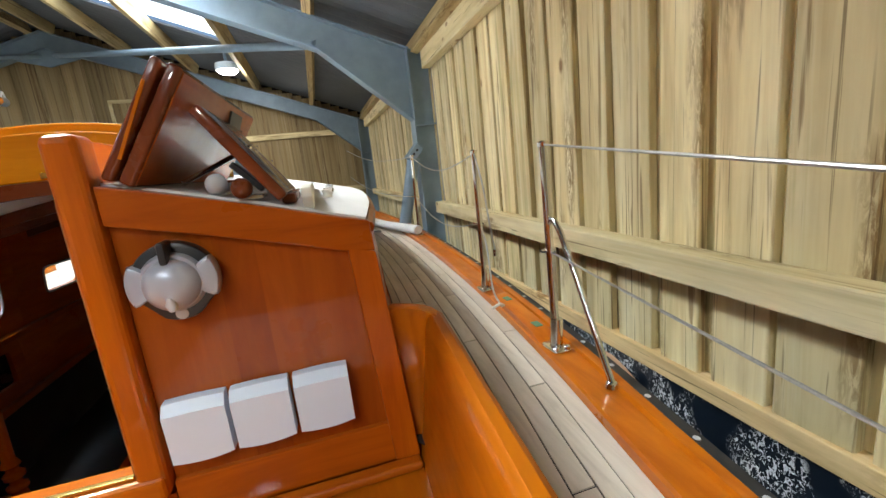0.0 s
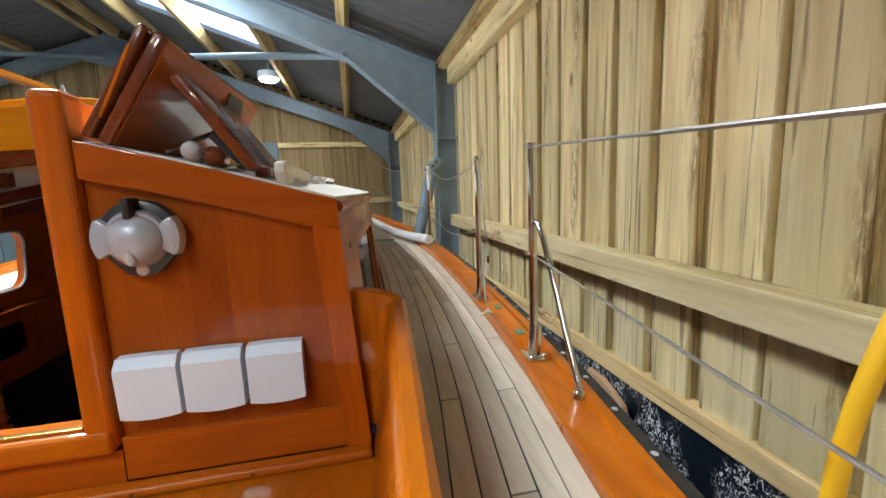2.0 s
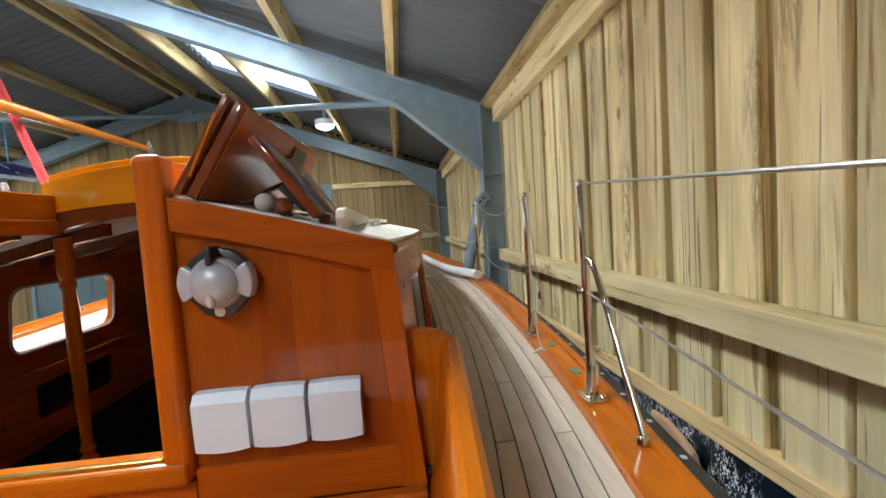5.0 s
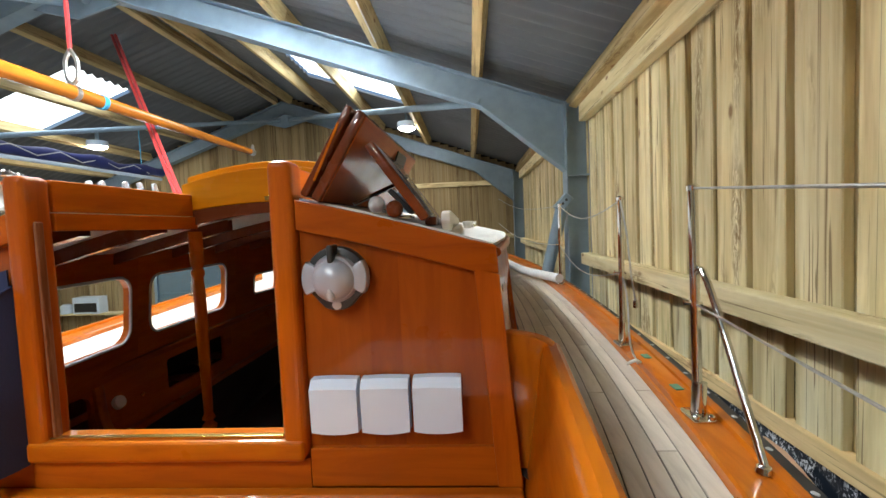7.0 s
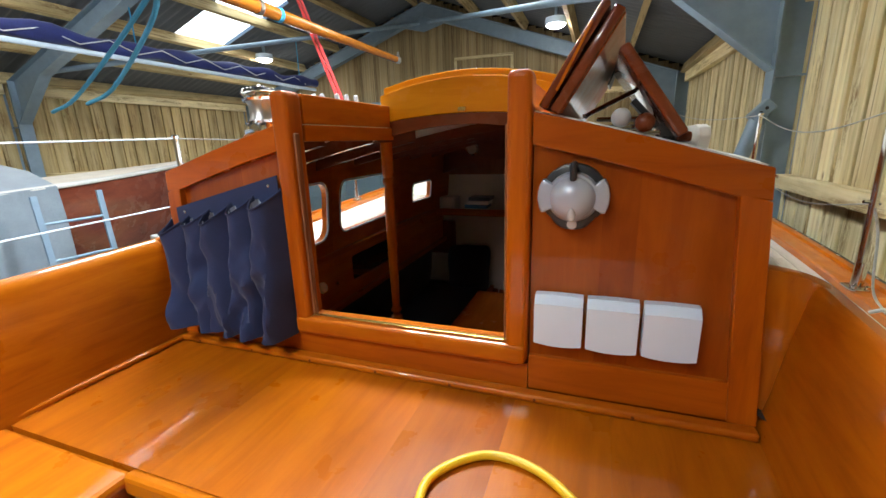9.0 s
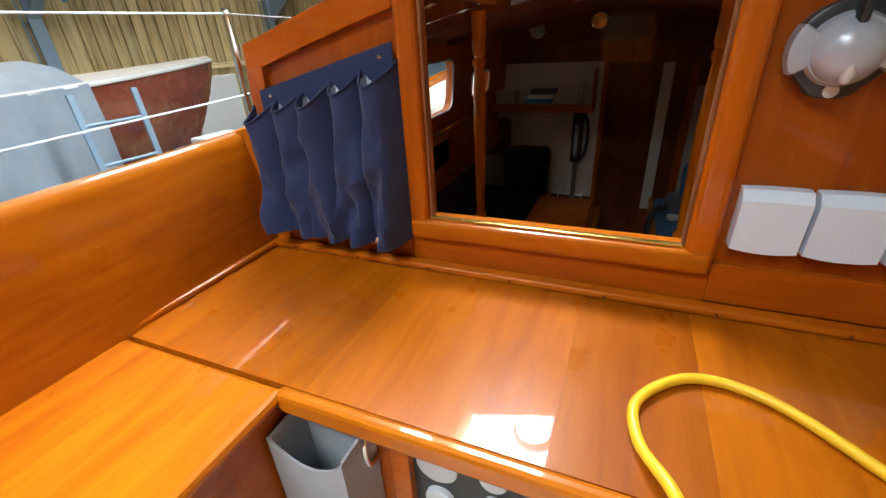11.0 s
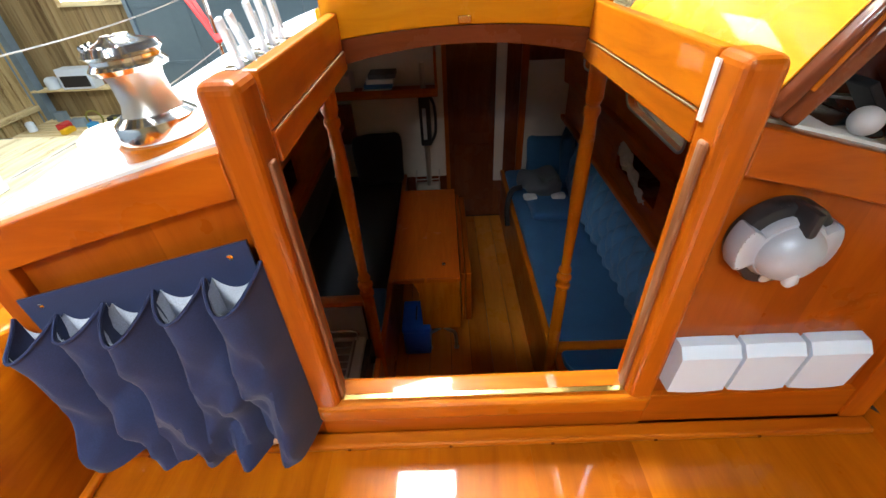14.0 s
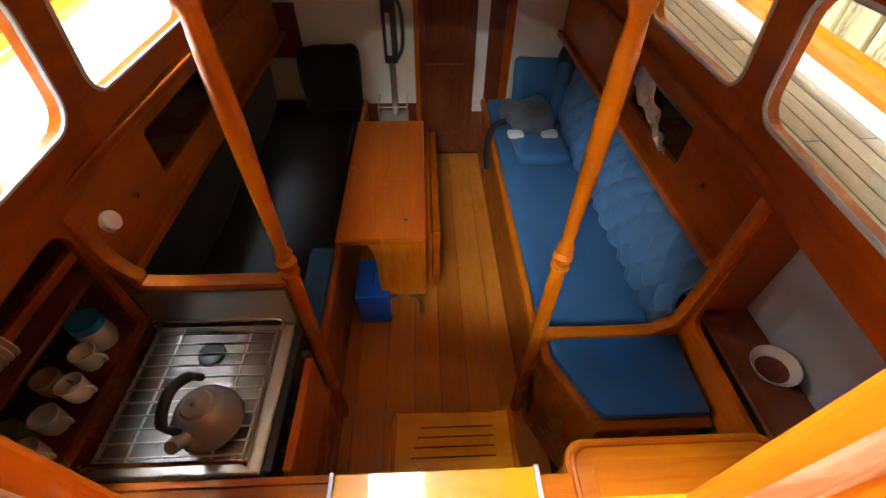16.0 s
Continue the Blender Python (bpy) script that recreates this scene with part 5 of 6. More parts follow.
lead = thing("fairlead_pad", (0.64, 1.38, rail_z(1.38)), "long varnished raised pad with green bronze plates", "fairlead")
rows = []
for k, y in enumerate(stations(1.15, 1.66, 0.03)):
    x, z = CX + half_beam(y), rail_z(y)
    lift = 0.022 * min(1.0, (y - 1.15) / 0.045, (1.66 - y) / 0.045)
    rows.append([(x + u, y, z + v) for u, v in ((0.004, -0.004), (0.006, max(0.001, lift - 0.005)), (0.012, max(0.001, lift)), (0.066, max(0.004, lift + 0.002)), (0.072, max(0.004, lift - 0.004)), (0.074, 0.0))])
part("pad", sheet(rows), honey_y, lead, smooth=True)
for y in (1.24, 1.53):
    x = CX + half_beam(y) + 0.04
    part("bronze_plate", box(x - 0.013, x + 0.013, y - 0.022, y + 0.022, rail_z(y) + 0.0228, rail_z(y) + 0.0265, 0.001), green_metal, lead, "green tarnished bronze plate")

pole = thing("furled_sail", (0.35, 4.4, 0.9), "white rolled sail cloth lying on the side deck", "rolled sail")
part("roll", tube(spline([(0.72, 3.25, rail_z(3.3) + 0.05), (0.50, 4.0, deck_z(4) + 0.06), (0.30, 4.9, deck_z(4.9) + 0.09), (0.05, 5.7, deck_z(5.7) + 0.10)]), 0.036, 14), white_cloth, pole, smooth=True)
duct = thing("ventilation_pipe", (0.86, 3.6, 0.6), "leaning grey plastic pipe with fittings", "pipe")
part("pipe", tube([(0.70, 3.90, 0.75), (0.865, 3.74, 1.53)], 0.055, 16), galvanised, duct, smooth=True)
part("end_box", beam((0.82, 3.75, 1.50), (0.93, 3.75, 1.62), 0.10, 0.09, 0.01), galvanised, duct)
for dx in (-0.012, 0.02):
    part("socket", lathe([(0.0, 0.0), (0.012, 0.0), (0.012, 0.004), (0.0, 0.004)], (0.874 + dx, 3.698, 1.563 + dx), (0, -1, 0), 10), black_plastic, duct)

# stuff in the gap between hull and wall
part("leather_offcut", slab([(1.22, 0.44), (1.26, 0.52), (1.33, 0.55), (1.40, 0.57), (1.50, 0.572), (1.48, 0.53), (1.40, 0.47), (1.32, 0.44)], 1.07, 1.095, "x", 0.006), tan_offcut, None, "tan offcut lodged beside the wall", "offcut")
part("cloth_bundle", puffy(0.86, 1.05, 0.25, 0.62, 0.30, 0.42, 0.05, 3, 0.02, 5), cover_grey, None, "crumpled grey cloth in the gap by the wall", "cloth", smooth=True)
part("gap_ledge", box(0.80, 1.10, -2.0, 8.0, 0.20, 0.30), rubber, None, "dark staging plank beside the hull", "staging")

# yellow cable
cable_path = spline([(-0.62, 0.10, 0.262), (-0.50, 0.28, 0.60), (-0.455, 0.335, 0.775), (-0.505, 0.45, BD + 0.0105), (-0.505, 0.54, BD + 0.0105), (-0.42, 0.622, BD + 0.0105), (-0.31, 0.612, BD + 0.0105), (-0.21, 0.53, BD + 0.0105), (-0.13, 0.43, BD + 0.012), (-0.07, 0.325, 0.772), (-0.03, 0.24, 0.60), (0.02, 0.05, 0.272), (0.08, -0.35, 0.272), (0.14, -0.60, 0.50), (0.22, -0.66, 0.83), (0.34, -0.48, 0.838), (0.46, -0.12, 0.838), (0.535, 0.15, 0.86), (0.553, 0.225, 0.95), (0.557, 0.232, 1.09), (0.590, 0.222, 1.235), (0.655, 0.212, 1.36), (0.735, 0.16, 1.38), (0.775, 0.02, 1.22), (0.75, -0.25, 0.92), (0.70, -0.6, 0.60), (0.66, -0.9, 0.32)], 8)
part("power_cable", tube(cable_path, 0.0095, 14), yellow_cable_mat, None, "thick yellow shore power cable looped on the bridge deck", "cable", smooth=True)

# ---- inside the cabin ----
CS = -0.50
sole = thing("cabin_sole", (CX, 2.4, CS), "varnished cabin floor of long planks", "floor", kind="structure")
xe = [-1.26, -1.10, -0.955, -0.815, -0.685, -0.55, -0.40, -0.22]
for a, b in zip(xe, xe[1:]):
    part("floor_plank", box(a + 0.0012, b - 0.0012, 0.94, 3.84, CS - 0.02, CS, 0.001), sole_y, sole)
part("subfloor", box(-1.95, 0.6, 0.9, 3.9, CS - 0.06, CS - 0.021), dark_void, sole)

# hull lining below the windows, with lockers
for s in (1, -1):
    lining = thing("cabin_lining", (CX + s * 0.95, 2.4, 0.1), "dark varnished lining and lockers under the windows", "wall lining", kind="structure")

    def putl(u, v, w, s=s):
        return (CX + s * (0.955 + w), u, v)

    part("locker_front", holed(1.70, 2.75, 0.46, 0.765, (2.12, 2.66, 0.55, 0.72), 0.02, 0.02, putl), varnish_y, lining)
    part("locker_front", box(min(CX + s * 0.955, CX + s * 0.975), max(CX + s * 0.955, CX + s * 0.975), 2.751, 3.84, 0.46, 0.765), varnish_y, lining)
    part("locker_front", holed(0.93, 1.699, 0.05, 0.765, (1.02, 1.645, 0.20 if s > 0 else 0.13, 0.715), 0.05, 0.02, putl), varnish_y, lining)
    part("window_ledge", box(min(CX + s * 0.935, CX + s * 1.03), max(CX + s * 0.935, CX + s * 1.03), 0.93, 3.84, 0.766, 0.80, 0.006), varnish_y, lining)
    part("back_rail", box(min(CX + s * 0.915, CX + s * 0.955), max(CX + s * 0.915, CX + s * 0.955), 1.70, 3.84, 0.44, 0.475, 0.006), varnish_y, lining)
    # port lining near black: shade behind the rack is put into its colour
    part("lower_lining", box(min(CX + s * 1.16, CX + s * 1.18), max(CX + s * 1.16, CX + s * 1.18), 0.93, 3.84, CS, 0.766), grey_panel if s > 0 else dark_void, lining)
    part("shelf", box(min(CX + s * 0.976, CX + s * 1.16), max(CX + s * 0.976, CX + s * 1.16), 1.70, 3.84, 0.53, 0.545), brown_y, lining)
    part("latch", lathe([(0.0, 0.0), (0.012, 0.0), (0.011, 0.008), (0.0, 0.01)], (CX + s * 0.954, 1.93, 0.60), (-s, 0, 0), 14), brass, lining, smooth=True)
    # dwarf partition with a rounded rising end
    zt = 0.10 if s > 0 else 0.455
    xin = CX + s * 0.43
    cap = [(xin, zt), (CX + s * (0.80 if s > 0 else 0.84), zt), (CX + s * 0.885, zt + 0.035), (CX + s * 0.93, zt + 0.12), (CX + s * 0.95, 0.74)]
    cap = spline([(x, 1.68, z) for x, z in cap], 5)
    web = [(p.x, p.z - 0.012) for p in cap] + [(CX + s * 0.985, 0.74), (CX + s * 1.155, 0.74), (CX + s * 1.155, CS), (xin, CS)]
    # port partition takes the darker wood: galley shade put into the colour
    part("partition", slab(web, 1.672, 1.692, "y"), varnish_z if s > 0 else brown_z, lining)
    bm = bmesh.new()
    rows = []
    for i, p in enumerate(cap):
        d = (cap[min(i + 1, len(cap) - 1)] - cap[max(i - 1, 0)]).normalized()
        nrm = Vector((-d.z, 0, d.x)) * (s)
        rows.append([bm.verts.new(p + nrm * v + Vector((0, w, 0))) for w, v in ((-0.022, -0.018), (-0.022, 0.006), (-0.014, 0.012), (0.016, 0.012), (0.024, 0.006), (0.024, -0.018))])
    for a, b in zip(rows, rows[1:]):
        for q in range(6):
            bm.faces.new((a[q], a[(q + 1) % 6], b[(q + 1) % 6], b[q]))
    bm.faces.new(rows[0])
    bm.faces.new(rows[-1])
    part("partition_cap", bm, honey_x, lining, "honey coloured rounded capping", smooth=True)

# settees
for s in (1, -1):
    settee = thing("settee", (CX + s * 0.7, 2.75, CS), "blue cushioned settee berth" if s > 0 else "settee berth, cushions coloured near black for shade", "settee", "cabin settees")
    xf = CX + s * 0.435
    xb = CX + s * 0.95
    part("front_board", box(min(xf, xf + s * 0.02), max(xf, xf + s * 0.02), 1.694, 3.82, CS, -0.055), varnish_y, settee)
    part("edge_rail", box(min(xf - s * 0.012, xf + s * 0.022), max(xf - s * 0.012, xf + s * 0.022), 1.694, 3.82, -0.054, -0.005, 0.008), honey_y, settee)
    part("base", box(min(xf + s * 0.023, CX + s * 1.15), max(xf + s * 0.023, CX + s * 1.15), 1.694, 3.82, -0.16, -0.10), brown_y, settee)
    part("cushion", puffy(min(xf + s * 0.024, xb + s * 0.2), max(xf + s * 0.024, xb + s * 0.2), 1.70, 3.80, -0.10, 0.012, 0.03, 2 + s, 0.008, 15), blue_cloth if s > 0 else navy_shaded, settee, smooth=True)
# the port cushion's blue near end; the rest has shade put into its colour
part("cushion", puffy(-1.30, -1.185, 1.72, 2.25, -0.09, 0.020, 0.02, 9, 0.004, 9), blue_cloth, None, "blue settee cushion end beside the galley", "cushion", smooth=True)


def quilt():
    """A tufted roll along the side of the starboard berth."""
    grid = []
    for i in range(161):
        y = 1.70 + 2.0 * i / 160
        row = []
        for k in range(41):
            f = k / 40
            a = radians(-70 + 205 * f)
            tuft = 0.034 * (abs(math.sin(y * 25 + f * 12) * math.sin(y * 25 - f * 12)) ** 0.5 + 0.25 * noise.noise(Vector((y * 14, f * 9, 5.0))))
            w = noise.noise(Vector((y * 5, f * 4, 2.0)))
            cx_, cz_ = 0.295, 0.155
            rx, rz = 0.120, 0.185
            taper = 0.8 + 0.2 * min(1, (3.75 - y) / 0.5)
            row.append((cx_ - (rx + tuft) * math.cos(a) * taper + 0.02 * w, y, cz_ + (rz + tuft) * math.sin(a) + 0.025 * w + 0.10 * max(0, f - 0.4)))
        grid.append(row)
    return sheet(grid, 0.012)


part("quilt", quilt(), pale_blue, None, "tufted blue quilt rolled along the settee back", "quilt", smooth=True)
part("pillow", puffy(-0.19, 0.14, 2.90, 3.18, 0.014, 0.085, 0.034, 5, 0.012, 8), blue_cloth, None, "flat blue pillow on the settee", "pillow", smooth=True)


def tilted(bm, m):
    bmesh.ops.transform(bm, matrix=m, verts=bm.verts)
    return bm


part("cushion", tilted(puffy(-0.17, 0.17, -0.05, 0.05, 0.0, 0.32, 0.04, 7, 0.010, 8), pose(0.06, 3.66, 0.02, -14, 0, -8)), blue_cloth, None, "square blue cushion propped against the bulkhead", "cushion", smooth=True)
part("cushion", tilted(puffy(-0.16, 0.16, -0.05, 0.05, 0.0, 0.42, 0.04, 8, 0.012, 8), pose(0.21, 3.50, 0.03, -6, 0, 70)), blue_cloth, None, "blue cushion propped in the settee corner", "cushion", smooth=True)
part("cushion", tilted(puffy(-0.20, 0.20, -0.06, 0.06, 0.0, 0.42, 0.05, 11, 0.012, 8), pose(-1.36, 3.60, 0.02, -12, 0, 6)), navy_shaded, None, "cushion propped on the settee, shade put into its colour", "cushion", smooth=True)
part("cushion", tilted(puffy(-0.9, 0.9, -0.05, 0.05, 0.0, 0.44, 0.05, 12, 0.02, 12), pose(-1.80, 2.70, 0.02, 8, 0, 90)), navy_shaded, None, "long back cushion of the settee, darkened for shade", "cushion", smooth=True)
clothes = thing("folded_clothes", (0.0, 3.3, 0.05), "crumpled grey jersey with white trim on the settee", "clothes")
part("jersey", puffy(-0.22, 0.09, 3.14, 3.46, 0.070, 0.19, 0.05, 13, 0.055, 14), grey_cloth, clothes, smooth=True)
for x, y in ((-0.17, 3.13), (0.04, 3.12)):
    part("white_trim", puffy(x - 0.05, x + 0.05, y - 0.03, y + 0.04, 0.075, 0.115, 0.018, 15, 0.008, 4), white_cloth, clothes, smooth=True)
part("hanging_strap", tube(spline([(-0.22, 3.25, 0.12), (-0.30, 3.22, 0.10), (-0.335, 3.18, -0.03), (-0.33, 3.14, -0.16)]), 0.022, 8), black_plastic, None, "dark strap hanging over the settee edge", "strap", smooth=True)
bag = thing("plastic_bag", (0.215, 2.40, 0.56), "crumpled white bag stuffed in the side locker", "bag")
crumple = []
for i in range(25):
    u = i / 24
    row = []
    for k in range(17):
        v = k / 16 - 0.5
        y = 2.60 - 0.36 * u + 0.05 * v
        mid = 0.69 - 0.13 * u ** 1.2
        wide = 0.035 + 0.085 * math.sin(math.pi * min(1.0, 0.18 + 0.9 * u))
        q = Vector((y * 16, v * 5, 1.7))
        n1, n2 = noise.noise(q), noise.noise(q * 2.3 + Vector((4, 1, 0)))
        row.append((0.225 - 0.030 * math.cos(math.pi * v) + 0.030 * n1 + 0.014 * n2, y + 0.03 * n2, mid + wide * v + 0.022 * n1))
    crumple.append(row)
part("bag_film", sheet(crumple), white_cloth, bag, smooth=True)

# turned posts
for x in (-1.150, -0.332):
    pl = thing("turned_post", (x, 1.655, CS), "slender turned wooden post with rings", "post", "turned cabin posts")
    zr = 0.575
    prof = [(0.0, CS), (0.026, CS), (0.026, 0.30), (0.025, 0.47), (0.021, 0.500), (0.030, 0.510), (0.030, 0.522), (0.018, 0.530), (0.018, 0.540), (0.030, 0.552), (0.031, 0.566), (0.018, 0.578), (0.018, 0.588), (0.027, 0.597), (0.025, 0.606), (0.018, 0.62), (0.022, 0.80), (0.026, 1.0), (0.024, 1.15), (0.020, 1.22), (0.027, 1.235), (0.027, 1.25), (0.020, 1.26), (0.028, 1.28), (0.028, 1.42), (0.0, 1.42)]
    part("shaft", lathe([(r, z - CS) for r, z in prof], (x, 1.655, CS), (0, 0, 1), 16), honey_z, pl, smooth=True)

# table
table = thing("cabin_table", (-0.95, 2.7, CS), "varnished wooden drop leaf cabin table", "table")
part("tabletop", box(-1.152, -0.742, 2.145, 3.21, 0.13, 0.155, 0.008), wood("table_top", "y", (0.38, 0.07, 0.006), (0.49, 0.105, 0.009), (0.58, 0.145, 0.014), 0.22, 0.8), table)
part("front_fiddle", slab([(-1.12, 0.157), (-1.135, 0.135), (-0.95, 0.135), (-0.945, 0.157)], 2.139, 2.155, "y"), varnish_x, table)
part("front_fiddle", slab([(-0.93, 0.157), (-0.935, 0.135), (-0.755, 0.135), (-0.76, 0.157)], 2.139, 2.155, "y"), varnish_x, table)
part("drop_leaf", box(-0.738, -0.715, 2.19, 3.12, -0.22, 0.150, 0.006), varnish_y, table)
part("drop_leaf", box(-0.712, -0.676, 2.20, 3.09, -0.24, 0.147, 0.008), varnish_y, table)
part("end_panel", slab([(-1.08, 0.129), (-1.02, 0.08), (-0.99, 0.0), (-0.985, -0.305), (-0.745, -0.305), (-0.745, 0.129)], 2.20, 2.222, "y", 0.003), honey_z, table)
part("end_panel", slab([(-1.08, 0.129), (-1.02, 0.08), (-0.99, 0.0), (-0.985, -0.305), (-0.745, -0.305), (-0.745, 0.129)], 3.05, 3.072, "y", 0.003), varnish_z, table)
part("case", box(-0.98, -0.75, 2.223, 3.049, -0.25, 0.128), brown_y, table)
for y in (2.21, 3.06):
    for s in (1, -1):
        part("leg", tube(spline([(-0.865 + s * 0.012, y, -0.306), (-0.865 + s * 0.035, y, -0.325), (-0.865 + s * 0.075, y, -0.355), (-0.865 + s * 0.085, y, -0.40), (-0.865 + s * 0.088, y, CS + 0.012)]), 0.011, 10), dull_steel, table, "splayed metal leg", smooth=True)
        part("foot_pad", lathe([(0.0, 0.0), (0.018, 0.0), (0.014, 0.012), (0.0, 0.014)], (-0.865 + s * 0.088, y, CS), (0, 0, 1), 12), dull_steel, table)
part("latch_knob", lathe([(0.0, 0.0), (0.011, 0.0), (0.010, 0.010), (0.0, 0.012)], (-0.835, 2.27, 0.155), (0, 0, 1), 14), chrome, table, smooth=True)

tool = thing("tool_box", (-1.02, 2.3, CS), "blue plastic box with lid under the table", "plastic box")
part("body", box(-1.115, -0.945, 2.16, 2.42, CS, CS + 0.20, 0.008), blue_box, tool)
part("lid", box(-1.12, -0.94, 2.155, 2.425, CS + 0.201, CS + 0.235, 0.008), blue_box, tool)
part("lid_handle", box(-1.035, -1.025, 2.24, 2.36, CS + 0.235, CS + 0.252, 0.004), black_plastic, tool)
part("clasp", box(-1.06, -1.0, 2.150, 2.158, CS + 0.05, CS + 0.07, 0.003), blue_box, tool)

# forward bulkhead
fwd = thing("forward_bulkhead", (CX, 3.85, CS), "cream and mahogany bulkhead with a door", "bulkhead", kind="structure")
part("backing", slab([(-1.95, CS), (0.48, CS), (0.48, 0.78), (0.18, 0.80), (0.14, 1.36), (CX, 1.50), (-1.61, 1.36), (-1.65, 0.80), (-1.95, 0.78)], 3.86, 3.88, "y"), brown_z, fwd)
part("white_panel", box(-1.93, -0.80, 3.845, 3.859, -0.05, 1.10), cream, fwd)
part("white_panel", box(-0.116, 0.50, 3.845, 3.859, -0.10, 0.905), cream, fwd)
part("white_strip", box(-0.371, -0.290, 3.84, 3.859, -0.12, 1.08), cream, fwd)
part("door_frame", box(-0.80, -0.765, 3.835, 3.859, CS, 1.12, 0.004), varnish_z, fwd)
part("door_frame", box(-0.175, -0.118, 3.825, 3.859, CS, 1.12, 0.004), varnish_z, fwd)
dr = part("door", box(-0.764, -0.373, 3.83, 3.859, CS + 0.02, 1.08, 0.003), brown_z, fwd, "dark panelled door")
part("door_panel", box(-0.72, -0.42, 3.826, 3.8302, -0.30, 0.25, 0.004), brown_z, dr)
part("door_panel", box(-0.72, -0.42, 3.826, 3.8302, 0.35, 0.95, 0.004), brown_z, dr)
xs = [CX - 0.96 + 1.92 * k / 20 for k in range(21)]
part("arched_beam", slab([(x, min(1.46, cabin_top(x, 3.8) - 0.02)) for x in xs] + [(x, 1.10 + 0.17 * (1 - ((x - CX) / 0.96) ** 2)) for x in xs[::-1]], 3.70, 3.835, "y"), brown_x, fwd, "dark arched beam")
for x, z, m, nm in ((-1.33, 1.345, chrome, "brass rimmed barometer"), (-0.86, 1.385, brass, "brass ship's clock")):
    d = thing("ship_dial", (x, 3.70, z), nm + " on the arched beam", "dial", "dials on the beam")
    part("rim", lathe([(0.0, 0.0), (0.062, 0.0), (0.062, 0.02), (0.05, 0.028), (0.0, 0.022)], (x, 3.699, z), (0, -1, 0), 24), m, d, smooth=True)
    part("face", lathe([(0.0, 0.0), (0.046, 0.0), (0.0, 0.001)], (x, 3.671, z), (0, -1, 0), 24), ceramic if m is chrome else brass, d)
shelf = thing("book_shelf", (-1.28, 3.7, 0.74), "dark wooden shelf with a few books", "shelf")
part("shelf_board", box(-1.72, -0.84, 3.60, 3.844, 0.735, 0.762, 0.004), varnish_x, shelf)
part("fiddle_rail", box(-1.72, -0.84, 3.595, 3.61, 0.763, 0.80, 0.004), varnish_x, shelf)
part("end_board", box(-0.86, -0.842, 3.611, 3.844, 0.763, 1.05), varnish_z, shelf)
for k, (w, m) in enumerate(((0.04, paper), (0.03, blue_cloth), (0.05, paper), (0.035, grey_cloth))):
    part("book", box(-1.42 + 0.02 * k, -1.20 + 0.015 * k, 3.64, 3.82, 0.764 + 0.036 * k, 0.764 + 0.036 * k + 0.032, 0.003), m, None, "book lying flat on the cabin shelf", "book", "books on the shelf")
part("storage_box", box(-1.66, -1.50, 3.66, 3.84, 0.763, 0.90, 0.01), white_cloth, None, "pale bundle on the cabin shelf", "bundle")
part("wall_panel", box(-1.92, -1.56, 3.818, 3.843, 0.30, 0.64, 0.006), brown_z, None, "dark reddish wooden panel by the settee", "panel")
stove_pipe = thing("oil_lamp_bracket", (-0.955, 3.72, -0.1), "chrome and black gimballed lamp on a railed base", "lamp bracket")
part("tube", tube([(-0.955, 3.76, -0.09), (-0.955, 3.76, 0.95)], 0.022, 12), dull_steel, stove_pipe, smooth=True)
part("clamp_body", box(-1.00, -0.91, 3.70, 3.80, 0.30, 0.74, 0.015), black_plastic, stove_pipe)
part("scale_plate", box(-0.975, -0.945, 3.694, 3.701, 0.36, 0.62, 0.003), pale_grey, stove_pipe)
part("side_handle", tube(spline([(-0.915, 3.73, 0.72), (-0.875, 3.72, 0.62), (-0.875, 3.72, 0.42), (-0.915, 3.73, 0.32)]), 0.012, 8), black_plastic, stove_pipe, smooth=True)
part("base_tray", box(-1.07, -0.86, 3.62, 3.82, -0.115, -0.09, 0.004), dull_steel, stove_pipe)
part("tray_post", box(-1.0, -0.93, 3.66, 3.80, CS, -0.116), brown_z, stove_pipe)
part("tray_rail", tube([(-1.065, 3.81, 0.03), (-1.065, 3.625, 0.03), (-0.865, 3.625, 0.03), (-0.865, 3.81, 0.03)], 0.005, 8), dull_steel, stove_pipe, smooth=True)
for x in (-1.065, -0.865):
    part("rail_post", tube([(x, 3.625, -0.09), (x, 3.625, 0.03)], 0.004, 8), dull_steel, stove_pipe)

# galley
galley = thing("galley_unit", (-1.45, 1.3, CS), "varnished galley surround for the cooker", "galley unit")
part("splash_back", box(-1.66, -1.19, 1.655, 1.671, 0.22, 0.43), dull_steel, galley, "stainless steel splash back")
part("aft_board", box(-1.70, -0.99, 1.135, 1.155, CS, 0.30, 0.004), honey_x, galley)
part("counter", box(-1.69, -0.99, 0.93, 1.134, 0.272, 0.30, 0.004), honey_x, galley)
part("side_board", box(-1.688, -1.655, 1.156, 1.654, 0.20, 0.31, 0.004), brown_y, galley)
part("toe_board", slab([(1.16, CS), (1.655, CS), (1.60, -0.10), (1.20, 0.0)], -1.165, -1.15, "x"), honey_z, galley)
cooker = thing("cooker", (-1.42, 1.42, 0.0), "gimballed stainless steel cooker with wire grill", "cooker")
part("hob", box(-1.645, -1.19, 1.17, 1.645, 0.16, 0.262, 0.008), dull_steel, cooker)
part("tray", box(-1.625, -1.23, 1.20, 1.62, 0.2625, 0.266, 0.001), shaded_steel, cooker)
for k in range(11):
    y = 1.215 + 0.038 * k
    part("grill_bar", tube([(-1.625, y, 0.29), (-1.235, y, 0.29)], 0.0035, 6), dull_steel, cooker)
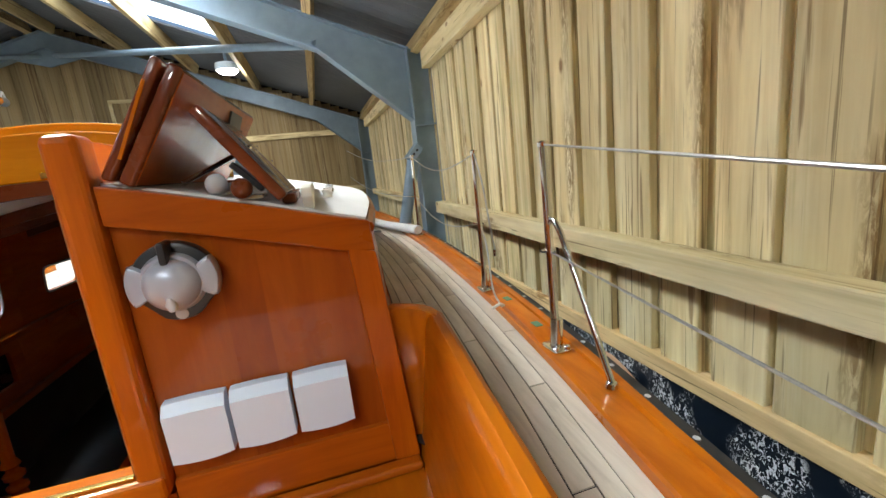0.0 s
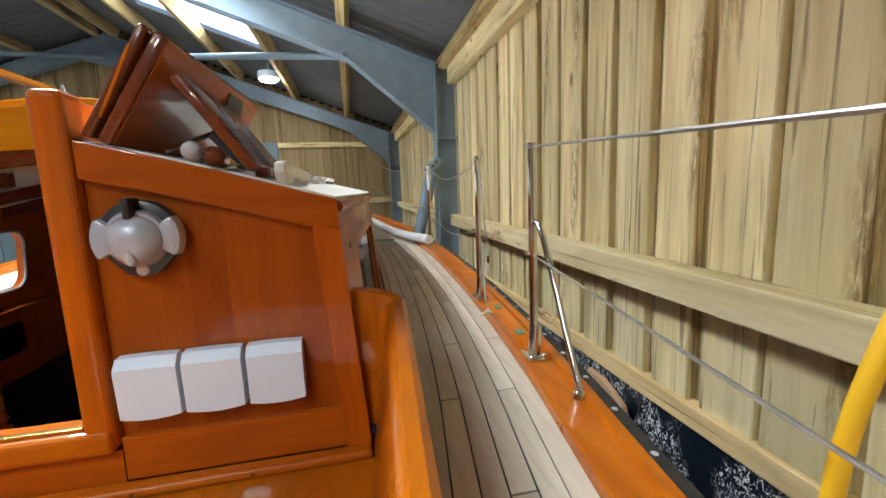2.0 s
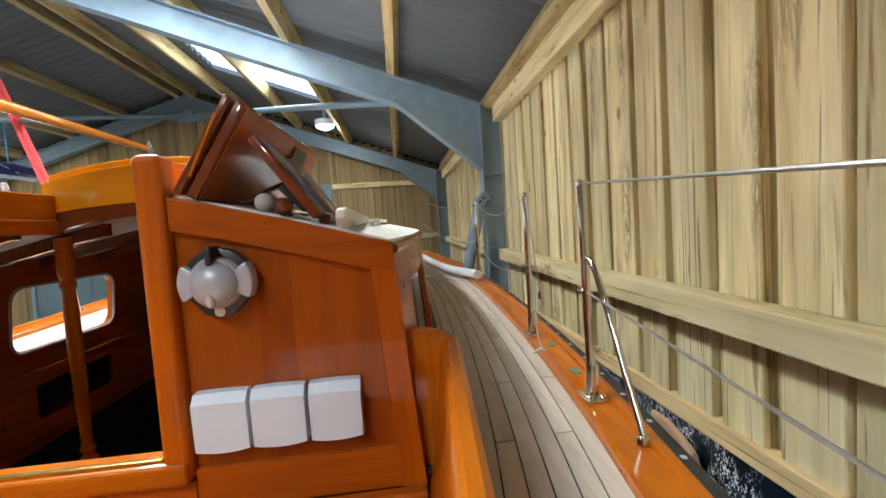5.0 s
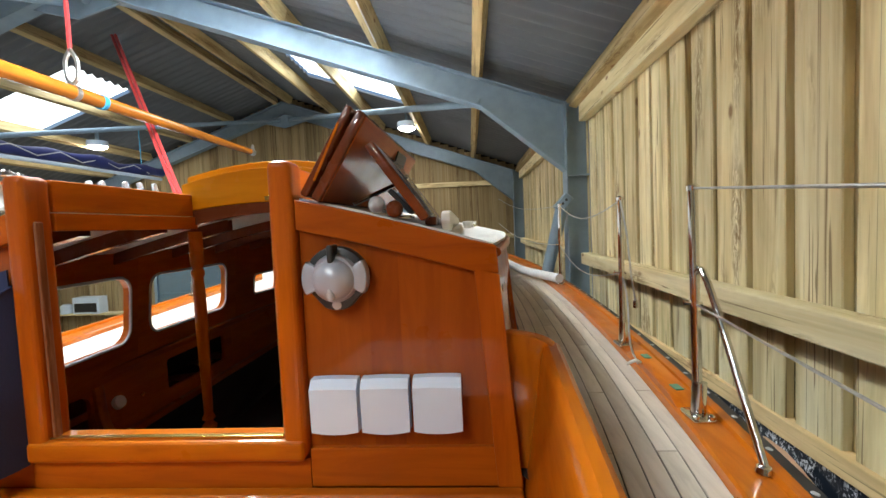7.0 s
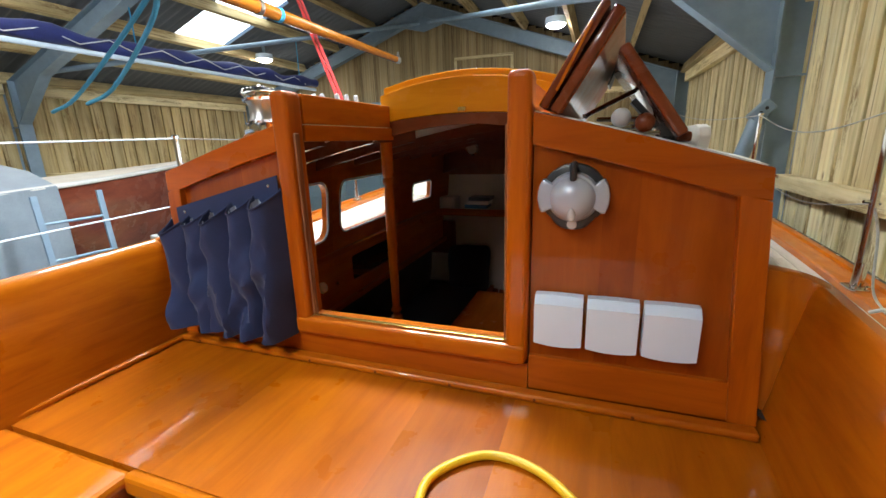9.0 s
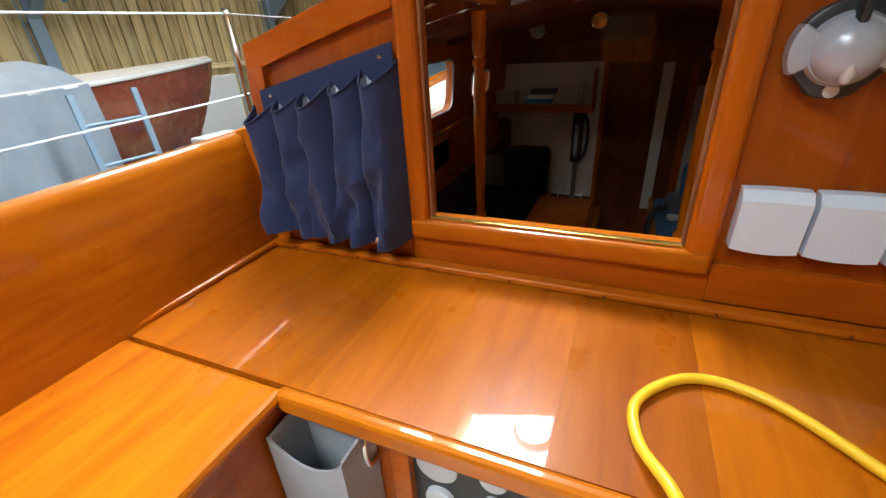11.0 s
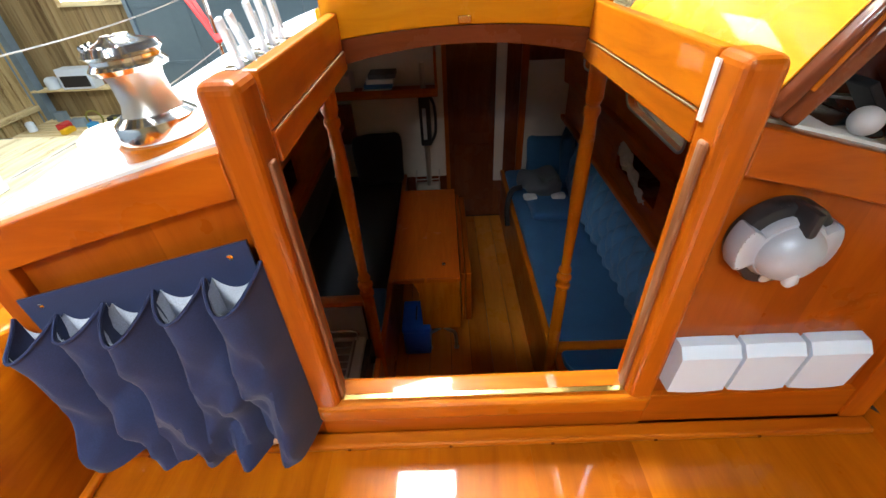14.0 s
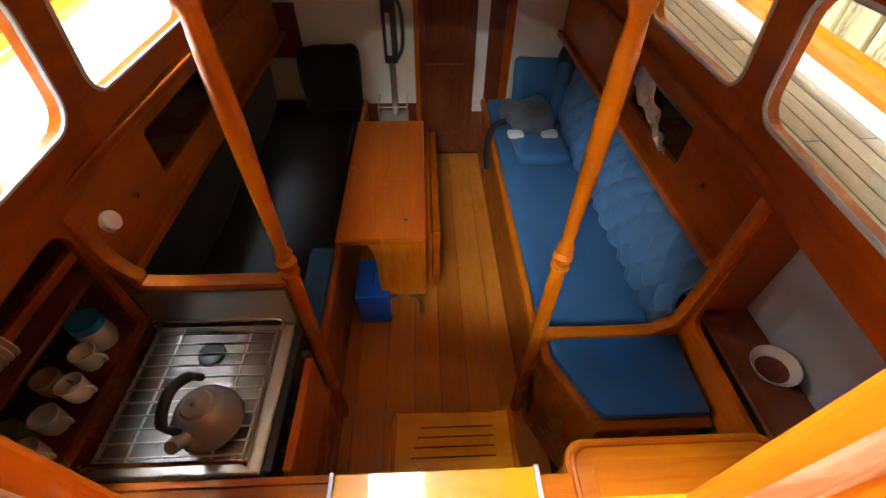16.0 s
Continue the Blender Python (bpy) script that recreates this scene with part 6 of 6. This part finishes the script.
for x in (-1.622, -1.54, -1.32, -1.237):
    part("grill_bar", tube([(x, 1.20, 0.286), (x, 1.615, 0.286)], 0.004, 6), dull_steel, cooker)
for y in (1.19, 1.625):
    part("fiddle_rail", tube(spline([(-1.63, y, 0.262), (-1.63, y, 0.315), (-1.55, y, 0.32), (-1.42, y, 0.312), (-1.30, y, 0.32), (-1.225, y, 0.315), (-1.225, y, 0.262)]), 0.006, 8), chrome, cooker, smooth=True)
for y in (1.31, 1.53):
    part("burner", lathe([(0.0, 0.0), (0.042, 0.0), (0.04, 0.012), (0.03, 0.018), (0.0, 0.018)], (-1.43, y, 0.266), (0, 0, 1), 20), black_plastic, cooker, smooth=True)
part("control_panel", box(-1.19, -1.165, 1.18, 1.635, 0.14, 0.255, 0.004), black_plastic, cooker)
for y in (1.25, 1.33, 1.41, 1.56):
    part("control_knob", lathe([(0.0, 0.0), (0.017, 0.0), (0.015, 0.02), (0.0, 0.022)], (-1.164, y, 0.20), (1, 0, 0), 14), black_plastic, cooker, smooth=True)
part("crash_board", box(-1.128, -1.102, 1.17, 1.50, 0.04, 0.285, 0.006), varnish_y, cooker, "reddish wooden guard board")
part("oven_door", box(-1.190, -1.170, 1.19, 1.63, -0.25, 0.12, 0.006), dull_steel, cooker)
part("oven_body", box(-1.64, -1.191, 1.18, 1.64, -0.28, 0.159), dull_steel, cooker)
kettle = thing("kettle", (-1.40, 1.32, 0.294), "stainless steel whistling kettle with black handle", "kettle")
kx, ky, kz = -1.345, 1.305, 0.294
part("kettle_body", lathe([(0.0, 0.0), (0.084, 0.0), (0.090, 0.012), (0.087, 0.035), (0.072, 0.075), (0.053, 0.100), (0.045, 0.106), (0.0, 0.106)], (kx, ky, kz), (0, 0, 1), 32), kettle_steel, kettle, smooth=True)
part("kettle_lid", lathe([(0.0, 0.106), (0.042, 0.106), (0.036, 0.116), (0.012, 0.122), (0.008, 0.132), (0.012, 0.142), (0.0, 0.146)], (kx, ky, kz), (0, 0, 1), 24), kettle_steel, kettle, smooth=True)
part("spout", tube([(kx - 0.015, ky - 0.058, kz + 0.055), (kx - 0.020, ky - 0.092, kz + 0.095)], [0.022, 0.016], 14), kettle_steel, kettle, smooth=True)
part("whistle", lathe([(0.0, 0.0), (0.02, 0.0), (0.018, 0.02), (0.0, 0.024)], (kx - 0.020, ky - 0.092, kz + 0.095), (-0.1, -0.7, 0.6), 14), kettle_steel, kettle, smooth=True)
part("kettle_handle", tube(spline([(kx - 0.030, ky - 0.058, kz + 0.075), (kx - 0.040, ky - 0.068, kz + 0.15), (kx - 0.025, ky - 0.015, kz + 0.20), (kx - 0.008, ky + 0.035, kz + 0.185), (kx + 0.002, ky + 0.062, kz + 0.135)]), [0.010] * 6 + [0.014] * 14 + [0.010] * 5, 12), black_plastic, kettle, "black arched handle", smooth=True)

# crockery behind the galley
rack = thing("crockery_rack", (-1.78, 1.35, 0.2), "dark wooden shelves for cups and plates", "rack")
part("rack_shelf", box(-1.89, -1.712, 1.0, 1.66, 0.27, 0.285), brown_y, rack)
part("rack_shelf", box(-1.89, -1.712, 1.0, 1.66, 0.52, 0.535), brown_y, rack)
part("rack_rail", box(-1.735, -1.712, 1.0, 1.66, 0.60, 0.63, 0.005), varnish_y, rack)
for k in range(5):
    pl = part("plate", lathe([(0.0, 0.0), (0.07, 0.0), (0.105, 0.014), (0.105, 0.017), (0.065, 0.005), (0.0, 0.004)], (-1.80 + 0.004 * k, 1.30 + 0.014 * k, 0.645), (0.15, 1, 0.1), 28), ceramic, None, "white dinner plate standing in the rack", "plate", "plates in the rack", smooth=True)
for k, (x, y, m) in enumerate(((-1.77, 1.50, ceramic), (-1.75, 1.40, ceramic), (-1.765, 1.31, ceramic), (-1.76, 1.22, ceramic), (-1.84, 1.27, olive), (-1.83, 1.42, tan), (-1.77, 1.12, ceramic))):
    mug = thing("mug", (x, y, 0.2855), "cup standing on the galley shelf", "cup", "cups on the shelf")
    part("cup", lathe([(0.0, 0.0), (0.028, 0.0), (0.034, 0.02), (0.036, 0.07), (0.033, 0.07), (0.030, 0.02), (0.0, 0.012)], (x, y, 0.2855), (0, 0, 1), 20), m, mug, smooth=True)
    part("cup_handle", tube(spline([(x + 0.032, y, 0.345), (x + 0.055, y, 0.335), (x + 0.052, y, 0.31), (x + 0.033, y, 0.30)], 4), 0.004, 6), m, mug, smooth=True)
jar = thing("storage_jar", (-1.78, 1.56, 0.2855), "round jar with a blue lid", "jar")
part("jar_body", lathe([(0.0, 0.0), (0.04, 0.0), (0.05, 0.03), (0.045, 0.09), (0.0, 0.09)], (-1.78, 1.58, 0.2855), (0, 0, 1), 20), ceramic, jar, smooth=True)
part("jar_lid", lathe([(0.0, 0.09), (0.046, 0.09), (0.046, 0.12), (0.0, 0.122)], (-1.78, 1.58, 0.2855), (0, 0, 1), 20), cyan_plastic, jar, "blue lid", smooth=True)
part("white_shell", lathe([(0.0, 0.0), (0.035, 0.002), (0.03, 0.02), (0.0, 0.03)], (-1.688, 1.78, 0.62), (1, 0, 0.4), 14), ceramic, None, "small white dish on the side locker", "dish", smooth=True)

# navigator's seat and chart box on the other side
nav = thing("navigator_seat", (0.0, 1.5, CS), "varnished seat box with blue vinyl cushion", "seat")
part("seat_front", slab([(-0.30, 1.668), (-0.30, 1.58), (-0.17, 1.34), (0.20, 1.34), (0.20, 1.668)], CS, 0.035, "z"), honey_z, nav)
part("seat_edge", slab([(-0.312, 1.670), (-0.312, 1.575), (-0.178, 1.325), (0.21, 1.325), (0.21, 1.670)], 0.036, 0.062, "z", 0.006), honey_x, nav)
bm = slab([(-0.285, 1.655), (-0.287, 1.59), (-0.18, 1.375), (-0.155, 1.352), (0.20, 1.352), (0.205, 1.655)], 0.062, 0.105, "z", 0.014)
part("seat_cushion", bm, blue_vinyl, nav, "glossy blue vinyl cushion", smooth=True)
chart = thing("engine_box", (-0.1, 1.1, CS), "honey varnished engine box with rounded moulded lid", "engine box")
part("box_body", slab(rounded(-0.378, 0.20, 0.94, 1.21, 0.05), CS, 0.275, "z"), honey_z, chart)
part("box_lid", slab(rounded(-0.388, 0.205, 0.937, 1.22, 0.06), 0.276, 0.30, "z", 0.008), honey_x, chart, smooth=True)
part("lid_moulding", tube([(x, y, 0.302) for x, y in rounded(-0.372, 0.19, 0.95, 1.205, 0.055)], 0.010, 8), honey_x, chart, smooth=True)
part("lid_inlay", slab(rounded(-0.32, 0.15, 0.955, 1.16, 0.03), 0.3005, 0.304, "z"), honey_x, chart)
bowl = thing("bowl", (0.35, 1.42, 0.24), "white china bowl with red pattern inside", "bowl")
part("bowl_shell", lathe([(0.0, 0.0), (0.03, 0.0), (0.055, 0.02), (0.072, 0.05), (0.069, 0.05), (0.05, 0.022), (0.0, 0.008)], (0.35, 1.42, 0.2405), (-0.1, 0, 1), 28), ceramic, bowl, smooth=True)
part("bowl_inside", lathe([(0.0, 0.022), (0.048, 0.022), (0.0, 0.025)], (0.35, 1.42, 0.2405), (-0.1, 0, 1), 20), hull_red, bowl)
part("locker_shelf", box(0.245, 0.42, 0.98, 1.668, 0.225, 0.24), brown_y, None, "shelf inside the side locker", "shelf")

# steps
steps = thing("companionway_steps", (CX + 0.06, 1.15, CS), "varnished companionway steps with grooved treads", "steps")
part("upper_tread", box(-0.968, -0.492, 0.935, 1.130, 0.358, 0.385, 0.004), gold_x, steps)
for y in (1.0, 1.06):
    part("tread_groove", box(-0.90, -0.57, y - 0.003, y + 0.003, 0.3852, 0.3862), dark_void, steps)
for x in (-0.974, -0.486):
    part("tread_edge", box(x - 0.005, x + 0.005, 0.935, 1.133, 0.35, 0.389, 0.002), pale_grey, steps, "pale metal edge strip")
part("upper_riser", box(-0.955, -0.51, 1.07, 1.085, 0.05, 0.357), honey_z, steps)
part("lower_tread", box(-0.850, -0.486, 1.205, 1.385, 0.083, 0.11, 0.004), gold_x, steps)
for k, y in enumerate((1.245, 1.275, 1.305, 1.335)):
    part("tread_groove", box(-0.80 + 0.01 * k, -0.54, y - 0.002, y + 0.002, 0.1102, 0.1112), dark_void, steps)
for x in (-0.856, -0.480):
    part("stringer", slab([(0.95, CS), (1.39, CS), (1.39, 0.115), (1.20, 0.115), (1.12, 0.35), (0.95, 0.35)], x - 0.006, x + 0.006, "x"), honey_z, steps)
part("bulkhead_lining", box(-1.68, 0.21, 0.92, 0.934, CS, 0.85), varnish_x, None, "varnished inside of the cockpit bulkhead", "wall", kind="structure")
part("side_counter", box(-0.478, -0.395, 0.935, 1.12, 0.33, 0.358, 0.004), honey_x, None, "varnished ledge beside the steps", "ledge")

# ---- spars and ropes overhead ----
def line(name, pts, r, mat, label, category, group=""):
    return part(name, tube(spline(pts, 5), r, 8), mat, None, label, category, group, smooth=True)


boom = thing("boom", (-3.05, 3.0, 2.5), "varnished wooden boom slung under the roof", "boom")
BA, BB = Vector((-3.05, -0.8, 2.58)), Vector((-3.05, 5.75, 2.58))
part("spar", tube([BA, BA.lerp(BB, 0.5), BB], [0.05, 0.06, 0.045], 18), spar, boom, smooth=True)
part("end_fitting", tube([BB, BB + Vector((0, 0.10, 0))], 0.045, 12), dull_steel, boom, smooth=True)
part("end_bail", tube(spline([BB + Vector((0, 0.05, 0.04)), BB + Vector((0, 0.09, 0.11)), BB + Vector((0, 0.13, 0.04))]), 0.010, 8), dull_steel, boom, smooth=True)
for y, m in ((2.2, dull_steel), (3.1, dull_steel), (3.35, cyan_rope)):
    part("band", tube([(-3.05, y - 0.02, 2.58), (-3.05, y + 0.02, 2.58)], 0.064, 18), m, boom)
hang = thing("lifting_strop", (-3.05, 3.1, 2.6), "red rope strop with a grey shackle holding the boom", "strop")
part("rope", tube([(-3.05, 3.1, roof_z(-3.05) - 0.03), (-3.05, 3.1, 2.90)], 0.016, 8), red_rope, hang, smooth=True)
part("shackle", tube(spline([(-3.05, 3.1, 2.92), (-3.10, 3.1, 2.82), (-3.09, 3.1, 2.69), (-3.05, 3.1, 2.65), (-3.01, 3.1, 2.69), (-3.0, 3.1, 2.82), (-3.05, 3.1, 2.92)]), 0.016, 8), dull_steel, hang, smooth=True)
for dx in (0.0, 0.045):
    line("hoist_rope", [(-4.35 + dx, 5.03, roof_z(-4.35) - 0.02), (-2.70 + dx, 3.66, 1.86), (-2.20 + dx * 0.3, 3.26, rail_z(3.2) + 0.35)], 0.017, red_rope, "red rope hoist hanging from the roof", "rope", "hoist ropes")
line("lashing_strap", [(-3.05, 2.2, 2.50), (-3.6, 2.5, 2.36), (-5.0, 3.05, 2.05), (-5.7, 3.2, 1.95)], 0.02, cyan_rope, "pale blue strap hanging from the boom", "strap")
line("lashing_strap", [(-3.07, 2.2, 2.50), (-3.9, 2.45, 2.28), (-5.2, 2.8, 1.95), (-5.8, 2.9, 1.85)], 0.018, cyan_rope, "pale blue strap hanging from the boom", "strap")
sail = thing("furled_mainsail", (-5.7, 4.5, 2.55), "navy furled sail lashed along a white pole", "furled sail")
roll_pts = [(-5.7 + 0.02 * math.sin(3 * k), -0.5 + 0.5 * k, 2.62 + 0.02 * math.sin(2.1 * k)) for k in range(17)]
part("sail_roll", tube(spline(roll_pts, 3), [0.085 + 0.02 * math.sin(k * 1.3) for k in range(49)], 12), blue_sail, sail, smooth=True)
part("white_pole", tube([(-5.66, -0.5, 2.50), (-5.66, 7.4, 2.50)], 0.028, 10), white_plastic, sail, smooth=True)
zig = [(-5.60, 0.0 + 0.32 * k, 2.56 + (0.10 if k % 2 else 0.0)) for k in range(23)]
part("lashing", tube(zig, 0.007, 6), white_cloth, sail)
for y in (0.6, 3.9, 7.0):
    part("sling", tube([(-5.7, y, 2.70), (-5.7, y, roof_z(-5.7) - 0.02)], 0.008, 6), cyan_rope, sail)

# flex along the purlin
line("lamp_flex", [(-0.60, 1.0, roof_z(-0.6) - 0.14), (-0.62, 2.0, roof_z(-0.6) - 0.20), (-0.70, 2.6, roof_z(-0.7) - 0.16), (-0.72, 3.6, roof_z(-0.72) - 0.17)], 0.007, ceramic, "thin white lamp cable along a purlin", "cable")

# ---- the neighbouring boat ----
other = thing("neighbour_boat", (-5.0, 1.0, FLOOR), "mahogany sailing boat ashore under a grey cover", "boat")
OX = -5.05


def other_half(y):
    return 1.15 * max(0.0, 1 - max(0.0, (y + 2.0) / 5.75) ** 2.0) ** 0.75 if y > -2.0 else 1.15


def other_sheer(y):
    return 1.08 + 0.012 * max(0, y + 1) ** 2 * 0.6


rows = []
for y in stations(-4.8, 3.72, 0.2):
    h, z = max(0.012, other_half(y)), other_sheer(y)
    rows.append([(OX + h * k, y + fwd_, z - d * (1 - 0.35 * max(0, y) / 3.7)) for k, d, fwd_ in ((1, 0, 0), (0.985, 0.2, -0.03), (0.93, 0.5, -0.12), (0.72, 0.95, -0.3), (0.2, 1.4, -0.5), (0.0, 1.5, -0.5), (-0.2, 1.4, -0.5), (-0.72, 0.95, -0.3), (-0.93, 0.5, -0.12), (-0.985, 0.2, -0.03), (-1, 0, 0))])
part("hull", sheet(rows), hull_red, other, smooth=True)
part("deck", sheet([[(OX - max(0.012, other_half(y)), y, other_sheer(y)), (OX, y, other_sheer(y) + 0.05), (OX + max(0.012, other_half(y)), y, other_sheer(y))] for y in stations(-4.8, 3.72, 0.2)]), teak_y, other, smooth=True)
part("rail", tube([(OX + other_half(y) + 0.005, y, other_sheer(y) + 0.012) for y in stations(-4.6, 3.66, 0.25)], 0.022, 8), ceramic, other, "pale rail edge", smooth=True)
rows = []
rg = random.Random(8)
for k, y in enumerate(stations(-4.8, 2.0, 0.085)):
    h, z = other_half(y) + 0.03, other_sheer(y)
    f = 0.018 * math.sin(k * 1.9) + 0.012 * math.sin(k * 0.7 + 1)
    rows.append([(OX + (h + f * w) * u, y, z + dz) for u, dz, w in ((-1, -0.6, 1), (-1, 0.0, 0.5), (-0.55, 0.14, 0), (0, 0.20, 0), (0.55, 0.14, 0), (1, 0.02, 0.3), (1.02, -0.3, 1), (1.0, -0.62 - 0.03 * math.sin(k * 0.5), 1.6))])
part("cover", sheet(rows), cover_grey, other, "pale grey pleated cover", smooth=True)
part("keel", slab([(-3.5, FLOOR), (-3.5, -0.2), (1.2, -0.1), (0.2, FLOOR)], OX - 0.12, OX + 0.12, "x"), hull_navy, other)

ladder = thing("ladder", (-3.85, 1.85, FLOOR), "aluminium ladder leaning on the neighbouring boat", "ladder")
for y in (1.64, 2.06):
    part("stile", beam((-3.70, y - 0.03, FLOOR), (-3.92, y + 0.0, 1.13), 0.020, 0.042, 0.004, (0, 1, 0)), galvanised, ladder)
for k in range(10):
    z = FLOOR + 0.25 + 0.27 * k
    x = -3.70 - 0.22 * (z - FLOOR) / (1.13 - FLOOR)
    part("rung", tube([(x, 1.63, z), (x, 2.05, z)], 0.011, 8), galvanised, ladder, smooth=True)
stage = thing("work_platform", (-4.2, 2.9, FLOOR), "staging boards on trestles beside the boats", "staging")
part("platform", box(-4.7, -3.6, 2.35, 3.9, 0.42, 0.46, 0.004), pine_y, stage)
for x in (-4.6, -3.7):
    for y in (2.45, 3.8):
        part("trestle_leg", beam((x, y, FLOOR), (x, y, 0.419), 0.06, 0.06, 0.003, (0, 1, 0)), pine_z, stage)
part("paint_sheet", box(-4.1, -3.75, 2.5, 2.9, 0.461, 0.66, 0.01), white_cloth, None, "white dust sheet bundle on the staging", "dust sheet")
part("tool_tray", box(-4.5, -4.2, 2.6, 3.0, 0.461, 0.53, 0.01), cyan_plastic, None, "small blue tray on the staging", "tray")
part("notice_board", box(-6.35, -6.30, 4.35, 5.2, -0.2, 1.0, 0.01), white_paint, None, "large white board standing behind the boat", "board")

# ---- north end: window, sheet door, bench ----
win = thing("window_1", (-6.7, NORTH - 0.03, 1.1), "bright window with a dark glazing bar", "window", kind="structure")
part("pane", box(-7.2, -6.2, NORTH - 0.045, NORTH - 0.03, 1.14, 1.80), daylight_pane, win)
for x0, x1, z0, z1 in ((-7.28, -7.2, 1.06, 1.88), (-6.2, -6.12, 1.06, 1.88), (-7.2, -6.2, 1.06, 1.14), (-7.2, -6.2, 1.80, 1.88)):
    part("window_frame", box(x0, x1, NORTH - 0.07, NORTH - 0.022, z0, z1), pine_x, win)
part("glazing_bar", box(-6.715, -6.685, NORTH - 0.06, NORTH - 0.046, 1.14, 1.80), black_plastic, win)
win2 = thing("window_2", (WEST + 0.03, 5.6, 0.2), "bright window over the workbench", "window", kind="structure")
part("pane", box(WEST + 0.03, WEST + 0.045, 5.2, 6.3, 0.1, 0.9), daylight_pane, win2)
for y0, y1, z0, z1 in ((5.12, 5.2, 0.02, 0.98), (6.3, 6.38, 0.02, 0.98), (5.2, 6.3, 0.02, 0.1), (5.2, 6.3, 0.9, 0.98)):
    part("window_frame", box(WEST + 0.024, WEST + 0.07, y0, y1, z0, z1), pine_y, win2)
door = thing("door_1", (-3.6, NORTH - 0.1, FLOOR), "large blue grey steel sheet door", "door", kind="structure")
for k in range(5):
    x = -6.05 + 0.98 * k
    leaf = part("door_panel", box(x, x + 0.97, NORTH - 0.10, NORTH - 0.05, FLOOR, 2.3, 0.006), shutter, door)
    for z in (-0.9, 0.1, 1.0, 1.9):
        part("stiffener", box(x + 0.02, x + 0.95, NORTH - 0.118, NORTH - 0.101, z, z + 0.05, 0.004), shutter, leaf)
part("door_post", box(-6.12, -6.055, NORTH - 0.14, NORTH - 0.03, FLOOR, 2.35), galvanised, door)
bench = thing("workbench", (-7.4, 7.9, FLOOR), "long wooden workbench with a lower shelf", "workbench")
part("bench_top", box(-8.38, -6.3, 7.2, 8.5, -0.80, -0.75, 0.004), pine_x, bench)
part("lower_shelf", box(-8.3, -6.35, 7.25, 8.5, -1.35, -1.32, 0.004), pine_x, bench)
for x in (-8.3, -6.4):
    for y in (7.26, 8.44):
        part("bench_leg", box(x - 0.04, x + 0.04, y - 0.04, y + 0.04, FLOOR, -0.801), pine_z, bench)
part("bench_top", box(-8.38, -7.5, 4.6, 7.19, -0.80, -0.75, 0.004), pine_y, bench)
for y in (4.66, 5.9):
    for x in (-8.32, -7.56):
        part("bench_leg", box(x - 0.04, x + 0.04, y - 0.04, y + 0.04, FLOOR, -0.801), pine_z, bench)
wallshelf = thing("wall_shelf", (-7.4, 8.4, -0.2), "narrow wooden shelf on the gable wall", "shelf")
part("shelf_board", box(-8.38, -6.3, 8.30, NORTH - 0.035, -0.24, -0.21, 0.004), pine_x, wallshelf)
oven = thing("toaster_oven", (-7.45, 8.4, -0.2), "white and black box on the wall shelf", "appliance")
part("casing", box(-7.75, -7.15, 8.31, 8.57, -0.209, 0.14, 0.01), white_plastic, oven)
part("dark_door", box(-7.70, -7.20, 8.300, 8.309, -0.17, 0.02, 0.004), black_plastic, oven)
part("white_drum", lathe([(0.0, 0.0), (0.11, 0.0), (0.11, 0.16), (0.07, 0.20), (0.0, 0.20)], (-8.0, 8.44, -0.209), (0, 0, 1), 20), white_plastic, None, "white plastic drum on the shelf", "drum", smooth=True)
br = random.Random(21)
cols = [cyan_plastic, black_plastic, white_plastic, red_rope, olive, galvanised, blue_box, yellow_cable_mat]
names = ["tool case", "tin", "tub", "box"]
for k in range(26):
    x = br.uniform(-8.2, -6.6) if k < 16 else br.uniform(-8.25, -7.7)
    y = br.uniform(7.4, 8.3) if k < 16 else br.uniform(4.8, 7.0)
    w, d, h = br.uniform(0.05, 0.16), br.uniform(0.05, 0.13), br.uniform(0.05, 0.2)
    z = -0.75 if k % 3 else (-1.32 if k < 16 else -0.75)
    m = cols[k % len(cols)]
    if k % 2:
        part("bench_box", box(x - w, x + w, y - d, y + d, z, z + h, 0.012), m, None, "small workshop box lying on the bench", "box", "clutter on the workbench")
    else:
        part("bench_tin", lathe([(0.0, 0.0), (w * 0.6, 0.0), (w * 0.6, h * 0.85), (w * 0.55, h * 0.9), (w * 0.3, h), (0.0, h)], (x, y, z), (0, 0, 1), 16), m, None, "round tin standing on the workbench", "tin", "clutter on the workbench", smooth=True)
hose = [(-7.0 + 0.14 * math.cos(a), 7.75 + 0.0 * a, -0.58 + 0.14 * math.sin(a)) for a in [k * 0.4 for k in range(33)]]
part("hose_coil", tube(hose, 0.014, 8), olive, None, "coiled green hose hanging by the bench", "hose", smooth=True)
